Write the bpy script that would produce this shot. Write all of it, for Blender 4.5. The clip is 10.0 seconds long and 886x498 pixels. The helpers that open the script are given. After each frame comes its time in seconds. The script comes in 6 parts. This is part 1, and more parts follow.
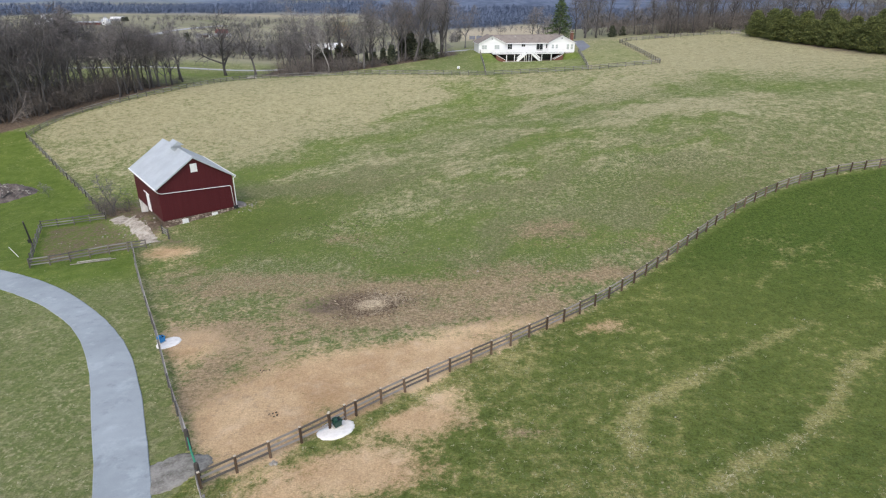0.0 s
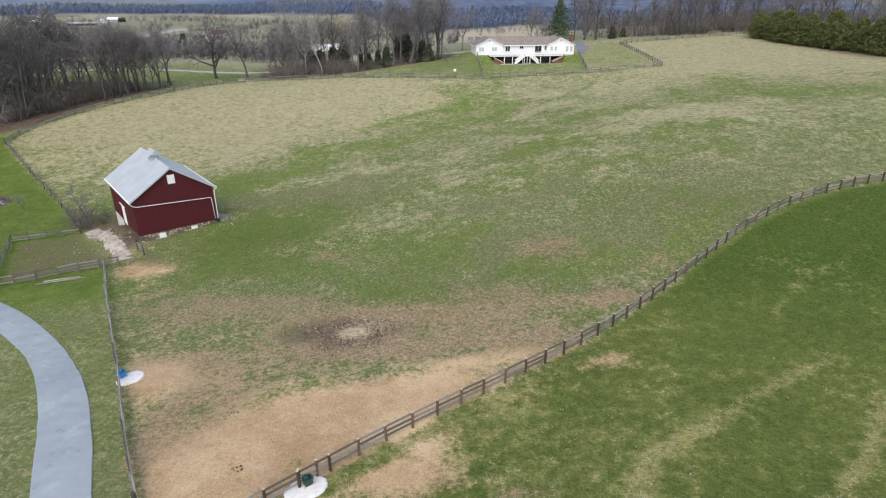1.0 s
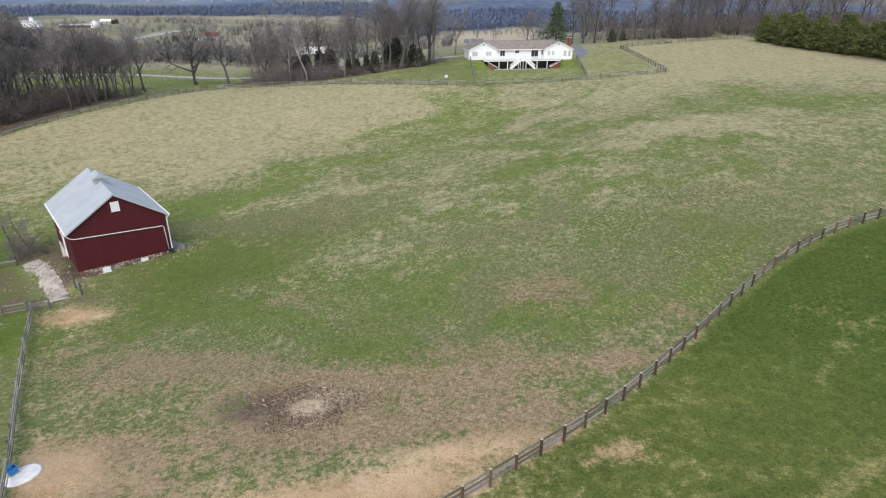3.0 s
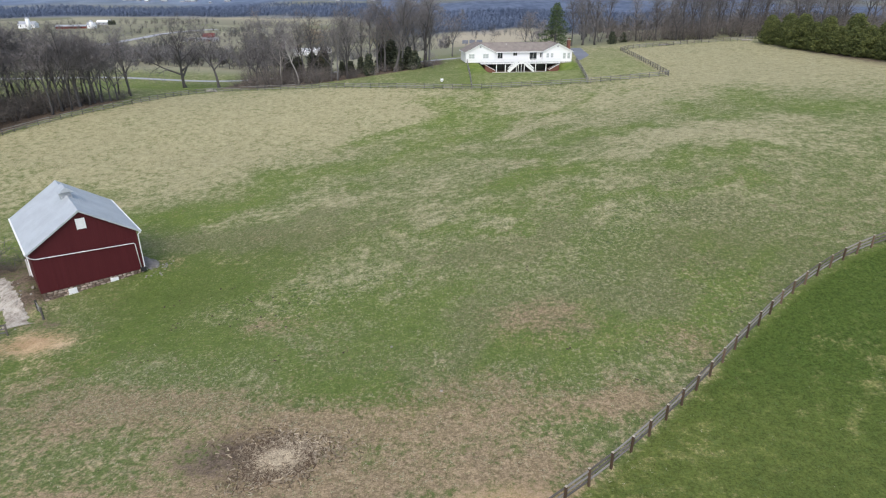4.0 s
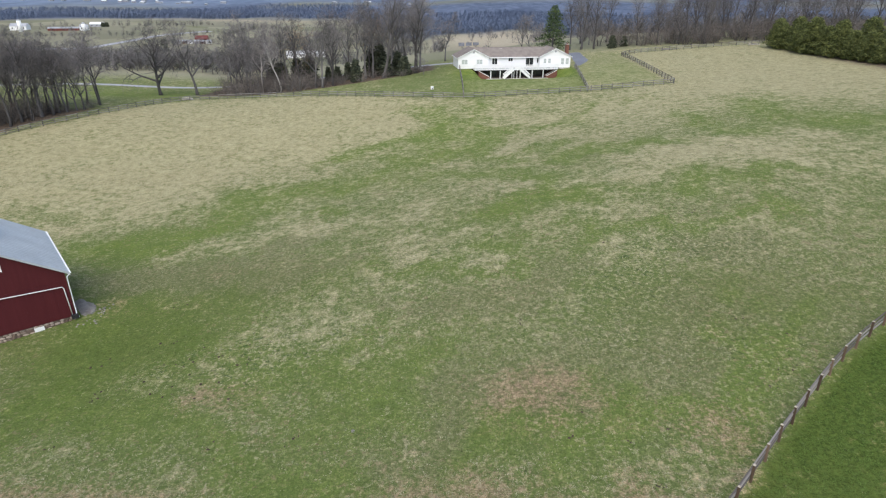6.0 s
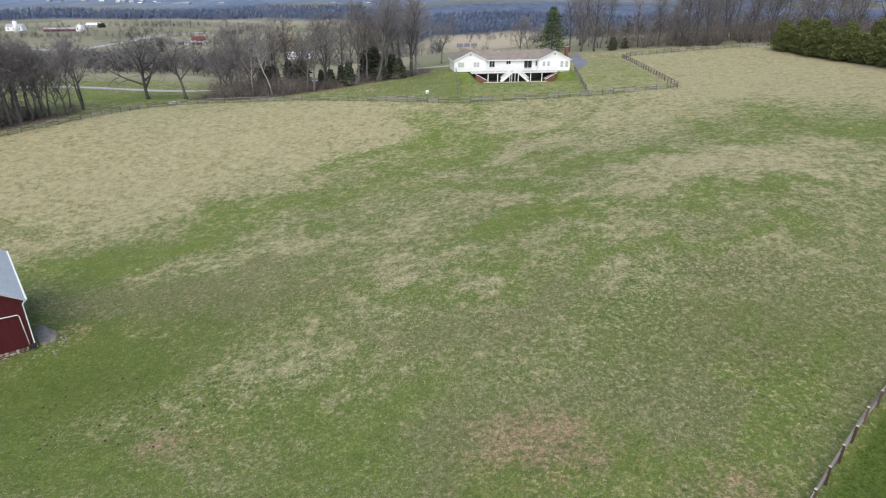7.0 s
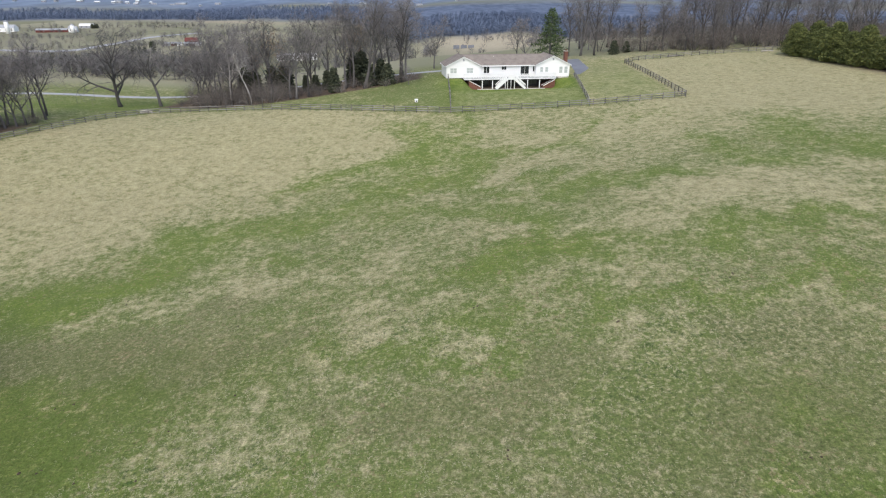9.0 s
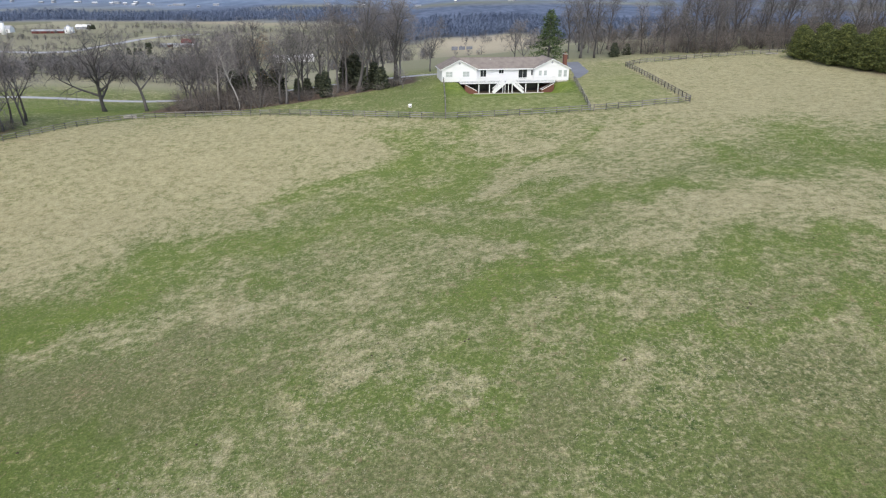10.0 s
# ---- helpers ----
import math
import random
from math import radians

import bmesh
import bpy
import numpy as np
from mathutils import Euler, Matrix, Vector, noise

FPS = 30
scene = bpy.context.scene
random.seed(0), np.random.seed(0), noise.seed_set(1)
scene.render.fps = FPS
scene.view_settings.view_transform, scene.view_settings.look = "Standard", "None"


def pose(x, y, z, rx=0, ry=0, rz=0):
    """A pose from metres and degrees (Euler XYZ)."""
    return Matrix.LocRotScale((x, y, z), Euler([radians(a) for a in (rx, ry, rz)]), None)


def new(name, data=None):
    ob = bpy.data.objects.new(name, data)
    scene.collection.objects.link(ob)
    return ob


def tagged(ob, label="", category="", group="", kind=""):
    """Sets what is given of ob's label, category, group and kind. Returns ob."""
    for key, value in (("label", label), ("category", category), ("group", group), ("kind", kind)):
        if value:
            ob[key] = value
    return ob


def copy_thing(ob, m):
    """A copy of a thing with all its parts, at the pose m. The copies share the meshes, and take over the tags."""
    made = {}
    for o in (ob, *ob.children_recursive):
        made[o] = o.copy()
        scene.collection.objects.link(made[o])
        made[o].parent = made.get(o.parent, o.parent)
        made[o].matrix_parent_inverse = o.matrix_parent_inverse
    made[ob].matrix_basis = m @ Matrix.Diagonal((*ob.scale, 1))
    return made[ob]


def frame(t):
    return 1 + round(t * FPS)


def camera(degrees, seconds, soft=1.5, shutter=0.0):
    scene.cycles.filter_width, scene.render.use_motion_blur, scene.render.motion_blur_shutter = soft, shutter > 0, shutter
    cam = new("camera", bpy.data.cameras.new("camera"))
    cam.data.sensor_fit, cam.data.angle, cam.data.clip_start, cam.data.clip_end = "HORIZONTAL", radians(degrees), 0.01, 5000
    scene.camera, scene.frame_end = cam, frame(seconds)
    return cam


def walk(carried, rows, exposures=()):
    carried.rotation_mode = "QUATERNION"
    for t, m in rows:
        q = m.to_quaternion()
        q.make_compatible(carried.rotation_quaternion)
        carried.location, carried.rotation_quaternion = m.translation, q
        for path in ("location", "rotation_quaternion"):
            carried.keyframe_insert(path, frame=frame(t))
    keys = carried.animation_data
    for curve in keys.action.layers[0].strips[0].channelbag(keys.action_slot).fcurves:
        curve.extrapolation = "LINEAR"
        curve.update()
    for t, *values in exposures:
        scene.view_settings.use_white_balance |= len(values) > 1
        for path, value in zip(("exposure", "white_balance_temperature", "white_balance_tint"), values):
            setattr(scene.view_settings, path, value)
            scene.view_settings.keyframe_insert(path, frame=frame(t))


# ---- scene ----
# ---- camera and its way ----
cam = camera(72.6, 10.0, soft=1.2)
METRES, EYE, TILT, LEAN, TURN = 54.0, 31.0, -23.6, 0.0, 0.0
ROWS = [
    (0.0, 0.0, 0.0, 0.0, 0.0, 0.0, 0.0),
    (0.5, 0.008, 0.044, 0.0192, -0.04, 0.02, -0.0),
    (1.0, 0.0163, 0.0886, 0.0387, -0.09, 0.05, 0.02),
    (1.5, 0.0249, 0.1337, 0.0576, -0.14, 0.07, 0.04),
    (2.0, 0.0335, 0.1786, 0.0765, -0.19, 0.13, 0.06),
    (2.5, 0.0418, 0.2234, 0.0957, -0.24, 0.14, 0.09),
    (3.0, 0.0502, 0.2688, 0.1152, -0.3, 0.18, 0.11),
    (4.5, 0.0761, 0.4053, 0.1737, -0.43, 0.28, 0.17),
    (5.0, 0.0845, 0.4504, 0.1936, -0.5, 0.33, 0.19),
    (5.5, 0.0932, 0.4956, 0.2135, -0.54, 0.36, 0.2),
    (7.0, 0.1178, 0.6312, 0.2736, -0.68, 0.43, 0.25),
    (7.5, 0.1258, 0.6763, 0.2939, -0.72, 0.45, 0.25),
    (8.0, 0.1343, 0.7221, 0.3137, -0.76, 0.45, 0.28),
    (8.5, 0.1427, 0.7676, 0.3334, -0.81, 0.49, 0.27),
    (9.0, 0.1514, 0.8127, 0.3541, -0.86, 0.49, 0.28),
    (9.5, 0.1602, 0.858, 0.374, -0.91, 0.54, 0.27),
    (10.0, 0.1692, 0.9034, 0.3939, -0.96, 0.57, 0.29),
]
walk(cam, [(t, pose(0, 0, EYE, TILT, LEAN, TURN) @ pose(METRES * x, METRES * y, METRES * z, 90 + pitch, roll, yaw)) for t, x, y, z, yaw, pitch, roll in ROWS],
     exposures=[(0.0, 0.64, 6400, 10), (3.2, 0.62, 6380, 10), (4.5, 0.62, 6200, 9), (5.5, 0.63, 6220, 9), (7.0, 0.64, 6400, 9), (10.0, 0.65, 6380, 9)])

# ---- world and sun: bright overcast ----
SUN_EL, SUN_AZ = 52.0, 190.0
world = bpy.data.worlds.new("overcast_sky")
scene.world = world
world.use_nodes = True
wt = world.node_tree
sky = wt.nodes.new("ShaderNodeTexSky")
sky.sky_type = "NISHITA"
sky.sun_disc = False
sky.sun_elevation, sky.sun_rotation = radians(SUN_EL), radians(SUN_AZ)
sky.altitude, sky.air_density, sky.dust_density, sky.ozone_density = 150, 1.0, 3.2, 1.0
wt.nodes["Background"].inputs["Strength"].default_value = 0.135
wt.links.new(sky.outputs[0], wt.nodes["Background"].inputs["Color"])
sun_data = bpy.data.lights.new("sun", "SUN")
sun_data.energy, sun_data.angle, sun_data.color = 0.98, radians(80), (1.0, 0.955, 0.885)
sun = new("sun", sun_data)
az, el = radians(SUN_AZ), radians(SUN_EL)
sun_dir = Vector((math.sin(az) * math.cos(el), math.cos(az) * math.cos(el), math.sin(el)))
sun.matrix_world = Matrix.Translation((0, 0, 200)) @ (-sun_dir).to_track_quat("-Z", "Y").to_matrix().to_4x4()


# ---- materials ----
class Shade:
    """A node material under construction."""

    def __init__(self, name):
        self.m = bpy.data.materials.new(name)
        self.m.use_nodes = True
        self.t = self.m.node_tree
        self.b = self.t.nodes["Principled BSDF"]
        self.pos = self.t.nodes.new("ShaderNodeNewGeometry").outputs["Position"]

    def put(self, socket, v):
        if isinstance(v, bpy.types.NodeSocket):
            self.t.links.new(v, socket)
        elif isinstance(v, (tuple, list)):
            socket.default_value = (*v, 1) if len(v) == 3 and socket.type == "RGBA" else v
        else:
            socket.default_value = v

    def local(self):
        return self.t.nodes.new("ShaderNodeTexCoord").outputs["Object"]

    def noise(self, scale, detail=4, rough=0.55, vec=None, stretch=None, turn=0.0):
        n = self.t.nodes.new("ShaderNodeTexNoise")
        n.inputs["Scale"].default_value, n.inputs["Detail"].default_value, n.inputs["Roughness"].default_value = scale, detail, rough
        v = vec if vec is not None else self.pos
        if stretch:
            mp = self.t.nodes.new("ShaderNodeMapping")
            mp.inputs["Scale"].default_value = stretch
            mp.inputs["Rotation"].default_value = (0, 0, turn)
            self.put(mp.inputs["Vector"], v)
            v = mp.outputs[0]
        self.put(n.inputs["Vector"], v)
        return n.outputs["Fac"]

    def cells(self, scale, vec=None, feature="F1", out="Color"):
        n = self.t.nodes.new("ShaderNodeTexVoronoi")
        n.feature = feature
        n.inputs["Scale"].default_value = scale
        self.put(n.inputs["Vector"], vec if vec is not None else self.pos)
        return n.outputs[out]

    def math(self, op, a, b=0.0, clamp=False):
        n = self.t.nodes.new("ShaderNodeMath")
        n.operation, n.use_clamp = op, clamp
        self.put(n.inputs[0], a)
        self.put(n.inputs[1], b)
        return n.outputs[0]

    def range(self, v, a, b, c=0.0, d=1.0):
        n = self.t.nodes.new("ShaderNodeMapRange")
        n.interpolation_type = "SMOOTHSTEP"
        self.put(n.inputs[0], v)
        for i, x in enumerate((a, b, c, d)):
            n.inputs[i + 1].default_value = x
        return n.outputs[0]

    def mix(self, f, a, b, blend="MIX"):
        n = self.t.nodes.new("ShaderNodeMix")
        n.data_type, n.blend_type = "RGBA", blend
        self.put(n.inputs[0], f)
        self.put(n.inputs[6], a)
        self.put(n.inputs[7], b)
        return n.outputs[2]

    def attr(self, name):
        n = self.t.nodes.new("ShaderNodeAttribute")
        n.attribute_name = name
        return n.outputs["Fac"]

    def random(self):
        return self.t.nodes.new("ShaderNodeObjectInfo").outputs["Random"]

    def island(self):
        return self.t.nodes.new("ShaderNodeNewGeometry").outputs["Random Per Island"]

    def bump(self, height, strength=0.3, distance=0.02):
        n = self.t.nodes.new("ShaderNodeBump")
        n.inputs["Strength"].default_value, n.inputs["Distance"].default_value = strength, distance
        self.put(n.inputs["Height"], height)
        self.put(self.b.inputs["Normal"], n.outputs[0])

    def done(self, color, rough=0.8, metal=0.0, spec=0.3):
        self.put(self.b.inputs["Base Color"], color)
        self.put(self.b.inputs["Roughness"], rough)
        self.put(self.b.inputs["Metallic"], metal)
        self.put(self.b.inputs["Specular IOR Level"], spec)
        return self.m


def surface(name, dark, light, rough=0.8, scale=3.0, fine=25.0, bump=0.2, depth=0.01, vary=0.15, stretch=None, metal=0.0, spec=0.3, island=False):
    """A two-scale mottled surface, each object or island a little different."""
    s = Shade(name)
    vec = s.local()
    big = s.noise(scale, 3, 0.55, vec, stretch)
    small = s.noise(fine, 4, 0.6, vec, stretch)
    f = s.math("ADD", s.math("MULTIPLY", big, 0.6), s.math("MULTIPLY", small, 0.4))
    f = s.math("ADD", f, s.math("MULTIPLY", s.math("SUBTRACT", s.island() if island else s.random(), 0.5), vary))
    col = s.mix(s.range(f, 0.3, 0.7), dark, light)
    s.bump(small, bump, depth)
    return s.done(col, rough, metal, spec)


BARN_RED = surface("barn_red_paint", (0.074, 0.010, 0.014), (0.090, 0.014, 0.018), 0.6, 0.6, 9, 0.2, 0.006, 0.06, (6, 6, 0.25))
ROOF_METAL = surface("galvanised_roof", (0.44, 0.465, 0.48), (0.54, 0.57, 0.585), 0.45, 0.5, 4, 0.1, 0.01, 0.05, None, 0.15, 0.4)
WHITE_PAINT = surface("white_paint", (0.82, 0.82, 0.81), (0.90, 0.90, 0.89), 0.55, 2, 30, 0.1, 0.003)
SIDING = surface("white_siding", (0.87, 0.87, 0.86), (0.92, 0.92, 0.91), 0.5, 0.4, 14, 0.15, 0.004, 0.05, (0.2, 0.2, 6))
SHINGLE = surface("asphalt_shingle", (0.17, 0.145, 0.125), (0.27, 0.235, 0.205), 0.9, 0.8, 12, 0.4, 0.01)
STONE = surface("field_stone", (0.17, 0.125, 0.095), (0.47, 0.38, 0.31), 0.9, 2.5, 16, 0.5, 0.02, 0.9)
MORTAR = surface("old_mortar", (0.10, 0.075, 0.055), (0.20, 0.155, 0.12), 0.95, 2, 20, 0.4, 0.01)
WHITEWASH = surface("whitewashed_masonry", (0.5, 0.48, 0.45), (0.68, 0.66, 0.62), 0.9, 1.2, 12, 0.3, 0.01)
BRICK = surface("red_brick", (0.13, 0.055, 0.040), (0.22, 0.10, 0.07), 0.85, 4, 30, 0.3, 0.008)
POST_WOOD = surface("brown_post_wood", (0.075, 0.050, 0.032), (0.170, 0.118, 0.078), 0.85, 3, 30, 0.4, 0.006, 0.5, (1, 1, 0.15))
POST_GREY = surface("weathered_post_wood", (0.06, 0.054, 0.047), (0.17, 0.15, 0.13), 0.9, 3, 30, 0.4, 0.006, 0.5, (1, 1, 0.15))
RAIL_WOOD = surface("weathered_board", (0.19, 0.172, 0.155), (0.42, 0.39, 0.36), 0.85, 2, 25, 0.4, 0.005, 0.6, (0.12, 1, 1))
RAIL_DARK = surface("weathered_brown_board", (0.130, 0.114, 0.100), (0.300, 0.272, 0.248), 0.85, 2, 25, 0.4, 0.005, 0.6, (0.12, 1, 1))
RAIL_GREY = surface("silvered_board", (0.105, 0.101, 0.096), (0.255, 0.247, 0.235), 0.85, 2, 25, 0.4, 0.005, 0.6, (0.12, 1, 1))
CUT_END = surface("pale_cut_end", (0.42, 0.36, 0.27), (0.62, 0.55, 0.44), 0.9, 8, 40)
BARK = surface("grey_brown_bark", (0.078, 0.073, 0.070), (0.166, 0.156, 0.150), 0.95, 0.8, 10, 0.6, 0.03, 0.4, (1, 1, 0.25))
TWIG = surface("bare_twigs", (0.134, 0.124, 0.120), (0.240, 0.222, 0.216), 0.95, 0.2, 2, 0.2, 0.01, 0.5)
BRUSH = surface("bare_brush", (0.108, 0.094, 0.083), (0.215, 0.187, 0.165), 0.95, 0.4, 3, 0.2, 0.01, 0.6)
NEEDLE = surface("pine_needles", (0.052, 0.070, 0.022), (0.172, 0.188, 0.056), 0.75, 0.35, 2.5, 0.3, 0.02, 0.5, island=True)
CEDAR = surface("dark_cedar_leaf", (0.040, 0.050, 0.032), (0.088, 0.098, 0.058), 0.8, 0.5, 3, 0.3, 0.02, 0.6, island=True)
CONCRETE = surface("pale_concrete", (0.42, 0.39, 0.34), (0.60, 0.57, 0.51), 0.9, 1.0, 18, 0.3, 0.01)
LIMESTONE = surface("crushed_white_stone", (0.62, 0.60, 0.56), (0.82, 0.80, 0.77), 0.95, 2.0, 40, 0.6, 0.01)
GREEN_PLASTIC = surface("dark_green_plastic", (0.012, 0.045, 0.032), (0.02, 0.065, 0.045), 0.45, 3, 20, 0.05, 0.002, spec=0.5)
BLUE_PLASTIC = surface("blue_plastic", (0.01, 0.16, 0.42), (0.02, 0.23, 0.52), 0.45, 3, 20, 0.05, 0.002, spec=0.5)
GREEN_STEEL = surface("green_painted_steel", (0.02, 0.20, 0.11), (0.03, 0.27, 0.16), 0.5, 3, 20, 0.05, 0.002, spec=0.5)
DARK_STEEL = surface("dark_steel", (0.02, 0.02, 0.022), (0.05, 0.05, 0.05), 0.6, 3, 20, 0.1, 0.002, metal=0.3)
FRAME_DARK = surface("dark_frame", (0.02, 0.02, 0.02), (0.035, 0.035, 0.035), 0.5, 3, 20, 0.05, 0.002)
# Near-black colour that stands in for shade inside and under things.
INTERIOR_SHADE = surface("interior_shade_colour", (0.014, 0.012, 0.011), (0.03, 0.027, 0.024), 0.9, 1, 8)
STRAW = surface("old_straw", (0.15, 0.112, 0.075), (0.47, 0.39, 0.275), 0.95, 2.2, 9, 0.6, 0.03)
MUCK_AND_SHADE = surface("dark_manure_and_shade", (0.045, 0.034, 0.024), (0.110, 0.082, 0.056), 0.95, 3, 20, 0.6, 0.03)
DEADWOOD = surface("silver_dead_wood", (0.22, 0.20, 0.17), (0.45, 0.42, 0.37), 0.9, 2, 20, 0.5, 0.01, 0.5)
RED_ROOF = surface("far_barn_red", (0.13, 0.035, 0.03), (0.19, 0.06, 0.05), 0.7, 0.5, 6)
FAR_GREY = surface("far_roof_grey", (0.30, 0.31, 0.33), (0.42, 0.43, 0.45), 0.7, 0.3, 4)


def pane_glass():
    s = Shade("window_glass")
    return s.done(s.mix(s.noise(0.8, 2), (0.012, 0.014, 0.016), (0.05, 0.055, 0.06)), 0.08, 0.0, 0.6)


def blind_glass():
    s = Shade("glass_over_pale_blind")
    return s.done(s.mix(s.noise(3, 2), (0.40, 0.44, 0.42), (0.54, 0.58, 0.55)), 0.12, 0.0, 0.6)


GLASS, BLIND = pane_glass(), blind_glass()


def road_material(name, dark, light):
    s = Shade(name)
    big, mid, fine = s.noise(0.12, 4), s.noise(0.9, 4), s.noise(22, 3)
    f = s.math("ADD", s.math("MULTIPLY", big, 0.5), s.math("ADD", s.math("MULTIPLY", mid, 0.25), s.math("MULTIPLY", fine, 0.25)))
    col = s.mix(s.range(f, 0.32, 0.68), dark, light)
    patch = s.noise(0.5, 5, 0.7)
    col = s.mix(s.math("MULTIPLY", s.range(patch, 0.52, 0.70), 0.55), col, tuple(1.2 * c for c in light))
    col = s.mix(s.math("MULTIPLY", s.range(s.noise(0.8, 5, 0.75), 0.54, 0.70), 0.45), col, tuple(0.72 * c for c in dark))
    s.bump(fine, 0.35, 0.01)
    return s.done(col, 0.9)


ASPHALT = road_material("weathered_asphalt", (0.255, 0.288, 0.306), (0.352, 0.390, 0.410))
DRIVE = road_material("dark_drive_asphalt", (0.15, 0.16, 0.185), (0.21, 0.22, 0.25))
FAR_ROAD = road_material("pale_far_road", (0.32, 0.32, 0.34), (0.44, 0.44, 0.46))
GRAVEL = surface("grey_gravel", (0.125, 0.115, 0.098), (0.32, 0.305, 0.27), 0.95, 1.2, 7, 0.9, 0.05)


def ground_material():
    s = Shade("pasture_ground")
    a_dry, a_dirt, a_lush, a_litter, a_far, a_wood = (s.attr(n) for n in ("dry", "dirt", "lush", "litter", "far", "wood"))
    huge = s.noise(0.035, 4, 0.6)
    big = s.noise(0.13, 5, 0.62)
    mid = s.noise(0.55, 5, 0.65)
    fine = s.noise(2.6, 5, 0.7)
    grit = s.noise(8, 4, 0.75)
    streak = s.noise(0.5, 4, 0.65, None, (0.3, 1.6, 1.0), 0.55)
    # dry stems against green blades
    clump = s.noise(1.1, 3, 0.6)
    d = s.math("MULTIPLY", s.math("SUBTRACT", big, 0.5), 1.1)
    d = s.math("ADD", d, s.math("MULTIPLY", s.math("SUBTRACT", streak, 0.5), 0.25))
    d = s.math("ADD", d, s.math("MULTIPLY", s.math("SUBTRACT", clump, 0.5), 1.0))
    d = s.math("ADD", d, s.math("MULTIPLY", s.math("SUBTRACT", mid, 0.5), 0.9))
    d = s.math("ADD", d, s.math("MULTIPLY", s.math("SUBTRACT", fine, 0.5), 1.1))
    d = s.math("ADD", a_dry, s.math("MULTIPLY", d, s.math("SUBTRACT", 1.0, s.math("MULTIPLY", s.attr("mown"), 0.65))))
    dry = s.math("MULTIPLY", s.range(d, 0.16, 0.92), s.math("SUBTRACT", 1.0, s.math("MULTIPLY", s.attr("rank"), 0.25)))
    strand = s.noise(7, 3, 0.75, None, (0.35, 1.7, 1.0), 0.5)
    cross = s.noise(6, 3, 0.75, None, (1.6, 0.4, 1.0), 0.2)
    green = s.mix(s.range(fine, 0.3, 0.7), (0.113, 0.148, 0.045), (0.183, 0.214, 0.074))
    lush = s.mix(s.range(mid, 0.3, 0.7), (0.108, 0.162, 0.028), (0.196, 0.248, 0.054))
    green = s.mix(a_lush, green, lush)
    rank = s.mix(s.range(s.math("ADD", s.math("MULTIPLY", clump, 0.55), s.math("MULTIPLY", big, 0.45)), 0.30, 0.70), (0.088, 0.115, 0.026), (0.164, 0.192, 0.048))
    deep = s.mix(s.range(fine, 0.3, 0.7), (0.046, 0.078, 0.014), (0.098, 0.138, 0.028))
    green = s.mix(s.attr("rank"), green, s.mix(a_lush, rank, deep))
    tan = s.mix(s.range(s.math("ADD", s.math("MULTIPLY", s.math("ADD", strand, cross), 0.3), s.math("MULTIPLY", s.math("ADD", mid, clump), 0.2)), 0.36, 0.64), (0.230, 0.212, 0.104), (0.480, 0.435, 0.256))
    tan = s.mix(s.attr("rank"), tan, s.mix(s.range(strand, 0.3, 0.7), (0.270, 0.245, 0.085), (0.430, 0.375, 0.170)))
    col = s.mix(dry, green, tan)
    olive = s.mix(s.range(fine, 0.3, 0.7), (0.138, 0.138, 0.064), (0.250, 0.230, 0.130))
    dull = s.math("ADD", s.attr("dull"), s.math("ADD", s.math("MULTIPLY", s.math("SUBTRACT", huge, 0.5), 1.2), s.math("MULTIPLY", s.math("SUBTRACT", clump, 0.5), 0.9)))
    col = s.mix(s.math("MULTIPLY", s.range(dull, 0.25, 0.85), 0.5), col, olive)
    # rank dark clumps and bleached straw tufts
    rank_spot = s.math("MULTIPLY", s.range(s.noise(2.2, 3, 0.65), 0.545, 0.63), s.math("MULTIPLY", s.attr("rough"), 0.85))
    col = s.mix(rank_spot, col, (0.060, 0.098, 0.030))
    straw_spot = s.math("MULTIPLY", s.range(s.noise(2.6, 4, 0.75), 0.53, 0.62), s.math("MAXIMUM", s.range(s.noise(0.21, 2), 0.47, 0.62, 0.0, 0.35), s.math("MULTIPLY", s.attr("rough"), 0.6)))
    col = s.mix(s.math("MULTIPLY", straw_spot, s.math("SUBTRACT", 1.0, s.attr("rank"), True)), col, (0.500, 0.440, 0.285))
    # bare earth
    e = s.math("ADD", a_dirt, s.math("ADD", s.math("MULTIPLY", s.math("SUBTRACT", mid, 0.5), 1.0), s.math("MULTIPLY", s.math("SUBTRACT", big, 0.5), 0.8)))
    e = s.math("ADD", e, s.math("MULTIPLY", s.math("SUBTRACT", fine, 0.5), 1.3))
    e = s.math("ADD", e, s.math("MULTIPLY", s.math("SUBTRACT", grit, 0.5), 0.6))
    earth = s.mix(s.range(s.math("ADD", s.math("MULTIPLY", big, 0.6), s.math("MULTIPLY", grit, 0.4)), 0.35, 0.65), (0.445, 0.282, 0.152), (0.700, 0.510, 0.305))
    earth = s.mix(s.math("MULTIPLY", s.range(mid, 0.5, 0.75), 0.35), earth, (0.68, 0.54, 0.38))
    col = s.mix(s.math("MULTIPLY", s.range(e, 0.20, 0.85), 0.93), col, earth)
    # thin trampled sward, brown and matted
    mat = s.mix(s.range(s.math("ADD", s.math("MULTIPLY", fine, 0.6), s.math("MULTIPLY", grit, 0.4)), 0.35, 0.65), (0.215, 0.150, 0.090), (0.420, 0.310, 0.195))
    w = s.math("ADD", s.attr("brown"), s.math("ADD", s.math("MULTIPLY", s.math("SUBTRACT", mid, 0.5), 1.5), s.math("MULTIPLY", s.math("SUBTRACT", fine, 0.5), 2.0)))
    w = s.math("ADD", w, s.math("MULTIPLY", s.math("SUBTRACT", big, 0.5), 0.9))
    w = s.math("MULTIPLY", s.range(w, 0.1, 0.85), s.range(s.attr("brown"), 0.02, 0.4))
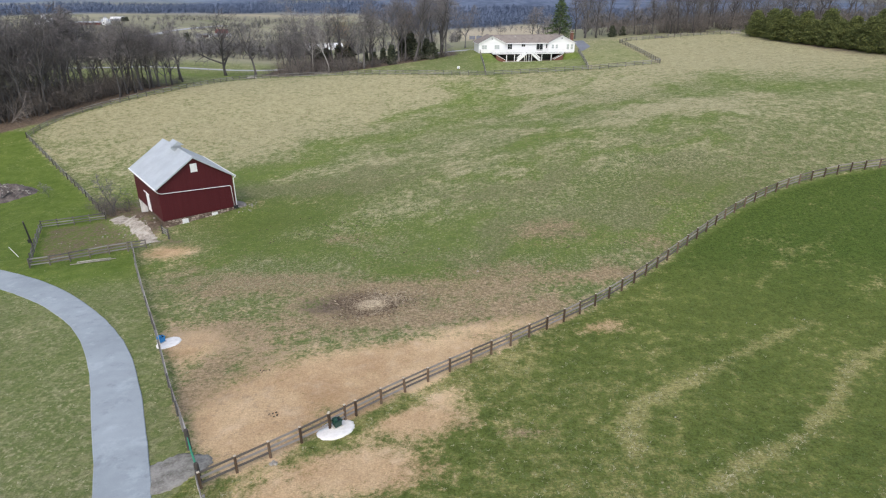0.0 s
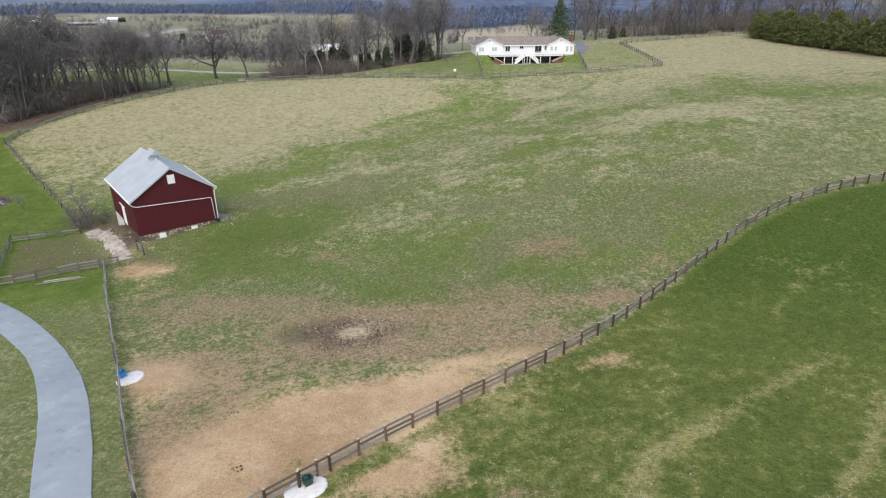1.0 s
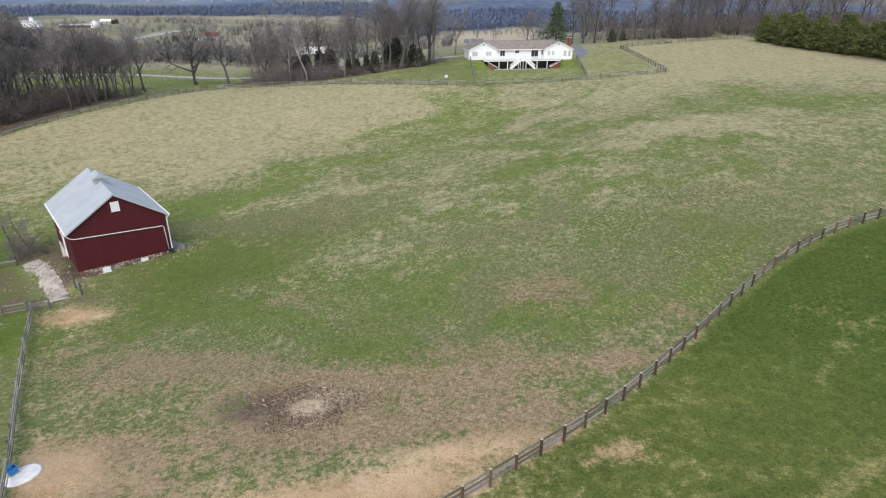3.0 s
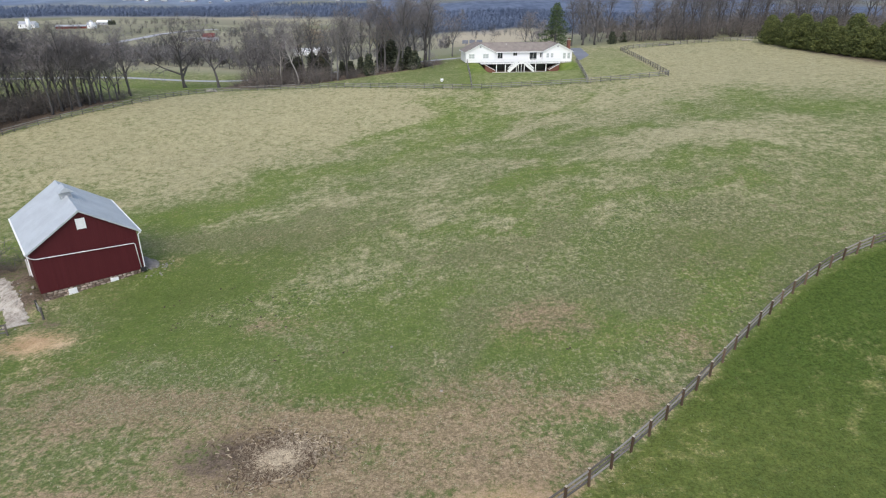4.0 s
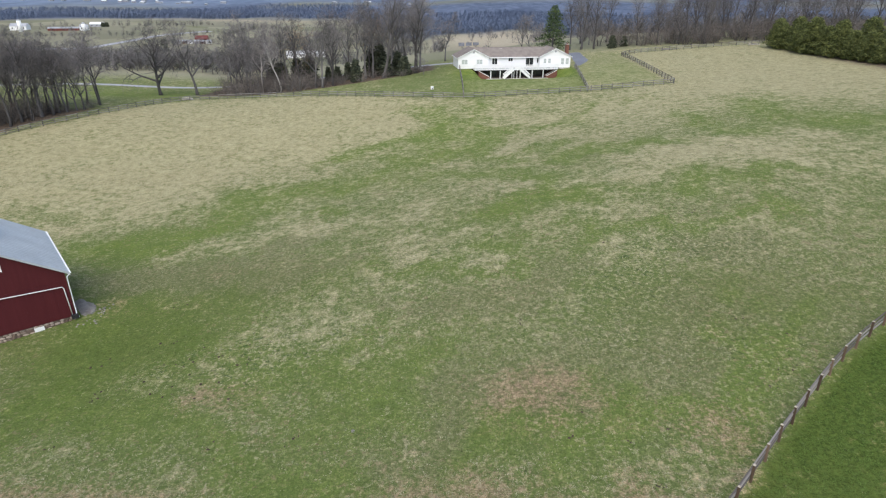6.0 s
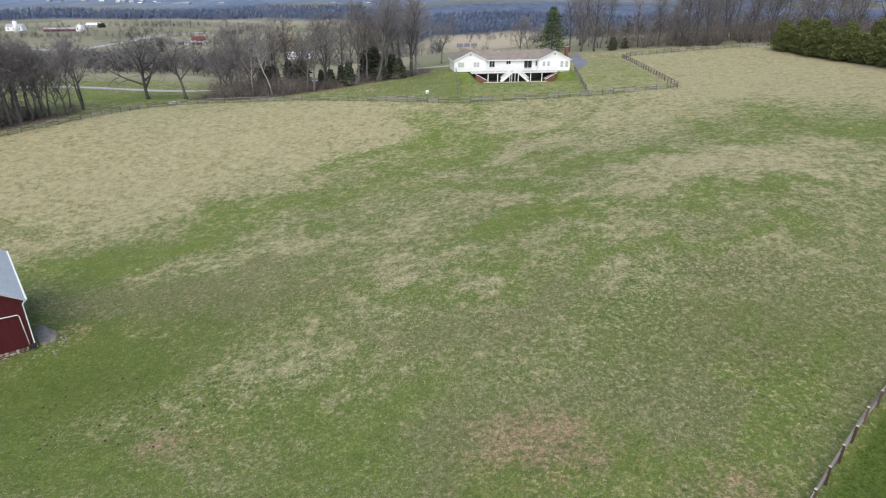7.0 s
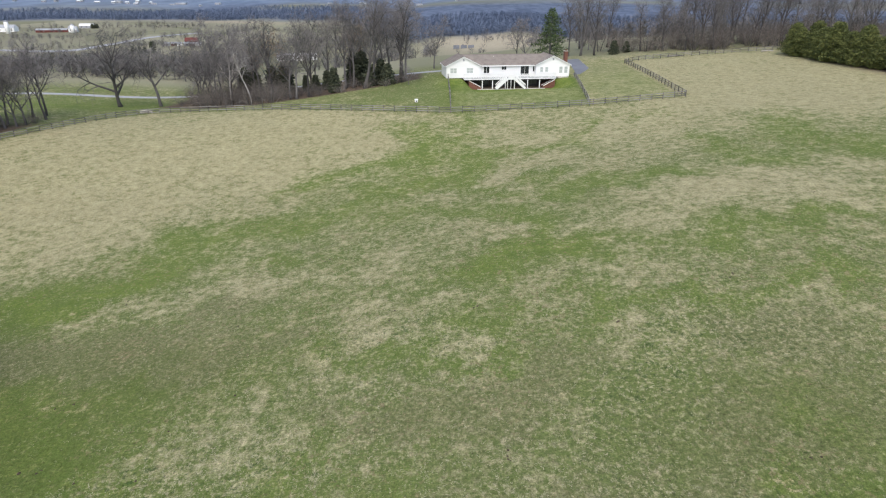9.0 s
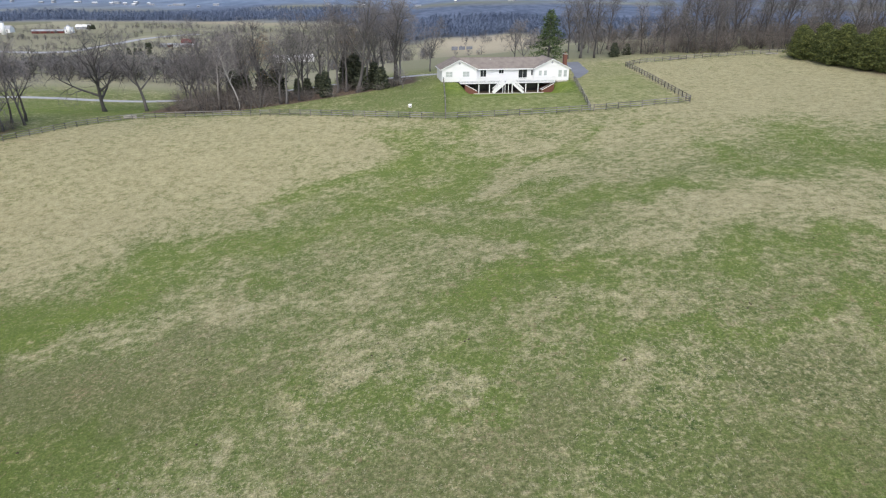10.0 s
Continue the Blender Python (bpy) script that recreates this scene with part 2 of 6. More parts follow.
    col = s.mix(s.math("MULTIPLY", w, s.range(a_dirt, 0.3, 0.9, 0.85, 0.4)), col, mat)
    # worn specks of soil in the short sward
    spot = s.math("MULTIPLY", s.range(s.noise(1.7, 4, 0.75), 0.54, 0.66), s.range(s.noise(0.10, 3), 0.42, 0.60, 0.1, 0.62))
    spot = s.math("MULTIPLY", spot, s.math("SUBTRACT", 1.0, s.math("MAXIMUM", a_far, s.math("MAXIMUM", s.attr("rank"), s.attr("mown"))), True))
    col = s.mix(s.math("MULTIPLY", spot, s.range(a_dry, 0.45, 0.75, 1.0, 0.15)), col, (0.300, 0.222, 0.140))
    # fallen leaves under trees
    leaf = s.mix(s.range(fine, 0.3, 0.7), (0.080, 0.060, 0.043), (0.205, 0.155, 0.112))
    col = s.mix(s.range(s.math("ADD", a_litter, s.math("ADD", s.math("MULTIPLY", s.math("SUBTRACT", mid, 0.5), 0.9), s.math("MULTIPLY", s.math("SUBTRACT", fine, 0.5), 1.2))), 0.25, 0.75), col, leaf)
    # farmland in the valley
    cell = s.t.nodes.new("ShaderNodeSeparateColor")
    s.put(cell.inputs[0], s.cells(0.0085))
    crop = s.mix(cell.outputs[0], (0.188, 0.200, 0.110), (0.335, 0.318, 0.215))
    crop = s.mix(s.math("MULTIPLY", cell.outputs[1], 0.5), crop, (0.20, 0.18, 0.14))
    crop = s.mix(s.math("MULTIPLY", mid, 0.35), crop, (0.17, 0.16, 0.10))
    fallow = s.mix(s.range(mid, 0.3, 0.7), (0.36, 0.31, 0.215), (0.47, 0.41, 0.30))
    crop = s.mix(s.attr("fallow"), crop, fallow)
    col = s.mix(a_far, col, crop)
    # Distant woods and ridge: aerial haze put into the colour, bluer with distance.
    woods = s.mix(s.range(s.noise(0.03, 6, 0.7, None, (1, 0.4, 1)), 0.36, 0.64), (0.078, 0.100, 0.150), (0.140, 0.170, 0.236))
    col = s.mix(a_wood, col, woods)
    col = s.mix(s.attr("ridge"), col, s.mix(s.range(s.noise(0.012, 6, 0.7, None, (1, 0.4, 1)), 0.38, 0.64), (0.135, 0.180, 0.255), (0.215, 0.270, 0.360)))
    # blades lighter and darker at random; shade in the hollows painted as dark specks
    near = s.math("SUBTRACT", 1.0, s.math("MAXIMUM", a_far, a_wood))
    speck, hollow_shade = s.noise(4.3, 2, 0.6), s.noise(3.1, 2, 0.6)
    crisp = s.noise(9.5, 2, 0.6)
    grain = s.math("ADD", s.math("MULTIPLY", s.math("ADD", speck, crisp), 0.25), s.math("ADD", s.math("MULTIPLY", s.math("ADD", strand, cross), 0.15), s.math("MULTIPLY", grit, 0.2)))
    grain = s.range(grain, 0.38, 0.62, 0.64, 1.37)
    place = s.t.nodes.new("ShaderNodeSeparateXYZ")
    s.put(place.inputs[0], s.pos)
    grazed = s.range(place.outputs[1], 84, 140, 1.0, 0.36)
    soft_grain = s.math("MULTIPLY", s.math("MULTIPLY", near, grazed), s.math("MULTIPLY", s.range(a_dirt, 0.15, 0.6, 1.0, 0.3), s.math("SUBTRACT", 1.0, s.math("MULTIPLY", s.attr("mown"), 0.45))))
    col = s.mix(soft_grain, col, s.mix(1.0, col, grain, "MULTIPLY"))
    col = s.mix(s.math("MULTIPLY", soft_grain, s.range(hollow_shade, 0.36, 0.26, 0.0, 0.45)), col, (0.035, 0.040, 0.018))
    s.bump(s.math("ADD", fine, s.math("MULTIPLY", grit, 0.7)), 0.8, 0.15)
    return s.done(col, 0.95, 0.0, 0.1)


GROUND = ground_material()


# ---- shape tools ----
class Build:
    """Collects vertices and faces of one mesh."""

    def __init__(self):
        self.v, self.f = [], []

    def add(self, vs, fs):
        k = len(self.v)
        self.v += [tuple(p) for p in vs]
        self.f += [tuple(i + k for i in q) for q in fs]
        return self

    def box(self, lo, hi, m=None):
        (x0, y0, z0), (x1, y1, z1) = lo, hi
        vs = [(x0, y0, z0), (x1, y0, z0), (x1, y1, z0), (x0, y1, z0), (x0, y0, z1), (x1, y0, z1), (x1, y1, z1), (x0, y1, z1)]
        if m is not None:
            vs = [m @ Vector(p) for p in vs]
        return self.add(vs, [(3, 2, 1, 0), (4, 5, 6, 7), (0, 1, 5, 4), (1, 2, 6, 5), (2, 3, 7, 6), (3, 0, 4, 7)])

    def beam(self, a, b, w, h):
        """A square bar from a to b, w wide and h high."""
        a, b = Vector(a), Vector(b)
        d = b - a
        m = Matrix.Translation(a) @ d.to_track_quat("X", "Z").to_matrix().to_4x4()
        return self.box((0, -w / 2, -h / 2), (d.length, w / 2, h / 2), m)

    def prism(self, outline, axis, a, b):
        """An outline in the two other axes, drawn from a to b along the axis."""
        n = len(outline)

        def at(p, t):
            return {"x": (t, p[0], p[1]), "y": (p[0], t, p[1]), "z": (p[0], p[1], t)}[axis]
        vs = [at(p, a) for p in outline] + [at(p, b) for p in outline]
        return self.add(vs, [tuple(range(n)), tuple(range(2 * n - 1, n - 1, -1))] + [(i, i + n, (i + 1) % n + n, (i + 1) % n) for i in range(n)])

    def tube(self, pts, radii, sides=6, cap=True):
        k, n = len(self.v), len(pts)
        for i, p in enumerate(pts):
            p = Vector(p)
            d = (Vector(pts[min(i + 1, n - 1)]) - Vector(pts[max(i - 1, 0)])).normalized()
            u = d.cross(Vector((0.31, 0.87, 0.38))).normalized()
            w = d.cross(u)
            for j in range(sides):
                c = 2 * math.pi * j / sides
                self.v.append(tuple(p + (u * math.cos(c) + w * math.sin(c)) * radii[i]))
        for i in range(n - 1):
            for j in range(sides):
                a, b = k + i * sides + j, k + i * sides + (j + 1) % sides
                self.f.append((a, b, b + sides, a + sides))
        if cap:
            self.f.append(tuple(k + (n - 1) * sides + j for j in range(sides)))
            self.f.append(tuple(k + sides - 1 - j for j in range(sides)))
        return self

    def mesh(self, name, material, smooth=False, bevel=0.0):
        me = bpy.data.meshes.new(name)
        me.from_pydata(self.v, [], self.f)
        bm = bmesh.new()
        bm.from_mesh(me)
        bmesh.ops.recalc_face_normals(bm, faces=bm.faces)
        if bevel:
            bmesh.ops.bevel(bm, geom=list(bm.edges), offset=bevel, segments=1, affect="EDGES")
        bm.to_mesh(me)
        bm.free()
        me.materials.append(material)
        if smooth:
            me.shade_smooth()
        return me


def part(name, build, material, parent, label="", smooth=False, bevel=0.0, m=None):
    me = build if isinstance(build, bpy.types.Mesh) else build.mesh(name, material, smooth, bevel)
    ob = new(name, me)
    ob.parent = parent
    if m is not None:
        ob.matrix_basis = m
    return tagged(ob, label) if label else ob


def thing(name, m, label, category, group="", kind=""):
    ob = new(name)
    ob.empty_display_size = 0.3
    ob.matrix_world = m
    return tagged(ob, label, category, group, kind)


def lumpy(seed, size, n=2, rough=0.25, flat=0.0):
    """An uneven rounded lump of the given half sizes."""
    bm = bmesh.new()
    bmesh.ops.create_icosphere(bm, subdivisions=n, radius=1)
    for v in bm.verts:
        q = 1 + rough * noise.noise(v.co * 1.7 + Vector((seed * 7.1, seed * 3.3, 0)))
        v.co = Vector((v.co.x * size[0], v.co.y * size[1], max(v.co.z, -1 + flat) * size[2])) * q
    b = Build()
    b.add([tuple(v.co) for v in bm.verts], [tuple(v.index for v in f.verts) for f in bm.faces])
    bm.free()
    return b


# ---- the lie of the land ----
SLOPE = (7.4, 5.45, 0.48)
SWELLS = ((-1.58, -0.93, -2.52, 1.11, 1.44, 2.72), (-0.77, 0.54, -4.88, 1.55, 0.66, -4.78), (1.34, -4.21, 1.36, -6.35, 4.65, -0.59),
          (-0.1, -3.69, 4.19, -2.24, 0.45, 0.36), (-2.49, -2.03, -0.01, 1.29, -0.49, 0.52), (-0.69, -0.36, -0.05, -0.15, 0.32, 0.95))
HOUSE_AT, HOUSE_YAW, FLOOR_Z, PATIO_Z = (11.4, 204.0), radians(7.0), 11.15, 8.66
BARN_AT, BARN_YAW = (-35.21, 82.53), radians(38.73)


def ease(v, a, b):
    t = np.clip((np.asarray(v, float) - a) / (b - a), 0, 1)
    return t * t * (3 - 2 * t)


def soft(v, a, b, s=10.0):
    v = a + s * np.logaddexp(0, (np.asarray(v, float) - a) / s)
    return b - s * np.logaddexp(0, (b - v) / s)


def ground_z(x, y):
    x, y = np.asarray(x, float), np.asarray(y, float)
    cx, cy = soft(x, -118, 132), soft(y, 2, 226)
    z = SLOPE[0] + SLOPE[1] * cx / 100 + SLOPE[2] * (cy - 110) / 100
    for i, row in enumerate(SWELLS):
        for j, h in enumerate(row):
            z = z + h * np.exp(-((cx + 100 - 44 * i) ** 2 + (cy - 20 - 40 * j) ** 2) / 2312.0)
    edge = 228 + 30 * ease(x, 30, 80)
    z = z - 36 * ease(y, edge, edge + 450)
    r = np.hypot(x, y - 50)
    far = ease(r, 500, 1200)
    z = z + far * (5 * np.sin(x / 310 + 1.3) * np.sin(y / 270) + 3 * np.sin(x / 130 + y / 210))
    z = z + 52 * ease(r, 1500, 3600) * (0.85 + 0.15 * np.sin(x / 520 + 0.7))
    # level yard before the walk-out basement
    c, s = math.cos(HOUSE_YAW), math.sin(HOUSE_YAW)
    u, v = (x - HOUSE_AT[0]) * c + (y - HOUSE_AT[1]) * s, -(x - HOUSE_AT[0]) * s + (y - HOUSE_AT[1]) * c
    k = ease(u, 3.0, 6.5) * ease(u, 30, 26.5) * ease(v, -20, -6) * ease(v, 9, 7)
    z = z * (1 - k) + np.minimum(z, PATIO_Z - 0.12) * k
    k = ease(u, -6, 0) * ease(u, 40, 34) * ease(v, -7, -1) * ease(v, 18, 13) * (1 - k)
    z = z * (1 - k) + (FLOOR_Z - 0.25) * k
    # earth banked against the barn
    c, s = math.cos(BARN_YAW), math.sin(BARN_YAW)
    u, v = (x - BARN_AT[0]) * c + (y - BARN_AT[1]) * s, -(x - BARN_AT[0]) * s + (y - BARN_AT[1]) * c
    d = np.hypot(np.maximum(np.abs(u) - 5.2, 0), np.maximum(np.maximum(-v, v - 13.4), 0))
    bank = -0.20 + 0.06 * u + 0.75 * ease(u, -4.8, -5.6) * ease(v, -1.5, 1.0) - 1.9 * ease(v, 7.5, 10.5) * ease(u, -2, -5) - 0.5 * ease(v, 6, 14)
    k = ease(d, 6.0, 0.6)
    z = z * (1 - k) + np.maximum(z, bank) * k
    return z


def gz(x, y):
    return float(ground_z(x, y))


def along(pts, step):
    """Points at even steps along a smooth line through pts."""
    p = np.array(pts, float)
    out = []
    for i in range(len(p) - 1):
        a, b = p[max(i - 1, 0)], p[min(i + 2, len(p) - 1)]
        for t in np.linspace(0, 1, 24, endpoint=False):
            q0, q1 = p[i], p[i + 1]
            m0, m1 = (q1 - a) / 2, (b - q0) / 2
            out.append((2 * t**3 - 3 * t**2 + 1) * q0 + (t**3 - 2 * t**2 + t) * m0 + (-2 * t**3 + 3 * t**2) * q1 + (t**3 - t**2) * m1)
    out.append(p[-1])
    out = np.array(out)
    s = np.concatenate([[0], np.cumsum(np.hypot(*np.diff(out, axis=0).T))])
    n = max(1, round(s[-1] / step))
    w = np.linspace(0, s[-1], n + 1)
    return np.stack([np.interp(w, s, out[:, 0]), np.interp(w, s, out[:, 1])], -1)


def side_of(x, y, line):
    """Signed distance to a line, positive on its right."""
    best, sign = np.full(np.shape(x), 1e9), np.zeros(np.shape(x))
    for (ax, ay), (bx, by) in zip(line[:-1], line[1:]):
        dx, dy = bx - ax, by - ay
        t = np.clip(((x - ax) * dx + (y - ay) * dy) / (dx * dx + dy * dy), 0, 1)
        d = np.hypot(x - ax - t * dx, y - ay - t * dy)
        near = d < best
        sign = np.where(near, np.where((x - ax) * dy >= (y - ay) * dx, 1.0, -1.0), sign)
        best = np.minimum(best, d)
    return best * sign


EAST_LINE = [(-14.4, 27.2), (-9.4, 31.3), (-4.3, 36.0), (0.8, 40.2), (7.8, 45.5), (14.5, 50.6), (21.4, 56.7), (28.8, 63.6), (36.3, 70.0), (44.5, 75.2), (53.0, 78.5), (60.4, 80.0), (72.0, 81.5), (95.0, 83.0), (125.0, 84.0)]
LANE_LINE = [(-16.7, 31.1), (-21.2, 38.5), (-26.0, 47.0), (-29.6, 53.0), (-35.5, 63.1), (-40.5, 72.1)]
LOWER_LINE = [(-14.6, 27.4), (-11.0, 21.0), (-7.0, 12.0)]
PEN_LINE = [(-39.1, 72.9), (-43.2, 71.5), (-47.0, 69.4), (-49.2, 68.3), (-51.2, 67.6)]
PEN_SIDE = [(-51.2, 67.6), (-55.5, 75.3), (-60.0, 83.9)]
PEN_BACK = [(-60.0, 83.9), (-56.0, 85.2), (-51.7, 86.6)]
WEST_LINE = [(-52.0, 87.2), (-61.9, 99.2), (-74.7, 113.0), (-89.5, 128.5)]
FAR_LINE = [(-89.5, 128.5), (-89.2, 134.0), (-88.0, 139.9), (-84.4, 146.8), (-79.1, 154.8), (-70.0, 168.4), (-65.0, 177.5), (-60.5, 185.5), (-54.4, 189.6), (-46.0, 188.9), (-36.7, 186.0), (-20.1, 180.5), (-3.9, 175.7), (11.7, 171.7)]
YARD_FRONT = [(11.7, 171.7), (26.0, 171.2), (39.8, 171.1), (49.0, 171.7), (59.7, 172.6)]
YARD_EAST = [(59.7, 172.6), (61.0, 198.0), (62.4, 224.8)]
BACK_LINE = [(62.4, 224.8), (69.0, 230.0), (88.0, 233.0), (108.0, 233.5), (135.0, 236.0)]
YARD_WEST = [(11.7, 171.7), (11.9, 188.0), (11.9, 203.0)]
YARD_SPLIT = [(39.8, 171.1), (41.8, 188.0), (43.8, 204.5)]
LANE_EAST = [(-8.5, 5.0), (-13.5, 18.5), (-17.1, 26.6), (-19.3, 30.9), (-23.6, 38.7), (-27.8, 45.3), (-32.9, 51.3), (-39.1, 57.2), (-46.2, 62.6), (-54.9, 67.4), (-66.0, 72.5), (-85.0, 78.0), (-120.0, 84.0)]
LANE_WEST = [(-12.3, 3.0), (-17.2, 17.8), (-20.7, 26.7), (-25.0, 34.3), (-29.2, 41.5), (-33.7, 47.8), (-38.0, 52.3), (-43.8, 56.9), (-50.4, 61.0), (-57.5, 64.6), (-68.0, 68.9), (-86.0, 74.0), (-121.0, 80.0)]

# patches of the pasture: x, y, half sizes, strength
TAN = ((-41, 152, 24.6, 16.9, 0.34), (-17, 167, 14.2, 10.1, 0.4), (44, 153, 8.7, 5.3, 0.3), (84, 184, 18.1, 25.7, 0.5), (48, 115, 9.2, 6.8, 0.25), (-46, 132, 12.5, 11.4, 0.3), (22, 150, 4.5, 3.6, 0.2),
       (-74, 149, 25.9, 22.8, 0.30), (-27, 165, 27, 14, 0.3), (79, 171, 25, 15, 0.3), (106, 170, 15, 14, 0.35), (88, 208, 30, 24, 0.4))
LUSH = ((4, 140, 6, 6, 0.25), (6, 156, 4.0, 7, 0.15), (-27, 109, 9.3, 2.6, 0.2), (-24, 77, 5.4, 5.7, 0.45), (-40, 104, 9, 4, 0.3), (-52, 98, 6, 6, 0.3), (-29, 80, 4, 4, 0.3), (80, 125, 9, 6.7, 0.4), (18, 103, 7, 4, 0.25))
DULL = ((-23, 95, 5.9, 3.5, 0.3), (10, 82, 4.1, 1.7, 0.3), (12, 67, 4.9, 2.9, 0.4), (27, 77, 6.0, 4.8, 0.3), (35, 77, 7.7, 3.9, 0.4), (-4, 62, 7.7, 3.0, 0.3))
# swathes of the pasture: half width and middle line
GREEN_FAR = ((5.0, [(-36, 105), (-28, 110), (-23, 118), (-17, 123), (-9, 126), (0, 130), (9, 137), (15, 144)]), (3.2, [(-13, 139), (-4, 142), (3, 150), (10, 156)]), (3.0, [(1, 166), (7, 153), (11, 145)]),
             (3.3, [(12, 170), (15, 154), (15, 141), (12, 132)]), (3.2, [(21, 124), (29, 123), (35, 122), (42, 122)]), (7.0, [(65, 148), (64, 137), (66, 126)]), (2.4, [(35, 158), (30, 147), (24, 144)]),
             (2.6, [(44, 158), (50, 159)]), (3.0, [(49, 138), (51, 131), (54, 127)]), (2.0, [(18, 130), (24, 130), (27, 132)]))
GREEN_MID = ((3.4, [(0, 123), (11, 120), (17, 114), (22, 107), (25, 104)]), (3.2, [(14, 102), (19, 103), (24, 103)]), (2.4, [(32, 104), (39, 105), (42, 103), (51, 104)]), (1.7, [(21, 92), (25, 91), (30, 91), (36, 93), (45, 96)]),
             (1.7, [(1, 90), (5, 88), (9, 89), (13, 92), (14, 95)]), (1.4, [(-14, 110), (-9, 112), (-4, 113)]), (4.6, [(-30, 85), (-24, 86), (-16, 82), (-7, 75), (1, 70)]), (3.0, [(-33, 67), (-26, 69), (-18, 68), (-8, 64), (1, 60)]), (2.8, [(11, 62), (18, 65), (26, 69), (33, 74)]))
STRAW_LINES = ((1.6, [(-29, 104), (-24, 106), (-16, 103), (-10, 104), (-2, 106), (2, 108)]), (1.4, [(-18, 111), (-11, 110)]), (2.2, [(1, 96), (5, 93), (9, 91), (13, 92)]), (1.3, [(0, 88), (3, 87)]), (1.1, [(-4, 84), (-2, 83)]),
               (2.4, [(23, 98), (26, 96), (28, 96)]), (1.9, [(39, 94), (42, 93)]), (1.8, [(20, 87), (24, 89), (28, 86)]), (3.0, [(18, 134), (23, 136), (27, 138)]), (1.7, [(24, 108), (28, 110), (33, 110)]),
               (4.2, [(38, 112), (46, 112), (52, 108)]), (1.4, [(3, 101), (9, 98)]), (1.4, [(15, 110), (17, 107)]), (2.6, [(-17, 74), (-13, 80), (-7, 81), (-2, 78)]))
OLIVE_LINES = ((2.6, [(-27, 96), (-22, 98), (-15, 97), (-11, 101)]), (2.2, [(-16, 91), (-10, 92), (-4, 92)]), (1.9, [(13, 87), (17, 86), (20, 87)]), (1.4, [(3, 81), (9, 81), (14, 83)]), (2.2, [(32, 85), (38, 87)]),
               (2.6, [(22, 119), (27, 120), (31, 120)]), (1.8, [(1, 119), (-6, 117), (-12, 117)]), (3.4, [(9, 66), (16, 70), (24, 74)]), (4.5, [(-34, 93), (-26, 97), (-18, 97)]))
BROWN = ((-12.5, 71, 4, 2, 0.4), (-10, 56, 7.2, 3.9, 0.45), (3, 55, 6.3, 2.5, 0.5), (9, 51, 4.8, 1.8, 0.5), (-24, 60, 7.2, 3.0, 0.4), (16, 57, 4.0, 1.8, 0.45), (-19, 38, 1.6, 5.4, 0.6),
         (-16, 41, 2.8, 3.8, 0.35), (24, 64, 3.1, 2.2, 0.3), (7, 59, 5.7, 2.5, 0.4), (12, 69, 4.1, 2.6, 0.35), (18, 58, 1.4, 1.8, 0.4), (-18, 60, 5.0, 1.6, 0.4),
         (-6, 56, 4.1, 1.6, 0.5), (-1, 50, 6.4, 1.6, 0.4), (-22, 48, 3.8, 2.2, 0.35), (5, 32, 3.0, 0.7, 0.3), (-19, 95, 3.9, 3.1, 0.25), (-8, 52, 3.4, 3.8, 0.3))
WORN = ((-15, 48.5, 7, 3.5, 0.35), (-3, 50, 6, 2.5, 0.25), (-25, 57, 4, 4, 0.3), (-30, 66, 3, 4, 0.35), (-75, 160, 3, 9, 0.35), (-68, 168, 6, 4, 0.25), (14.0, 67.5, 6.0, 4.5, 0.24), (12.7, 83.5, 4, 2.0, 0.16), (-10, 117, 4, 1.5, 0.15))
ROUGH = ((6, 93, 6, 4, 0.9), (2.7, 86, 3, 2.5, 0.6), (-3.3, 82, 3, 1.6, 0.6), (24, 84, 6, 5, 0.8), (30, 95, 6, 4, 0.6), (-9, 79, 4, 2.5, 0.8), (20, 76, 3.5, 2, 0.6), (-13.5, 76, 4, 3, 1.0), (-5, 77, 4, 2.5, 0.8),
         (7, 57, 6, 2, 0.7), (-16, 63, 4, 2.5, 0.5), (24, 65, 4, 3, 0.6), (-9, 69, 3, 2.5, 0.5), (12, 108, 6, 3, 0.5), (28, 72, 5, 3, 0.6), (35, 86, 6, 4, 0.7))
DIRT = ((-29.0, 89.0, 1.8, 2.4, 0.35), (-5, 29.2, 6, 2.4, 0.45), (-1, 33.3, 4.5, 1.7, 0.5), (1, 44.5, 4.5, 1.6, 0.5), (-8, 39, 6.6, 3.5, 0.8), (-3, 42, 5.1, 2.2, 0.75), (-14, 34, 3.6, 3.6, 0.75), (-23, 46, 2.6, 2.5, 0.6), (4, 47, 4.1, 1.3, 0.5), (-35, 71, 3.5, 2.3, 0.75),
        (-19, 47, 5.8, 2.9, 0.12), (-6, 28, 5.1, 2.0, 0.75), (-3, 34, 3.6, 1.6, 0.7), (0, 37, 1.5, 1.5, 0.6), (13.6, 46.9, 3.2, 1.4, 0.8), (9.5, 43.6, 3.2, 0.9, 0.4), (-10, 26, 2.3, 1.0, 0.7),
        (8, 49, 4.2, 1.3, 0.4), (14, 56, 2.8, 1.0, 0.3), (-7, 52, 1.7, 2.5, 0.3))
TRACKS = ([(32.8, 46.3), (25.6, 42.6), (17.6, 37.2), (14.1, 34.9), (12.4, 32.2), (12.2, 29.8)], [(36.4, 42.4), (31.2, 38.9), (27.4, 34.3), (22.7, 30.5), (19.6, 29.4), (16.1, 26.5)], [(47.4, 64.9), (37.5, 59.3), (30.6, 52.8)])


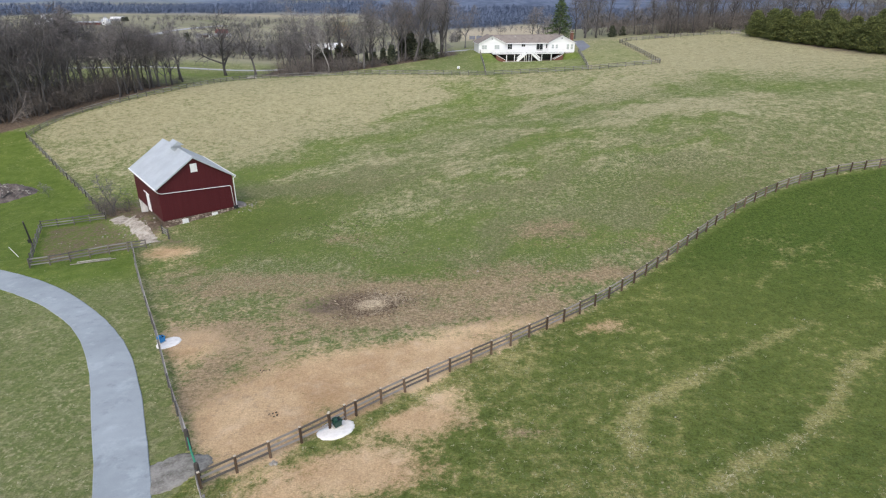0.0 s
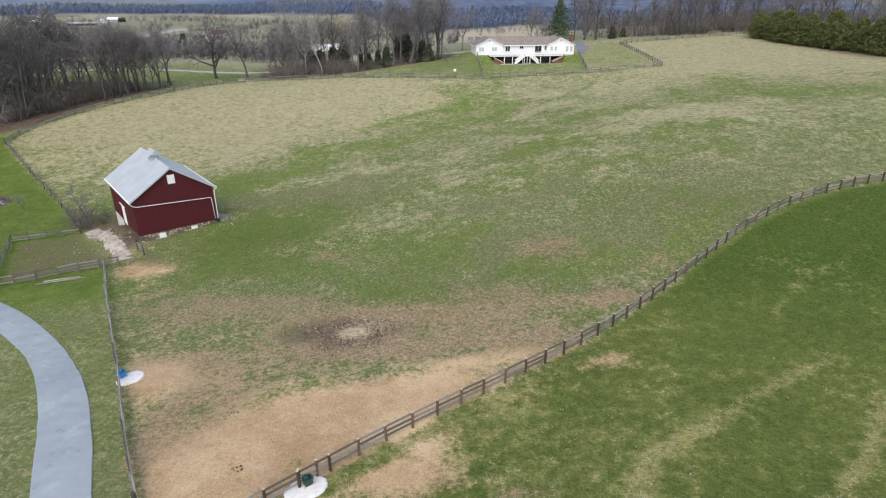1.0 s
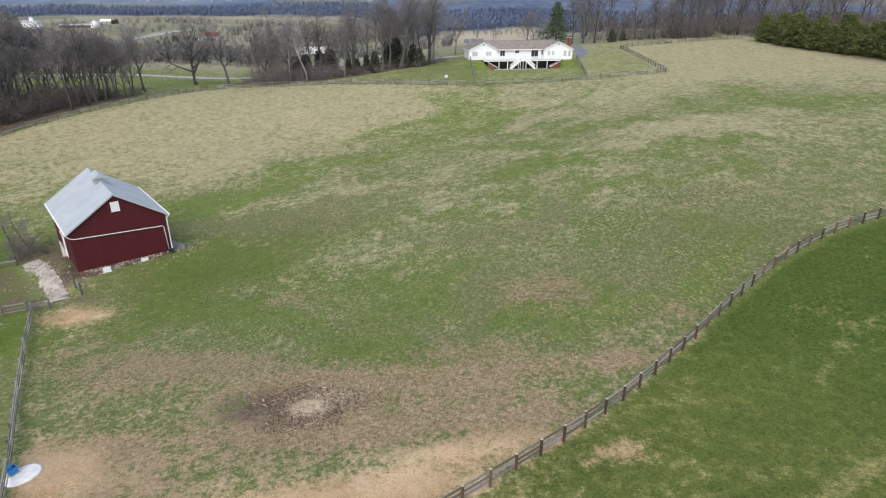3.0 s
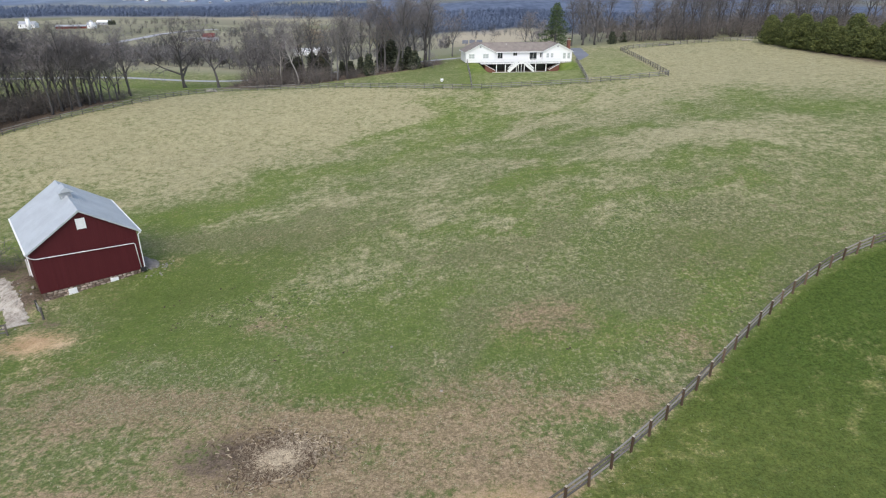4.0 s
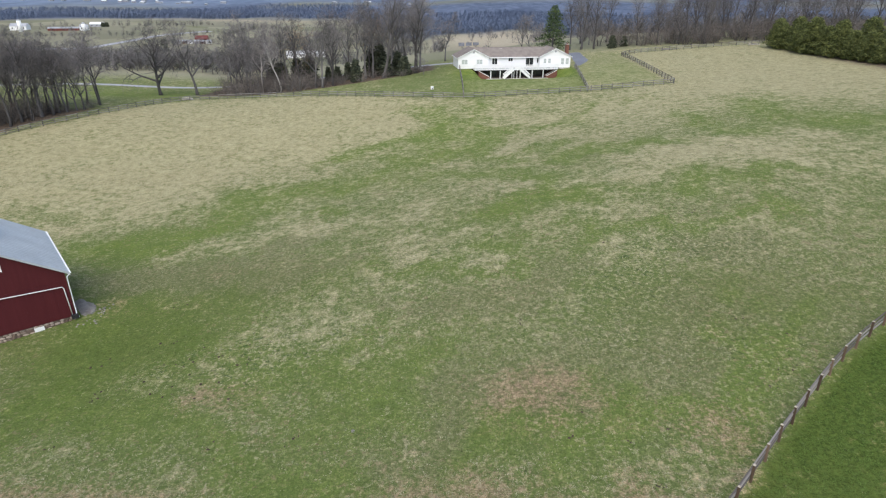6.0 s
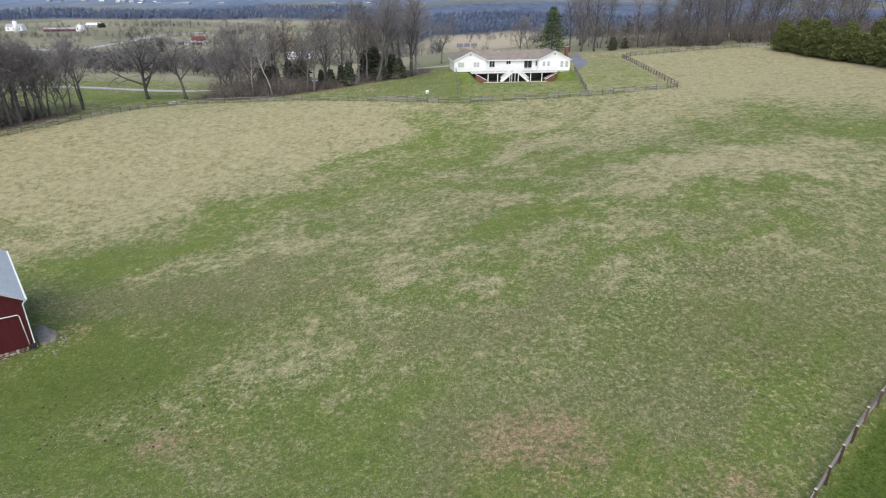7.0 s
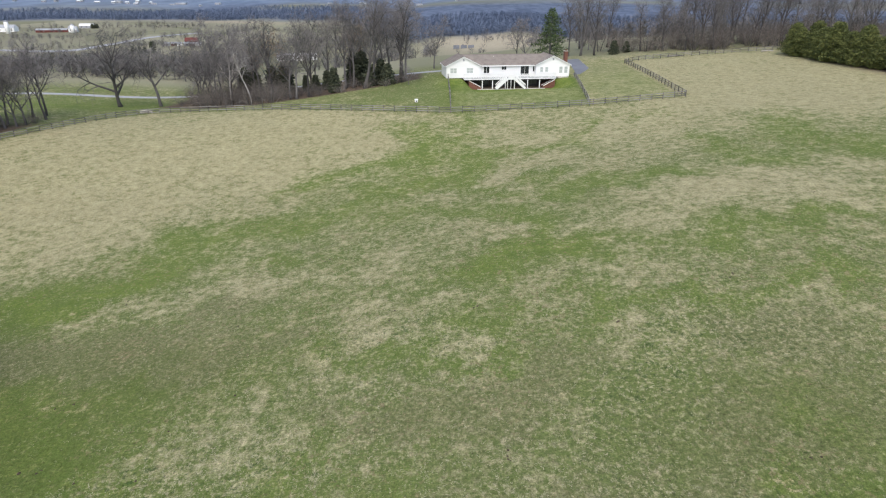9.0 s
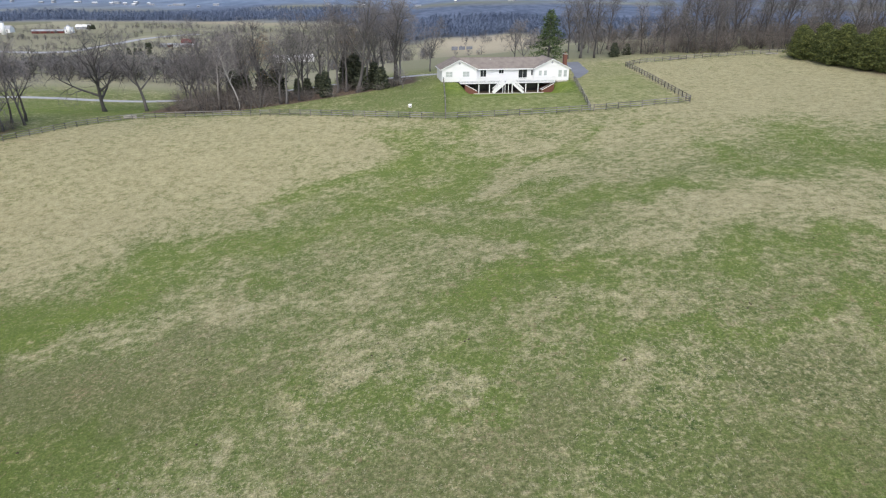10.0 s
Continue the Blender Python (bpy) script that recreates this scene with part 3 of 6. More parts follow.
def patches(x, y, spots):
    total = np.zeros(np.shape(x))
    for px, py, rx, ry, a in spots:
        total = total + a * np.exp(-0.8 * (((x - px) / rx) ** 2 + ((y - py) / ry) ** 2))
    return total


def swathes(x, y, lines):
    """Soft-edged bands that follow lines."""
    total = np.zeros(np.shape(x))
    for half, line in lines:
        total = np.maximum(total, np.exp(-0.9 * (side_of(x, y, line) / half) ** 2))
    return total


def within(x, y, loop):
    """Signed distance to a closed outline, positive inside."""
    inside, best = np.zeros(np.shape(x), bool), np.full(np.shape(x), 1e9)
    for (ax, ay), (bx, by) in zip(loop, loop[1:] + loop[:1]):
        dx, dy = bx - ax, by - ay
        t = np.clip(((x - ax) * dx + (y - ay) * dy) / (dx * dx + dy * dy + 1e-9), 0, 1)
        best = np.minimum(best, np.hypot(x - ax - t * dx, y - ay - t * dy))
        cross = (ay > y) != (by > y)
        inside ^= cross & (x < ax + (y - ay) * dx / (dy if abs(dy) > 1e-9 else 1e-9))
    return np.where(inside, best, -best)


def wood_edge(x, y):
    """How far off the distant woods begin."""
    turn = np.arctan2(x, np.maximum(y - 50, 1))
    return 1600 - 740 * ease(turn, -0.16, 0.0) + 60 * np.sin(turn * 19) + 35 * np.sin(turn * 47 + 1)


def zones(x, y):
    """How dry, bare, lush, leaf-strewn, far and wooded the ground is."""
    inside = within(x, y, EAST_LINE + [(140.0, 236.0)] + BACK_LINE[-2::-1] + YARD_EAST[-2::-1] + YARD_FRONT[-2::-1] + FAR_LINE[-2::-1] + WEST_LINE[-2::-1] + LANE_LINE[::-1])
    east = side_of(x, y, EAST_LINE)
    off = ease(inside, 0.4, -0.8)
    outside = off * (y < 100) * (x - (y - 27) * 0.4 > -16)
    west = off * (1 - outside / np.maximum(off, 1e-6)) * (y - 0.1 * x < 142) * (x < 0)
    beyond = np.clip(off - outside - west, 0, 1)
    paddock = (1 - outside) * (1 - west) * (1 - beyond)
    # ragged edges of the swathes
    u = x + 1.5 * np.sin(0.71 * y + 1.7 * np.sin(0.43 * x)) + 0.8 * np.sin(1.37 * x + 1.9 * y) + 2.2 * np.sin(0.23 * y - 0.17 * x)
    v = y + 1.4 * np.sin(0.59 * x + 1.5 * np.sin(0.37 * y)) + 0.8 * np.sin(1.61 * x - 1.13 * y) + 2.0 * np.sin(0.21 * x + 0.13 * y)
    green = np.maximum(swathes(u, v, GREEN_FAR), 0.85 * swathes(u, v, GREEN_MID))
    straw, olive = swathes(u, v, STRAW_LINES), swathes(u, v, OLIVE_LINES)
    dry = paddock * (0.30 + 0.26 * ease(y, 84, 125) + 0.07 * ease(y, 120, 160) + patches(u, v, TAN) * (1 - 0.5 * green) - 0.8 * patches(x, y, LUSH) - 0.6 * patches(x, y, DULL) - 0.33 * green + 0.27 * straw - 0.10 * olive + 0.05 * ease(x, -6, 10) * ease(y, 62, 76) * ease(y, 112, 96))
    dry = np.minimum(dry, 0.92 + 0.15 * (dry - 0.92))
    track = np.zeros(np.shape(x))
    for line, strong in zip(TRACKS, (0.9, 1.0, 0.5)):
        track = np.maximum(track, strong * np.exp(-(side_of(x, y, line) / 0.7) ** 2))
    dry = dry + outside * (0.13 - 0.10 * ease(y + 0.3 * x, 48, 66) + 0.24 * ease(x + 0.5 * y, 46, 22) + 0.56 * track + 0.22 * np.exp(-((east - 1.5) / 1.6) ** 2) * ease(y, 58, 46)) + west * (0.04 + 0.30 * ease(y, 73, 57) - 0.25 * patches(x, y, ((-46, 66, 7, 5, 1.0), (-72, 95, 22, 22, 1.0)))) + beyond * (0.34 + 0.28 * ease(side_of(x, y, [(39.8, 171.1), (43.8, 208)]), 0, 1) - 0.5 * patches(x, y, ((-78, 205, 22, 8, 1.0), (4, 195, 9, 14, 0.5))))
    dirt = (1.1 * patches(x, y, DIRT) + 0.25 * ease(inside, 0, 1) * ease(x + 0.9 * y, 40, 15) + 0.3 * patches(x, y, ((-38, 76, 2.5, 2, 0.8),)) + 0.15 * ease(inside, 0, 1) * ease(y - 0.35 * x, 66, 50)) * (1 - west) + 0.3 * np.exp(-(east / 0.7) ** 2) * ease(y, 85, 60) * paddock
    dirt = dirt * (1 - 0.9 * off * np.exp(-((np.abs(east) - 0.9) / 1.0) ** 2) * ease(x, -12, -6)) * (1 - 0.18 * outside)
    lush = outside * (0.1 + 0.8 * ease(y + 0.3 * x, 54, 74)) + 0.95 * west * ease(y, 58, 70) + (0.9 * patches(x, y, LUSH) + 0.55 * green) * paddock
    lawn = ease(side_of(x, y, [(11.7, 171.7), (11.9, 210)]), 0, 0.6) * ease(side_of(x, y, [(39.8, 171.1), (43.8, 208)]), 0, -0.6) * beyond
    lush = np.clip(lush + 0.4 * beyond * ease(y, 168, 174) * ease(y, 212, 206) * ease(x, 8, 12) + 0.5 * lawn * ease(y, 184, 199) + patches(x, y, ((-78, 206, 24, 8, 0.55), (-46, 66, 7, 5, 0.7), (-72, 95, 22, 22, 0.35))), 0, 1)
    wood_l = ease(side_of(x, y, [(-140, 112), (-100, 131), (-92, 140), (-86, 152), (-79, 168), (-74, 178)]), 3.5, 0.0) * ease(y, 182, 170)
    stand = ease(side_of(x, y, [(-58, 200), (-40, 192), (-22, 195), (-6, 203), (3, 213)]), -0.5, -3) * ease(y, 245, 230) * ease(x, -64, -58) * ease(x, 8, 2)
    back = ease(side_of(x, y, [(62, 252), (80, 244), (108, 241), (150, 245)]), -0.5, -4) * ease(y, 300, 280) * ease(x, 58, 64)
    litter = np.clip(wood_l + stand + back, 0, 1) * 0.9
    litter = np.maximum(litter, 0.8 * np.exp(-(((x - 112) / 7) ** 2 + ((y - 195) / 40) ** 2)))
    litter = np.maximum(litter, patches(x, y, ((-51.5, 90.5, 3.5, 3.5, 0.7), (-46, 87, 3, 3, 0.5), (-44.5, 84.5, 2.2, 3.2, 0.9), (-41, 79.5, 2.0, 2.6, 0.9), (-37, 75, 3, 1.5, 0.5), (-9.0, 53.4, 4.6, 3.0, 0.46), (-6.8, 52.6, 2.6, 2.2, 0.2), (-12.5, 53.5, 2.4, 2.0, 0.35))))
    pen = ease(within(x, y, PEN_LINE + PEN_SIDE[1:] + PEN_BACK[1:] + [(-46.5, 82.0), (-41.5, 76.0)]), -0.2, 1.2)
    litter = np.maximum(litter, 0.52 * pen + patches(x, y, ((-48.5, 89.5, 3.5, 3.0, 0.7),)))
    dull = paddock * (0.30 * ease(y, 112, 88) + 0.08 - patches(x, y, LUSH) - 0.5 * green - 0.4 * straw + 0.6 * olive + 0.8 * patches(x, y, DULL) - 0.6 * patches(x, y, TAN)) - 0.6 * outside - 0.3 * west + 0.75 * west * ease(y, 66, 58) + 0.3 * beyond * (y > 205)
    r = np.hypot(x, y - 50)
    far = ease(y, 232, 262)
    fallow = np.clip(patches(x, y, ((74, 830, 58, 130, 1.6), (-520, 1500, 420, 70, 0.9))), 0, 1)
    far = np.maximum(far, ease(np.abs(x), 180, 260) * (y < 600))
    far = np.maximum(far, ease(-y, 60, 120))
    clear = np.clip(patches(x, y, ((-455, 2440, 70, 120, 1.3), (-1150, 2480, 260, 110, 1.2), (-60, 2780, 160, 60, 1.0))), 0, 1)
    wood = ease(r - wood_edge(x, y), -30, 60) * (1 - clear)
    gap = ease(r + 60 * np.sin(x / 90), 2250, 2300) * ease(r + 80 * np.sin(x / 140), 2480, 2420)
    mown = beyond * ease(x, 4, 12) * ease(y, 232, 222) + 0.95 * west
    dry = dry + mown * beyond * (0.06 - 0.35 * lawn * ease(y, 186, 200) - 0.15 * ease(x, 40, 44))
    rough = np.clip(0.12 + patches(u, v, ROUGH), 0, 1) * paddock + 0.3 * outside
    # Tenth value: distance mask for the haze blue painted on the far hills.
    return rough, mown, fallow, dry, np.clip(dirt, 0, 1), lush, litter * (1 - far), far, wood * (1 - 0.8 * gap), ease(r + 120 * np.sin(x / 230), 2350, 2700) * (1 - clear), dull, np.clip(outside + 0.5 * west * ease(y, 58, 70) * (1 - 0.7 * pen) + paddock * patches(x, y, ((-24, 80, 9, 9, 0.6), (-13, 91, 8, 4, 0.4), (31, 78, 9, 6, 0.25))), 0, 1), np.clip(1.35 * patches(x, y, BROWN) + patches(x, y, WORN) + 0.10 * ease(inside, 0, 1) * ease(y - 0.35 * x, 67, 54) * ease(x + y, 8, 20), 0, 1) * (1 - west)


def ground_sheet():
    def axis(lo, hi, step, reach_lo, reach_hi, fine_lo, fine_hi):
        mid = list(np.arange(lo, fine_lo, step)) + list(np.arange(fine_lo, fine_hi, step / 2)) + list(np.arange(fine_hi, hi + 0.1, step))
        for sign, end in ((-1, reach_lo), (1, reach_hi)):
            p, d = (lo if sign < 0 else hi), step
            while abs(p) < end:
                d *= 1.13
                p += sign * d
                mid.append(p)
        return np.array(sorted(mid))
    xs, ys = axis(-105, 125, 1.0, 4600, 4600, -41, 49), axis(5, 240, 1.0, 900, 4700, 18, 74)
    X, Y = np.meshgrid(xs, ys)
    Z = ground_z(X, Y)
    near = ease(np.hypot(X, Y - 90), 170, 120)
    Z = Z + near * 0.05 * (np.sin(X * 1.9 + 2 * np.sin(Y * 0.7)) * np.sin(Y * 1.6 + 1.5 * np.sin(X * 0.5)))
    me = bpy.data.meshes.new("ground")
    nx, ny = len(xs), len(ys)
    idx = np.arange(nx * ny).reshape(ny, nx)
    faces = np.stack([idx[:-1, :-1], idx[:-1, 1:], idx[1:, 1:], idx[1:, :-1]], -1).reshape(-1, 4)
    me.from_pydata(np.stack([X, Y, Z], -1).reshape(-1, 3).tolist(), [], faces.tolist())
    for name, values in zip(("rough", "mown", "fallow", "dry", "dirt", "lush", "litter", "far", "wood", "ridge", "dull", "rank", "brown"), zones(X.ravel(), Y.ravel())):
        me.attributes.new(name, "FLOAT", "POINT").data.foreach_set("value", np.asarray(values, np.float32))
    me.shade_smooth()
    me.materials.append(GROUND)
    return tagged(new("ground", me), "rolling pasture of mixed dry and green grass with bare earth", "ground", kind="structure")


ground_sheet()


def strip(name, left, right, material, label, lift=0.04, cols=6, step=1.5, category="road", ragged=1.0):
    """A road surface between two edge lines, lying on the ground with a low edge of its own."""
    a = along(left, step)
    b0 = along(right, step)
    t = np.linspace(0, 1, len(a))
    s = np.linspace(0, 1, len(b0))
    b = np.stack([np.interp(t, s, b0[:, 0]), np.interp(t, s, b0[:, 1])], -1)
    build = Build()
    steps = [0.0, 0.0, 0.02] + [q / cols for q in range(1, cols)] + [0.98, 1.0, 1.0]
    n = len(steps)
    for i in range(len(a)):
        for j, k in enumerate(steps):
            p = a[i] * (1 - k) + b[i] * k
            wob = 0.0 if 2 < j < n - 3 else 0.22 * noise.noise(Vector((p[0] * 0.8, p[1] * 0.8, 0))) + 0.1 * noise.noise(Vector((p[0] * 2.6, p[1] * 2.6, 3)))
            d = (b[i] - a[i]) / (np.hypot(*(b[i] - a[i])) + 1e-6)
            p = p + d * wob * ragged
            skirt = j in (0, n - 1)
            build.v.append((p[0], p[1], gz(*p) + (-0.1 if skirt else lift + 0.05 * math.sin(math.pi * k))))
    for i in range(len(a) - 1):
        for j in range(n - 1):
            q = i * n + j
            build.f.append((q, q + 1, q + n + 1, q + n))
    return tagged(new(name, build.mesh(name, material, True)), label, category, kind="structure")


strip("road", LANE_WEST, LANE_EAST, ASPHALT, "narrow grey asphalt farm lane curving through grass", 0.06, ragged=0.35)


# ---- barn ----
def barn():
    W, D, EAVE, RIDGE = 10.43, 13.42, 4.81, 8.5
    OE, OG = 0.37, 0.33
    h = W / 2
    base = 0.56
    top = thing("barn", pose(BARN_AT[0], BARN_AT[1], base, 0, 0, math.degrees(BARN_YAW)), "dark red wooden bank barn with pale metal roof on stone footing", "barn")
    # gable walls and side walls, with thickness
    t = 0.18
    slope = (RIDGE - EAVE) / (h + OE)
    we = EAVE + slope * OE - 0.12
    wr = we + slope * h
    gable = [(-h, 0.0), (h, 0.0), (h, we), (0, wr), (-h, we)]
    front = part("front_wall", Build().prism(gable, "y", 0, t), BARN_RED, top)
    part("back_wall", Build().prism(gable, "y", D - t, D), BARN_RED, top)
    part("side_wall", Build().box((h - t, t, 0), (h, D - t, we)), BARN_RED, top)
    left = Build().box((-h, t, 0), (-h + t, D - t, we))
    west = part("side_wall", left, BARN_RED, top)
    part("loft_floor", Build().box((-h + t, t, 0.0), (h - t, D - t, 0.12)), INTERIOR_SHADE, top)
    # siding boards on the seen walls
    rng = random.Random(4)
    nb = 44
    for i in range(nb):
        a, b = -h + W * i / nb, -h + W * (i + 1) / nb - 0.012
        za, zb = wr - slope * abs(a), wr - slope * abs(b)
        mid = [(a, 0.0), (b, 0.0), (b, min(zb, wr)), (a, za)]
        part("board", Build().prism(mid, "y", -0.022 - rng.random() * 0.008, -0.002), BARN_RED, front)
    for i in range(36):
        a = t + (D - 2 * t) * i / 36
        b = a + (D - 2 * t) / 36 - 0.012
        part("board", Build().box((-h - 0.022 - rng.random() * 0.008, a, 0.0), (-h - 0.002, b, we - 0.02)), BARN_RED, west)
    # seam board across the foot of the gable
    part("belt_board", Build().box((-h, -0.05, we - 1.0), (h, -0.03, we - 0.92)), BARN_RED, front)
    # roof leaves of ribbed metal
    for sgn in (-1, 1):
        x0, x1 = sgn * (h + OE), 0.0
        b = Build().prism([(x0, EAVE), (x1, RIDGE), (x1, RIDGE - 0.14), (x0, EAVE - 0.14)], "y", -OG, D + OG)
        leaf = part("roof_panel", b, ROOF_METAL, top)
        n = 24
        for i in range(n + 1):
            y = -OG + 0.03 + (D + 2 * OG - 0.06) * i / n
            part("rib", Build().beam((x0, y, EAVE + 0.012), (x1, y, RIDGE + 0.012), 0.03, 0.016), ROOF_METAL, leaf)
        part("fascia", Build().box((min(x0, x0 + 0.04 * sgn), -OG, EAVE - 0.30), (max(x0, x0 + 0.04 * sgn), D + OG, EAVE - 0.01)), WHITE_PAINT, top)
        part("gutter", Build().tube([(x0 + 0.09 * sgn, y, EAVE - 0.06) for y in (-OG, D + OG)], [0.07, 0.07], 8), WHITE_PAINT, top)
        bb = Build().beam((x0, -OG - 0.012, EAVE - 0.1), (x1, -OG - 0.012, RIDGE - 0.1), 0.03, 0.16)
        part("barge_board", bb, ROOF_METAL, top)
    part("ridge_cap", Build().prism([(-0.25, RIDGE - 0.10), (0, RIDGE + 0.06), (0.25, RIDGE - 0.10), (0, RIDGE - 0.02)], "y", -OG, D + OG), ROOF_METAL, top)
    # ridge ventilator
    vy = 6.9
    vent = part("ridge_vent", Build().prism([(-0.60, RIDGE - 0.35), (0.55, RIDGE - 0.35), (0.42, RIDGE + 0.45), (-0.42, RIDGE + 0.45)], "y", vy - 0.9, vy + 0.9), ROOF_METAL, top, "sheet metal ridge ventilator")
    part("vent_roof", Build().prism([(-0.85, RIDGE + 0.42), (0, RIDGE + 1.05), (0.85, RIDGE + 0.42), (0, RIDGE + 0.5)], "y", vy - 1.15, vy + 1.15), ROOF_METAL, vent)
    for k in range(4):
        part("louvre", Build().box((-0.5 + 0.02 * k, vy - 0.93, RIDGE - 0.15 + 0.14 * k), (0.5 - 0.02 * k, vy - 0.905, RIDGE - 0.09 + 0.14 * k)), FAR_GREY, vent)
    # louvred gable opening
    gw = part("gable_window", Build().box((-0.46, -0.075, 6.3), (0.46, -0.03, 7.5)), WHITE_PAINT, top, "white louvred gable window")
    for k in range(8):
        part("slat", Build().box((-0.38, -0.10, 6.36 + 0.14 * k), (0.38, -0.078, 6.45 + 0.14 * k)), WHITE_PAINT, gw)
    for x in (-0.46, 0.38):
        part("stile", Build().box((x, -0.105, 6.28), (x + 0.08, -0.077, 7.53)), WHITE_PAINT, gw)
    # drain pipe from the west gutter across the front and down the east corner
    drain = [(-h - OE - 0.05, -0.2, EAVE - 0.12), (-h - 0.12, -0.17, EAVE - 0.55), (-h + 0.35, -0.15, EAVE - 0.78), (h - 0.55, -0.15, EAVE - 1.42), (h - 0.42, -0.15, EAVE - 1.6), (h - 0.28, -0.15, 0.25)]
    part("drain_pipe", Build().tube(drain, [0.05] * 6, 8), WHITE_PAINT, top, "white drain pipe", True)
    part("downpipe", Build().tube([(h + OE + 0.07, -0.28, EAVE - 0.05), (h + 0.1, -0.12, EAVE - 0.5), (h + 0.1, -0.1, 0.1), (h + 0.25, -0.3, -0.15)], [0.055] * 4, 8), WHITE_PAINT, top, "", True)
    part("pipe_shoe", Build().box((h - 0.42, -0.4, -0.2), (h + 0.2, -0.06, 0.22)), DARK_STEEL, top)
    # west door: white leaf and track
    dy = 5.6
    door = part("sliding_door", Build().box((-h - 0.11, dy, -0.1), (-h - 0.05, dy + 1.5, 2.4)), WHITE_PAINT, top, "white sliding barn door")
    part("door_brace", Build().beam((-h - 0.125, dy + 0.05, 0.0), (-h - 0.125, dy + 1.1, 2.25), 0.03, 0.1), WHITE_PAINT, door)
    part("door_track", Build().box((-h - 0.14, dy - 0.2, 2.5), (-h - 0.04, dy + 2.6, 2.62)), WHITE_PAINT, top)
    # footing walls
    deep = -3.4
    foot = part("footing", Build().box((-h + 0.12, 0.12, deep), (h - 0.06, D - 0.1, -0.005)), MORTAR, top, "rubble stone footing in lime mortar")
    stones = [lumpy(k, (0.5, 0.5, 0.5), 1, 0.35).mesh("stone", STONE, False) for k in range(5)]
    z = -0.16
    while z > -1.9:
        hh = 0.24 + rng.random() * 0.1
        x = -h + 0.1
        while x < h - 0.2:
            w = 0.3 + rng.random() * 0.38
            m = Matrix.LocRotScale((x + w / 2, 0.07, z), Euler((0, rng.random() * 0.2, 0)), (w * 1.02, 0.16, hh))
            part("stone", stones[rng.randrange(5)], STONE, foot, m=m)
            x += w
        z -= hh * 0.95
    part("lime_wall", Build().box((-h + 0.02, D - 4.6, deep), (-h + 0.11, D - 0.1, -0.01)), WHITEWASH, top, "whitewashed masonry wall below the barn floor")
    part("pier", Build().box((-h - 0.15, D - 2.2, deep), (-h + 0.35, D - 1.5, -0.02)), WHITEWASH, top)
    for x in (-2.3, 1.95):
        win = part("cellar_window", Build().box((x - 0.42, -0.03, -0.82), (x + 0.42, 0.1, -0.24)), WHITE_PAINT, top, "white framed cellar window")
        part("panel", Build().box((x - 0.34, -0.042, -0.75), (x + 0.34, -0.032, -0.31)), WHITE_PAINT, win)
        part("sill", Build().box((x - 0.5, -0.12, -0.93), (x + 0.5, 0.05, -0.855)), WHITE_PAINT, win)
    part("ceiling_void", Build().box((-h + 0.2, 0.25, 0.13), (h - 0.2, D - 0.25, 0.16)), INTERIOR_SHADE, top)


barn()


# ---- house ----
def window(parent, x0, x1, z0, z1, y, panes=2, dark=True, name="window"):
    w = part(name, Build().box((x0 - 0.09, y - 0.05, z0 - 0.09), (x1 + 0.09, y - 0.012, z1 + 0.09)), WHITE_PAINT, parent)
    step = (x1 - x0) / panes
    for i in range(panes):
        a, b = x0 + i * step + 0.035, x0 + (i + 1) * step - 0.035
        part("pane", Build().box((a, y - 0.068, z0 + 0.03), (b, y - 0.052, z1 - 0.03)), GLASS if dark else BLIND, w)
        if not dark:
            part("muntin", Build().box((a, y - 0.08, (z0 + z1) / 2 - 0.025), (b, y - 0.07, (z0 + z1) / 2 + 0.025)), WHITE_PAINT, w)
    part("sill", Build().box((x0 - 0.15, y - 0.13, z0 - 0.16), (x1 + 0.15, y - 0.01, z0 - 0.092)), WHITE_PAINT, w)
    return w


def gable_roof(parent, x0, x1, y0, y1, eave, ridge, over, along_y, name="roof"):
    """Two shingled leaves with thickness."""
    th = 0.16
    for sgn in (-1, 1):
        if along_y:
            c, e = (x0 + x1) / 2, (x0 - over if sgn < 0 else x1 + over)
            drop = (ridge - eave) * over / ((x1 - x0) / 2)
            b = Build().prism([(e, eave - drop), (c, ridge), (c, ridge + th), (e, eave - drop + th)], "y", y0, y1)
        else:
            c, e = (y0 + y1) / 2, (y0 - over if sgn < 0 else y1 + over)
            drop = (ridge - eave) * over / ((y1 - y0) / 2)
            b = Build().prism([(e, eave - drop), (c, ridge), (c, ridge + th), (e, eave - drop + th)], "x", x0, x1)
        part(name, b, SHINGLE, parent)


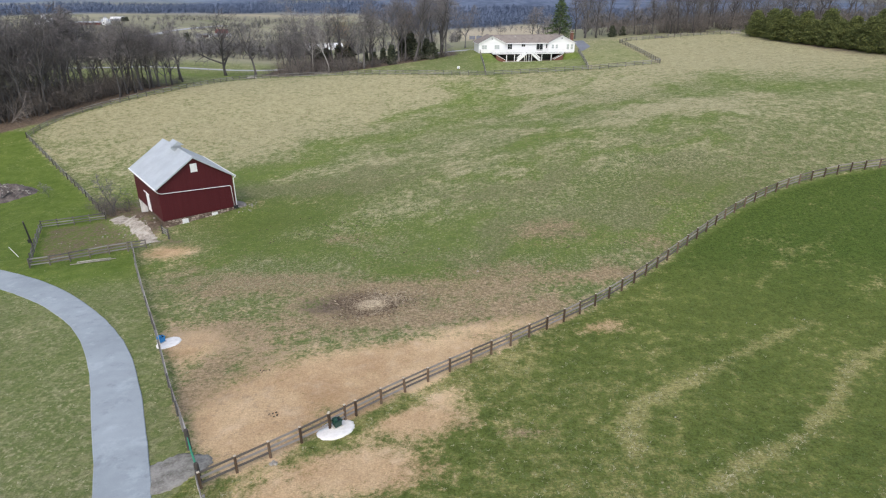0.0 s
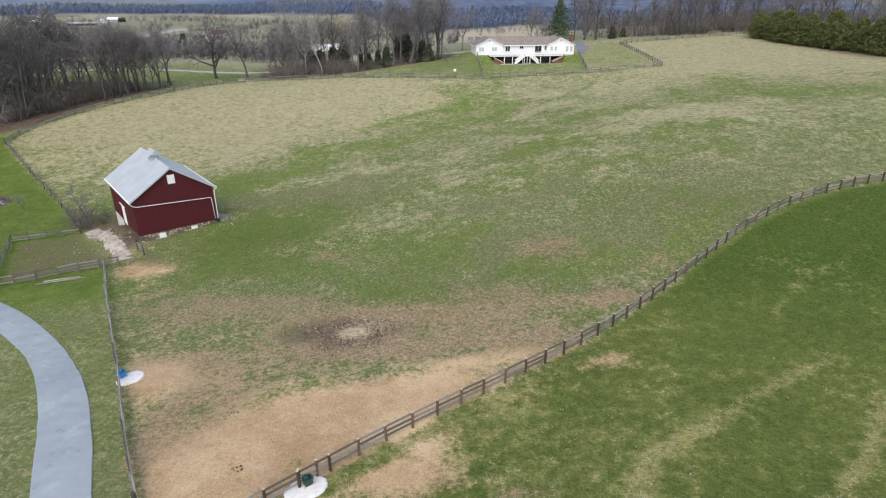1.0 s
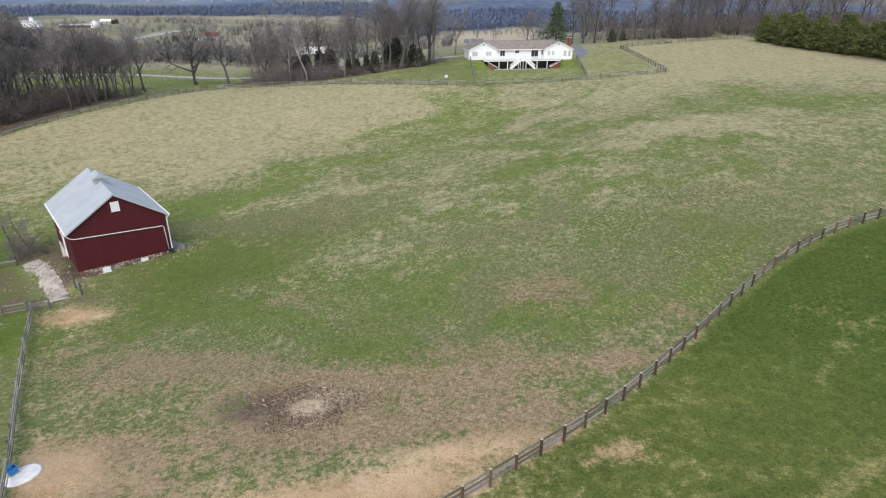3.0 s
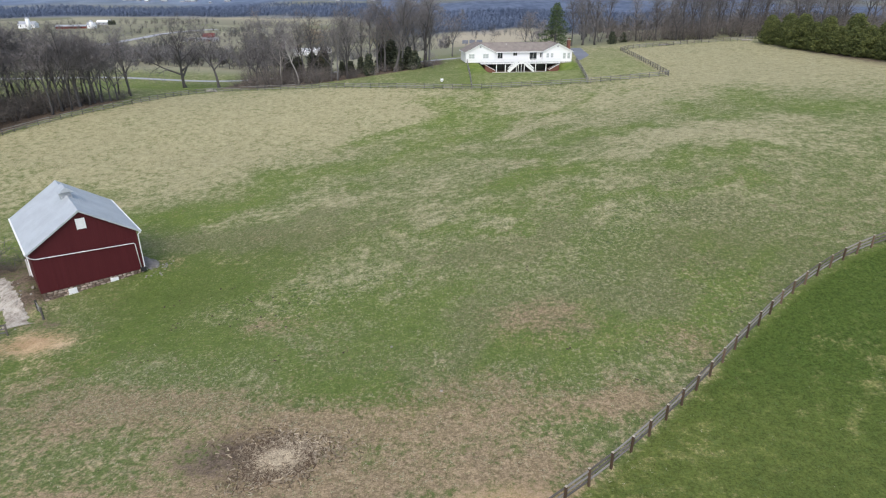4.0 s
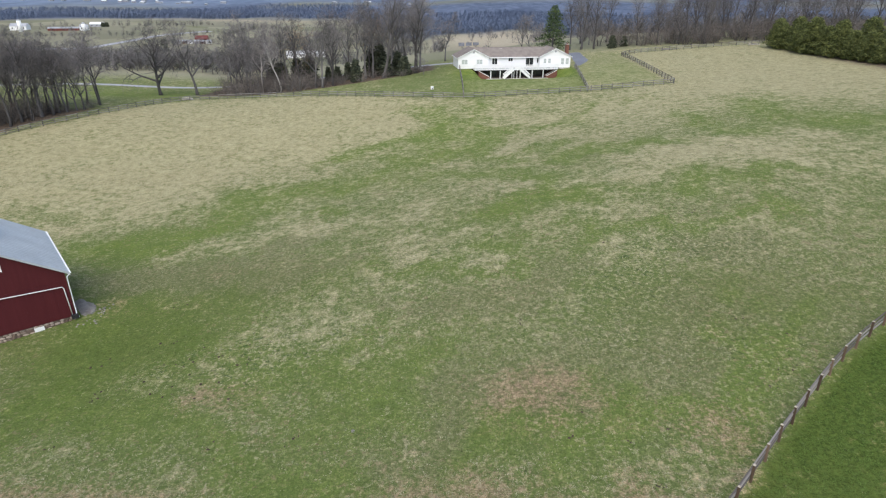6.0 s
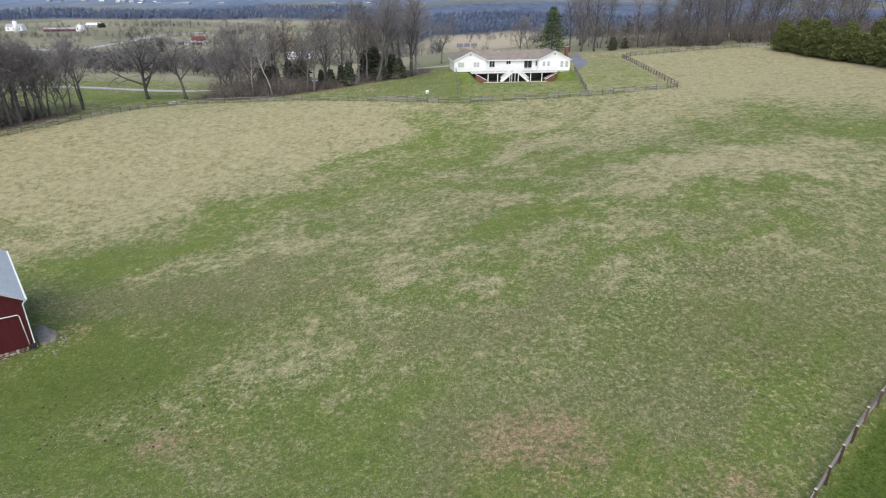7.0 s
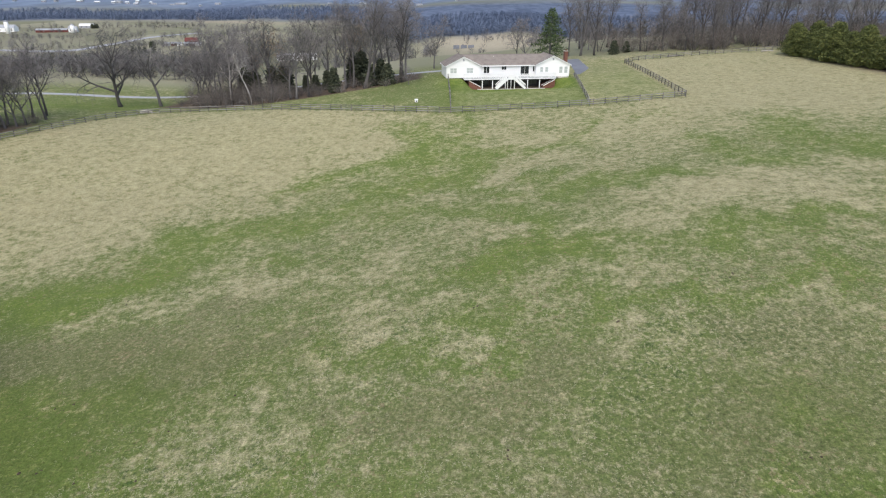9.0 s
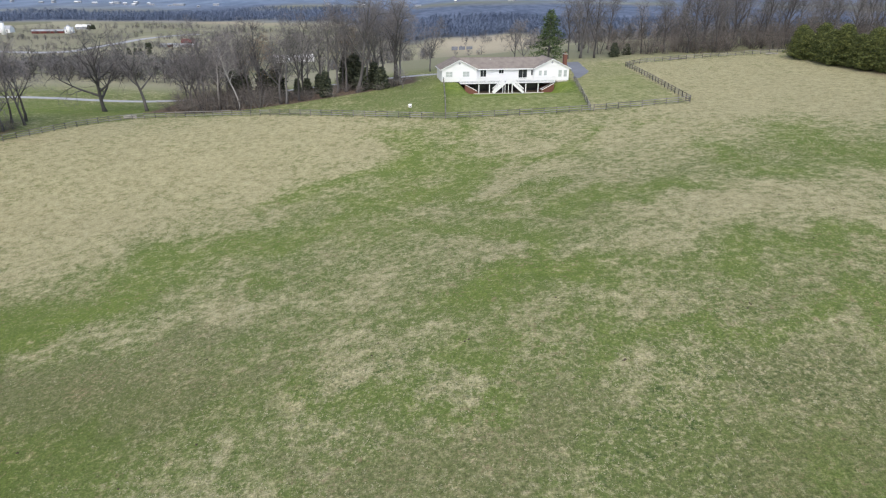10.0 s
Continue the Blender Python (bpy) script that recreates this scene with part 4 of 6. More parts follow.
def ranch_house():
    top = thing("ranch_house", pose(HOUSE_AT[0], HOUSE_AT[1], FLOOR_Z, 0, 0, math.degrees(HOUSE_YAW)), "long white single-storey house with brown shingle roof and raised deck", "house")
    L, D, E, R = 31.7, 8.0, 2.8, 4.9
    A, B = 8.6, 22.9
    part("main_wall", Build().box((A - 0.1, 0, -0.1), (B + 0.1, D, E)), SIDING, top)
    for k in range(10):
        z = 0.1 + 0.265 * k
        part("lap", Build().box((A + 0.02, -0.025, z), (B - 0.02, -0.002, z + 0.24)), SIDING, top)
    gable_roof(top, A / 2, (B + L) / 2, 0, D, E + 0.02, R, 0.5, False)
    part("ridge_cap", Build().prism([(D / 2 - 0.2, R + 0.09), (D / 2, R + 0.21), (D / 2 + 0.2, R + 0.09)], "x", A / 2, (B + L) / 2), SHINGLE, top)
    for x0, x1 in ((0, A), (B, L)):
        ridge = R
        wing = part("wing", Build().prism([(x0, -0.1), (x1, -0.1), (x1, E), ((x0 + x1) / 2, ridge - 0.04), (x0, E)], "y", -0.9, D), SIDING, top, "gabled wing with white lap siding")
        c = (x0 + x1) / 2
        for k in range(18):
            z = 0.1 + 0.265 * k
            run = (x1 - x0) / 2 * min(1.0, max(0.0, (ridge - 0.1 - z - 0.24) / (ridge - E)))
            if run > 0.3:
                part("lap", Build().box((c - run - 0.012, -0.925, z), (c + run + 0.012, -0.902, z + 0.24)), SIDING, wing)
        gable_roof(top, x0, x1, -1.25, D + 0.35, E + 0.02, ridge, 0.35, True)
        part("ridge_cap", Build().prism([(c - 0.2, ridge + 0.09), (c, ridge + 0.21), (c + 0.2, ridge + 0.09)], "y", -1.25, D + 0.35), SHINGLE, top)
        for x in (x0 + 0.06, x1 - 0.06):
            part("corner_board", Build().box((x - 0.07, -0.95, -0.1), (x + 0.07, -0.926, E - 0.05)), WHITE_PAINT, wing)
        part("gable_vent", Build().tube([(c, -0.97, ridge - 0.72), (c, -0.925, ridge - 0.72)], [0.26, 0.26], 12), FAR_GREY, wing)
        for sgn in (-1, 1):
            e = x0 - 0.35 if sgn < 0 else x1 + 0.35
            drop = (ridge - E) * 0.35 / ((x1 - x0) / 2)
            part("barge_board", Build().beam((e, -1.262, E - drop + 0.06), (c, -1.262, ridge + 0.06), 0.02, 0.17), WHITE_PAINT, wing)
        for x, out in ((x0, -1), (x1, 1)):
            part("gutter", Build().tube([(x + out * 0.40, -1.2, E - 0.12), (x + out * 0.40, 0.0 if out * (c - L / 2) < 0 else D, E - 0.12)], [0.07, 0.07], 6), WHITE_PAINT, wing)
    part("fascia", Build().box((A + 0.3, -0.56, E - 0.26), (B - 0.3, -0.52, E + 0.0)), WHITE_PAINT, top)
    for a, b in ((0.95, 2.55), (5.1, 6.7)):
        window(top, a, b, 1.1, 2.3, -0.926, 2, False)
    window(top, 9.6, 11.05, 0.9, 2.55, -0.026, 2, True)
    window(top, 14.2, 15.4, 1.65, 2.5, -0.026, 2, True)
    window(top, 19.15, 21.3, 0.35, 2.55, -0.026, 2, True, "patio_door")
    window(top, 22.3, 22.75, 1.1, 2.4, -0.026, 1, True)
    for a, b in ((24.0, 24.75), (25.3, 26.05)):
        window(top, a, b, 1.1, 2.3, -0.926, 1, False)
    for a, b in ((29.0, 29.85), (30.35, 31.2)):
        window(top, a, b, 0.75, 2.35, -0.926, 1, False)
    part("attic_vent", Build().box((12.6, 3.2, 4.0), (12.9, 3.5, 4.7)), WHITE_PAINT, top)
    # basement
    low = PATIO_Z - FLOOR_Z
    # Near-black wall colour and wide dark doors stand in for the deck shade.
    bw = part("basement_wall", Build().box((0.35, 0.3, low - 0.6), (L - 0.35, D - 0.3, -0.12)), INTERIOR_SHADE, top, "basement wall coloured near black for the deck shade")
    for x0, x1 in ((8.5, 11.0), (11.5, 14.2), (14.7, 17.0), (17.4, 20.1), (20.6, 23.8)):
        w = part("basement_door", Build().box((x0, 0.22, low + 0.05), (x1, 0.29, -0.35)), FRAME_DARK, top)
        part("pane", Build().box((x0 + 0.08, 0.2, low + 0.13), ((x0 + x1) / 2 - 0.04, 0.215, -0.43)), GLASS, w)
        part("pane", Build().box(((x0 + x1) / 2 + 0.04, 0.2, low + 0.13), (x1 - 0.08, 0.215, -0.43)), GLASS, w)
    # Paving under the deck coloured dark in place of the shade there.
    part("patio", Build().box((7.4, -3.5, low - 0.35), (24.6, 0.3, low)), MUCK_AND_SHADE, top, "patio paving with the deck shade put into its dark colour")
    part("patio_edge", Build().box((7.4, -4.2, low - 0.35), (24.6, -3.505, low)), CONCRETE, top, "pale concrete patio edge")
    # brick side steps with white hand rails
    for x0, x1, sgn in ((5.3, 8.3, 1), (24.3, 27.3, -1)):
        hi, lo = (x0, x1) if sgn > 0 else (x1, x0)
        step = part("brick_ramp", Build().prism([(hi, low - 0.4), (lo, low - 0.4), (lo, low + 0.35), (hi, -0.55)] if sgn > 0 else [(lo, low - 0.4), (hi, low - 0.4), (hi, -0.55), (lo, low + 0.35)], "y", -3.4, 0.28), BRICK, top, "sloping brick retaining wall")
        for y in (-3.3, -1.9):
            part("white_coping", Build().beam((hi, y, -0.48), (lo, y, low + 0.45), 0.22, 0.12), WHITE_PAINT, step)
    # deck
    DX0, DX1, DY = 4.2, 27.6, -3.3
    deck = part("deck", Build().box((DX0, DY, -0.32), (DX1, -0.93, -0.03)), WHITE_PAINT, top, "raised white deck")
    for i in range(19):
        y = DY + 0.02 + i * 0.125
        part("plank", Build().box((DX0 + 0.01, y, -0.028), (DX1 - 0.01, y + 0.115, 0.0)), FAR_GREY, deck)
    # Near-black strip below the deck edge, a modelled stand-in for its shadow line.
    part("joist_shadow_board", Build().box((DX0, DY - 0.03, -0.44), (DX1, DY - 0.005, -0.30)), FRAME_DARK, deck)
    for x in (8.7, 11.3, 14.6, 16.9, 20.3, 23.4):
        part("deck_post", Build().box((x - 0.1, DY + 0.1, low), (x + 0.1, DY + 0.3, -0.325)), WHITE_PAINT, deck)
    gaps = ((DX0, 14.9), (16.5, DX1))
    for a, b in gaps:
        rail = part("railing", Build().box((a, DY + 0.02, 0.92), (b, DY + 0.11, 1.0)).box((a, DY + 0.03, 0.1), (b, DY + 0.09, 0.16)), WHITE_PAINT, deck)
        n = int((b - a) / 1.8)
        for i in range(n + 1):
            x = a + (b - a - 0.1) * i / n
            part("rail_post", Build().box((x, DY + 0.0, 0.0), (x + 0.1, DY + 0.12, 1.08)), WHITE_PAINT, rail)
        stick = Build().box((0, DY + 0.04, 0.16), (0.06, DY + 0.08, 0.92)).mesh("baluster", WHITE_PAINT)
        for i in range(int((b - a) / 0.16)):
            part("baluster", stick, None, rail, m=Matrix.Translation((a + 0.07 + 0.16 * i, 0, 0)))
    for x, y0, y1 in ((DX0, DY, -0.95), (DX1 - 0.1, DY, -0.95)):
        part("side_rail", Build().box((x, y0, 0.92), (x + 0.1, y1, 1.0)).box((x + 0.02, y0, 0.1), (x + 0.08, y1, 0.16)), WHITE_PAINT, deck)
    # double stair
    st = part("stair", Build().box((14.7, DY - 1.3, -0.22), (16.7, DY - 0.035, -0.03)), WHITE_PAINT, top, "white double stair down from the deck")
    part("landing_rail", Build().box((14.9, DY - 1.3, 0.05), (16.5, DY - 1.24, 0.95)), WHITE_PAINT, st)
    n = 12
    for sgn, x0, run in ((-1, 14.7, 2.7), (1, 16.7, 2.7)):
        for i in range(n):
            x = x0 + sgn * run * (i + 0.5) / n
            z = low * (i + 1) / (n + 1)
            part("tread", Build().box((x - 0.16, DY - 1.22, z - 0.05), (x + 0.16, DY - 0.12, z)), WHITE_PAINT, st)
        for y in (DY - 1.27, DY - 0.1):
            part("stringer", Build().beam((x0, y, -0.10), (x0 + sgn * run, y, low + 0.12), 0.06, 0.52), WHITE_PAINT, st)
            part("hand_rail", Build().beam((x0, y, 0.9), (x0 + sgn * run, y, low + 1.05), 0.08, 0.16), WHITE_PAINT, st)
            for i in range(14):
                x = x0 + sgn * run * (i + 0.5) / 14
                zz = low * (i + 0.5) / 14
                part("baluster", Build().box((x - 0.03, y - 0.02, zz - 0.1), (x + 0.03, y + 0.02, zz + 0.92)), WHITE_PAINT, st)
    for x in (14.75, 15.6, 16.55):
        part("landing_post", Build().box((x, DY - 1.28, low), (x + 0.12, DY - 1.16, -0.22)), WHITE_PAINT, st)
    # chimney at the east end
    ch = part("chimney", Build().box((L - 0.28, 2.4, -0.5), (L + 0.45, 3.7, 5.7)), BRICK, top, "red brick chimney")
    part("cap", Build().box((L - 0.36, 2.3, 5.7), (L + 0.53, 3.8, 5.85)), CONCRETE, ch)
    part("flue", Build().box((L - 0.1, 2.75, 5.85), (L + 0.25, 3.35, 6.15)), BRICK, ch)
    part("side_step", Build().box((L - 3.2, -2.3, -0.35), (L - 0.6, -0.93, -0.12)), CONCRETE, top)


ranch_house()
strip("driveway", [(45.0, 211.5), (46.6, 217.0), (47.5, 226.0), (49.5, 242.0)], [(46.6, 211.0), (50.6, 218.0), (51.6, 226.0), (53.2, 242.0)], DRIVE, "dark asphalt drive beside the house", 0.05)


# ---- fences ----
def post_mesh(material, w, h):
    b = Build().box((-w / 2, -w / 2, -0.35), (w / 2, w / 2, h))
    return b.mesh("post", material, False, 0.012)


POST_BROWN_ME = post_mesh(POST_WOOD, 0.15, 1.36)
POST_GREY_ME = post_mesh(POST_GREY, 0.14, 1.32)
POST_PALE_ME = post_mesh(RAIL_GREY, 0.13, 1.30)
TIP_ME = Build().prism([(-0.078, -0.078), (0.078, -0.078), (0.078, 0.078), (-0.078, 0.078)], "z", 1.345, 1.385).mesh("post_top", CUT_END, False, 0.006)
RAIL_BROWN_ME = Build().box((0, -0.03, -0.072), (1, 0.03, 0.072)).mesh("rail", RAIL_DARK)
RAIL_PALE_ME = Build().box((0, -0.022, -0.075), (1, 0.022, 0.075)).mesh("rail", RAIL_WOOD)
RAIL_GREY_ME = Build().box((0, -0.022, -0.07), (1, 0.022, 0.07)).mesh("rail", RAIL_GREY)


def fence(name, pts, label, brown=False, rails=(0.38, 0.76, 1.16), step=2.2, seed=1, side=-1, pale=False):
    """Posts in the ground with boards nailed to one side."""
    rng = random.Random(seed)
    line = along(pts, step)
    base = Vector((line[0][0], line[0][1], gz(*line[0])))
    top = thing(name, Matrix.Translation(base), label, "fence")
    spots = [Vector((p[0], p[1], gz(*p))) for p in line]
    for i, p in enumerate(spots):
        d = spots[min(i + 1, len(spots) - 1)] - spots[max(i - 1, 0)]
        m = Matrix.Translation(p - base) @ Euler((rng.gauss(0, 0.02), rng.gauss(0, 0.02), math.atan2(d.y, d.x))).to_matrix().to_4x4()
        post = part("post", POST_BROWN_ME if brown else POST_PALE_ME if pale else POST_GREY_ME, None, top, m=m)
        if brown:
            part("post_top", TIP_ME, None, post)
    for i, (a, b) in enumerate(zip(spots[:-1], spots[1:])):
        d = b - a
        across = Vector((d.y, -d.x, 0)).normalized() * side * -0.095
        for h in rails:
            p = a - base + across + Vector((0, 0, h + rng.gauss(0, 0.012)))
            q = b - base + across + Vector((0, 0, h + rng.gauss(0, 0.012)))
            w = q - p
            m = Matrix.Translation(p) @ w.to_track_quat("X", "Z").to_matrix().to_4x4() @ Matrix.Diagonal((w.length - 0.008, 1, 1, 1))
            part("rail", RAIL_BROWN_ME if brown else RAIL_PALE_ME if pale else RAIL_GREY_ME, None, top, m=m)
    return top


fence("paddock_fence", EAST_LINE, "three-board fence with brown posts and weathered rails", True, seed=2, side=1)
fence("lane_fence", LANE_LINE, "grey weathered three-board fence along the lane", False, seed=3, step=2.3, pale=True)
fence("lower_fence", LOWER_LINE, "grey weathered board fence running down beside the lane", False, seed=4, step=2.3, pale=True)
fence("pen_fence", PEN_LINE, "grey three-board fence of the small barn pen", False, seed=5, step=2.4)
fence("pen_side_fence", PEN_SIDE, "grey board fence at the side of the barn pen", False, seed=6, step=2.4)
fence("pen_back_fence", PEN_BACK, "dark wire and board fence behind the barn pen", False, seed=7, step=2.4)
fence("west_fence", WEST_LINE, "grey board fence along the lawn side of the pasture", False, seed=8, step=2.4)
fence("far_fence", FAR_LINE, "long grey board fence along the wood edge", False, seed=9, step=2.4)
fence("yard_front_fence", YARD_FRONT, "grey board fence before the house yard", False, seed=10, step=2.4)
fence("yard_east_fence", YARD_EAST, "dark board fence closing the side yard", False, seed=11, step=2.4)
fence("back_fence", BACK_LINE, "grey board fence along the back of the pasture", False, seed=12, step=2.4)
fence("yard_west_fence", YARD_WEST, "low grey fence beside the house lawn", False, (0.4, 0.8, 1.15), seed=13, step=2.4, pale=True)
fence("yard_split_fence", YARD_SPLIT, "low grey fence dividing the house yard", False, (0.4, 0.8, 1.15), seed=14, step=2.4, pale=True)


def farm_gate(a, b, label):
    pa, pb = Vector((*a, gz(*a))), Vector((*b, gz(*b)))
    top = thing("farm_gate", Matrix.Translation(pa), label, "gate")
    w = pb - pa
    for h in (0.3, 0.52, 0.74, 0.96, 1.22):
        part("gate_tube", Build().tube([(0, 0, h), (w.x, w.y, w.z + h)], [0.028, 0.028], 8), GREEN_STEEL, top)
    for k in (0.0, 0.5, 1.0):
        part("gate_upright", Build().tube([(w.x * k, w.y * k, w.z * k + 0.28), (w.x * k, w.y * k, w.z * k + 1.24)], [0.028, 0.028], 8), GREEN_STEEL, top)
    return top


farm_gate((-16.45, 30.7), (-14.85, 28.05), "green tubular steel farm gate between fence corners")
for p in ((-16.65, 31.05), (-14.65, 27.65)):
    g = thing("gate_post", Matrix.Translation((*p, gz(*p))), "thick dark round wooden gate post", "post", "gate posts")
    part("trunk", Build().tube([(0, 0, -0.3), (0, 0, 1.5), (0, 0, 1.62)], [0.15, 0.145, 0.12], 10), POST_GREY, g)


# ---- waterers and pads ----
def pad(x, y, rx, ry, turn, name, label, ragged=0.0):
    b = Build()
    n = 60
    rng = random.Random(int(x * 7))
    ring = []
    for i in range(n):
        a = 2 * math.pi * i / n
        q = 1 + 0.10 * math.sin(2 * a + x) + 0.05 * rng.random() + ragged * (0.22 * math.sin(3 * a + y) + 0.16 * math.sin(5 * a + x * y) + 0.3 * (rng.random() - 0.5))
        dx, dy = rx * q * math.cos(a), ry * q * math.sin(a)
        ring.append((x + dx * math.cos(turn) - dy * math.sin(turn), y + dx * math.sin(turn) + dy * math.cos(turn)))
    b.v = [(px, py, gz(px, py) - 0.1) for px, py in ring] + [(px, py, gz(px, py) + 0.06) for px, py in ring]
    b.v += [(x + (px - x) * 0.9, y + (py - y) * 0.9, gz(px, py) + 0.10) for px, py in ring] + [(x, y, gz(x, y) + 0.12)]
    for i in range(n):
        j = (i + 1) % n
        b.f += [(i, j, n + j, n + i), (n + i, n + j, 2 * n + j, 2 * n + i), (2 * n + i, 2 * n + j, 3 * n)]
    return tagged(new(name, b.mesh(name, LIMESTONE, True)), label, "pad")


def waterer(x, y, turn, plastic, label):
    top = thing("waterer", pose(x, y, gz(x, y) + 0.09, 0, 0, turn) @ Matrix.Diagonal((0.62, 0.62, 0.66, 1)), label, "waterer", "livestock waterers")
    part("plinth", Build().box((-0.55, -0.42, 0), (0.55, 0.42, 0.14)), CONCRETE, top, bevel=0.02)
    part("tank", Build().prism([(-0.38, 0.14), (0.38, 0.14), (0.46, 0.78), (-0.46, 0.78)], "y", -0.36, 0.36), plastic, top, bevel=0.03)
    part("rim", Build().box((-0.5, -0.4, 0.78), (0.5, -0.3, 0.86)).box((-0.5, 0.3, 0.78), (0.5, 0.4, 0.86)).box((-0.5, -0.3, 0.78), (-0.4, 0.3, 0.86)).box((0.4, -0.3, 0.78), (0.5, 0.3, 0.86)), plastic, top)
    part("hood", Build().prism([(-0.4, 0.8), (0.05, 0.8), (0.0, 1.12), (-0.4, 1.12)], "y", -0.26, 0.26), plastic, top, bevel=0.02)
    part("water", Build().box((0.06, -0.29, 0.79), (0.39, 0.29, 0.81)), GLASS, top)


pad(-7.3, 32.75, 1.4, 0.88, 0.45, "stone_pad", "oval pad of crushed white stone at the fence")
waterer(-7.25, 33.05, 38, GREEN_PLASTIC, "dark green plastic livestock waterer on white stone pad")
pad(-24.7, 46.4, 0.95, 1.1, 0.3, "stone_pad", "rounded white stone pad by the lane fence")
waterer(-25.35, 46.45, 60, BLUE_PLASTIC, "bright blue plastic livestock waterer on white stone pad")


for k in (-0.62, 0.62):
    x, y = -7.28 + 0.735 * k, 33.42 + 0.677 * k
    guard = thing("guard_post", pose(x, y, gz(x, y), 0, 0, 42), "square brown wooden post beside the waterer", "post", "waterer posts")
    part("post", POST_BROWN_ME, None, guard)
    part("post_top", TIP_ME, None, guard)


# ---- bare trees ----
FINE = [1.0]
BOUGHS = []


def grow(build, rng, start, way, length, radius, level, top_level, kids, up, sides):
    n = (5, 3, 1, 2)[min(level, 3)]
    pts, rad, p, d = [start], [radius], Vector(start), Vector(way).normalized()
    for i in range(n):
        wob = Vector((rng.gauss(0, 1), rng.gauss(0, 1), rng.gauss(0, 1))) * (0.17 if level else 0.07)
        d = (d + wob + Vector((0, 0, up))).normalized()
        p = p + d * (length / n)
        pts.append(p.copy())
        rad.append(radius * (1 - 0.8 * (i + 1) / n))
    if level == top_level:
        s = Vector((rng.random(), rng.random(), rng.random())).normalized() * radius
        k = len(build.v)
        build.v += [tuple(pts[0] + s), tuple(pts[0] - s), tuple(pts[-1]), tuple(pts[0] + d.cross(s) * 1.2)]
        build.f += [(k, k + 1, k + 2), (k + 1, k + 3, k + 2)]
        return
    (BOUGHS[0] if BOUGHS and level < 2 and radius > 0.05 else build).tube(pts, rad, sides[level], False)
    count = kids[level]
    for j in range(count):
        t = 0.25 + 0.75 * (j + rng.random()) / count
        i = min(int(t * n), n - 1)
        q = pts[i].lerp(pts[i + 1], t * n - i)
        axis = (pts[i + 1] - pts[i]).normalized()
        out = axis.orthogonal()
        out.rotate(Matrix.Rotation(rng.random() * 6.283, 3, axis))
        k = (0.75 + 0.5 * rng.random())
        way2 = axis * (0.75 if level else 0.6) + out * k
        grow(build, rng, q, way2, length * (0.48 + 0.26 * rng.random()) * (1.15 - 0.35 * t), max(radius * (1 - 0.7 * t) * 0.6, FINE[0] * (0.055, 0.036, 0.021)[min(level, 2)]), level + 1, top_level, kids, up * 0.8, sides)


def bare_tree_meshes(seed, H, spread, fork, limbs, kids=(5, 5, 4), bark=None, twig=None, top_level=3, thick=1.0, lean=0.0):
    """Trunk mesh and crown mesh of a leafless broadleaf tree."""
    rng = random.Random(seed)
    trunk, crown = Build(), Build()
    n = 9
    r0 = H * 0.0165 * thick
    p, d = Vector((0, 0, -0.4)), Vector((lean, 0.1 * lean, 1)).normalized()
    pts, rad = [p.copy()], [r0 * 1.5]
    for i in range(n):
        d = (d + Vector((rng.gauss(0, 0.10), rng.gauss(0, 0.10), 0.07))).normalized()
        p = p + d * (H * 0.92 / n)
        pts.append(p.copy())
        rad.append(r0 * (1.0 - 0.88 * (i + 1) / n) + 0.015)
    trunk.tube(pts, rad, 8, True)
    BOUGHS.append(trunk)
    for j in range(limbs):
        t = fork + (1 - fork) * (j + rng.random()) / limbs
        i = min(int(t * n), n - 1)
        q = pts[i].lerp(pts[i + 1], t * n - i)
        a = j * 2.4 + rng.random()
        rise = 0.85 + 1.1 * t + 0.4 * rng.random() - spread * 0.75
        way = Vector((math.cos(a), math.sin(a), rise))
        length = H * (0.31 + 0.25 * spread) * (1.2 - 0.68 * t) * (0.8 + 0.45 * rng.random())
        grow(crown, rng, q, way, length, r0 * (1 - 0.75 * t) * (0.66 + 0.2 * spread), 0, top_level, kids, 0.10, (5, 3, 3, 3))
    BOUGHS.clear()
    return trunk.mesh("trunk", bark or BARK, True), crown.mesh("crown", twig or TWIG)


TREES = {
    "tall_a": bare_tree_meshes(11, 20, 0.30, 0.36, 11),
    "tall_b": bare_tree_meshes(12, 21, 0.22, 0.42, 11, lean=0.06),
    "tall_c": bare_tree_meshes(13, 18, 0.40, 0.30, 11, lean=-0.08),
    "tall_d": bare_tree_meshes(14, 19, 0.28, 0.34, 12),
    "mid_a": bare_tree_meshes(15, 14, 0.45, 0.22, 11),
    "mid_b": bare_tree_meshes(16, 12, 0.55, 0.18, 11, thick=0.9),
    "broad": bare_tree_meshes(17, 15, 1.25, 0.22, 14, (5, 5, 4), thick=1.7),
    "fork": bare_tree_meshes(18, 17, 0.55, 0.30, 10, lean=-0.16, thick=1.4),
    "ochre": bare_tree_meshes(20, 17, 0.45, 0.25, 11, twig=surface("ochre_twigs", (0.20, 0.135, 0.075), (0.33, 0.235, 0.145), 0.95, 0.2, 2, 0.2, 0.01, 0.4)),
    "crook": bare_tree_meshes(23, 20, 0.42, 0.30, 9, (5, 5, 4), thick=1.25, lean=0.10),
    "birch": bare_tree_meshes(24, 15, 0.25, 0.40, 9, (5, 4, 4), bark=surface("pale_birch_bark", (0.26, 0.24, 0.22), (0.42, 0.40, 0.37), 0.9, 0.8, 10, 0.4, 0.02, 0.3, (1, 1, 0.25)), thick=0.85),
    "sapling": bare_tree_meshes(19, 6, 0.5, 0.2, 8, (4, 3, 3), thick=0.8),
}
FINE[0] = 1.7
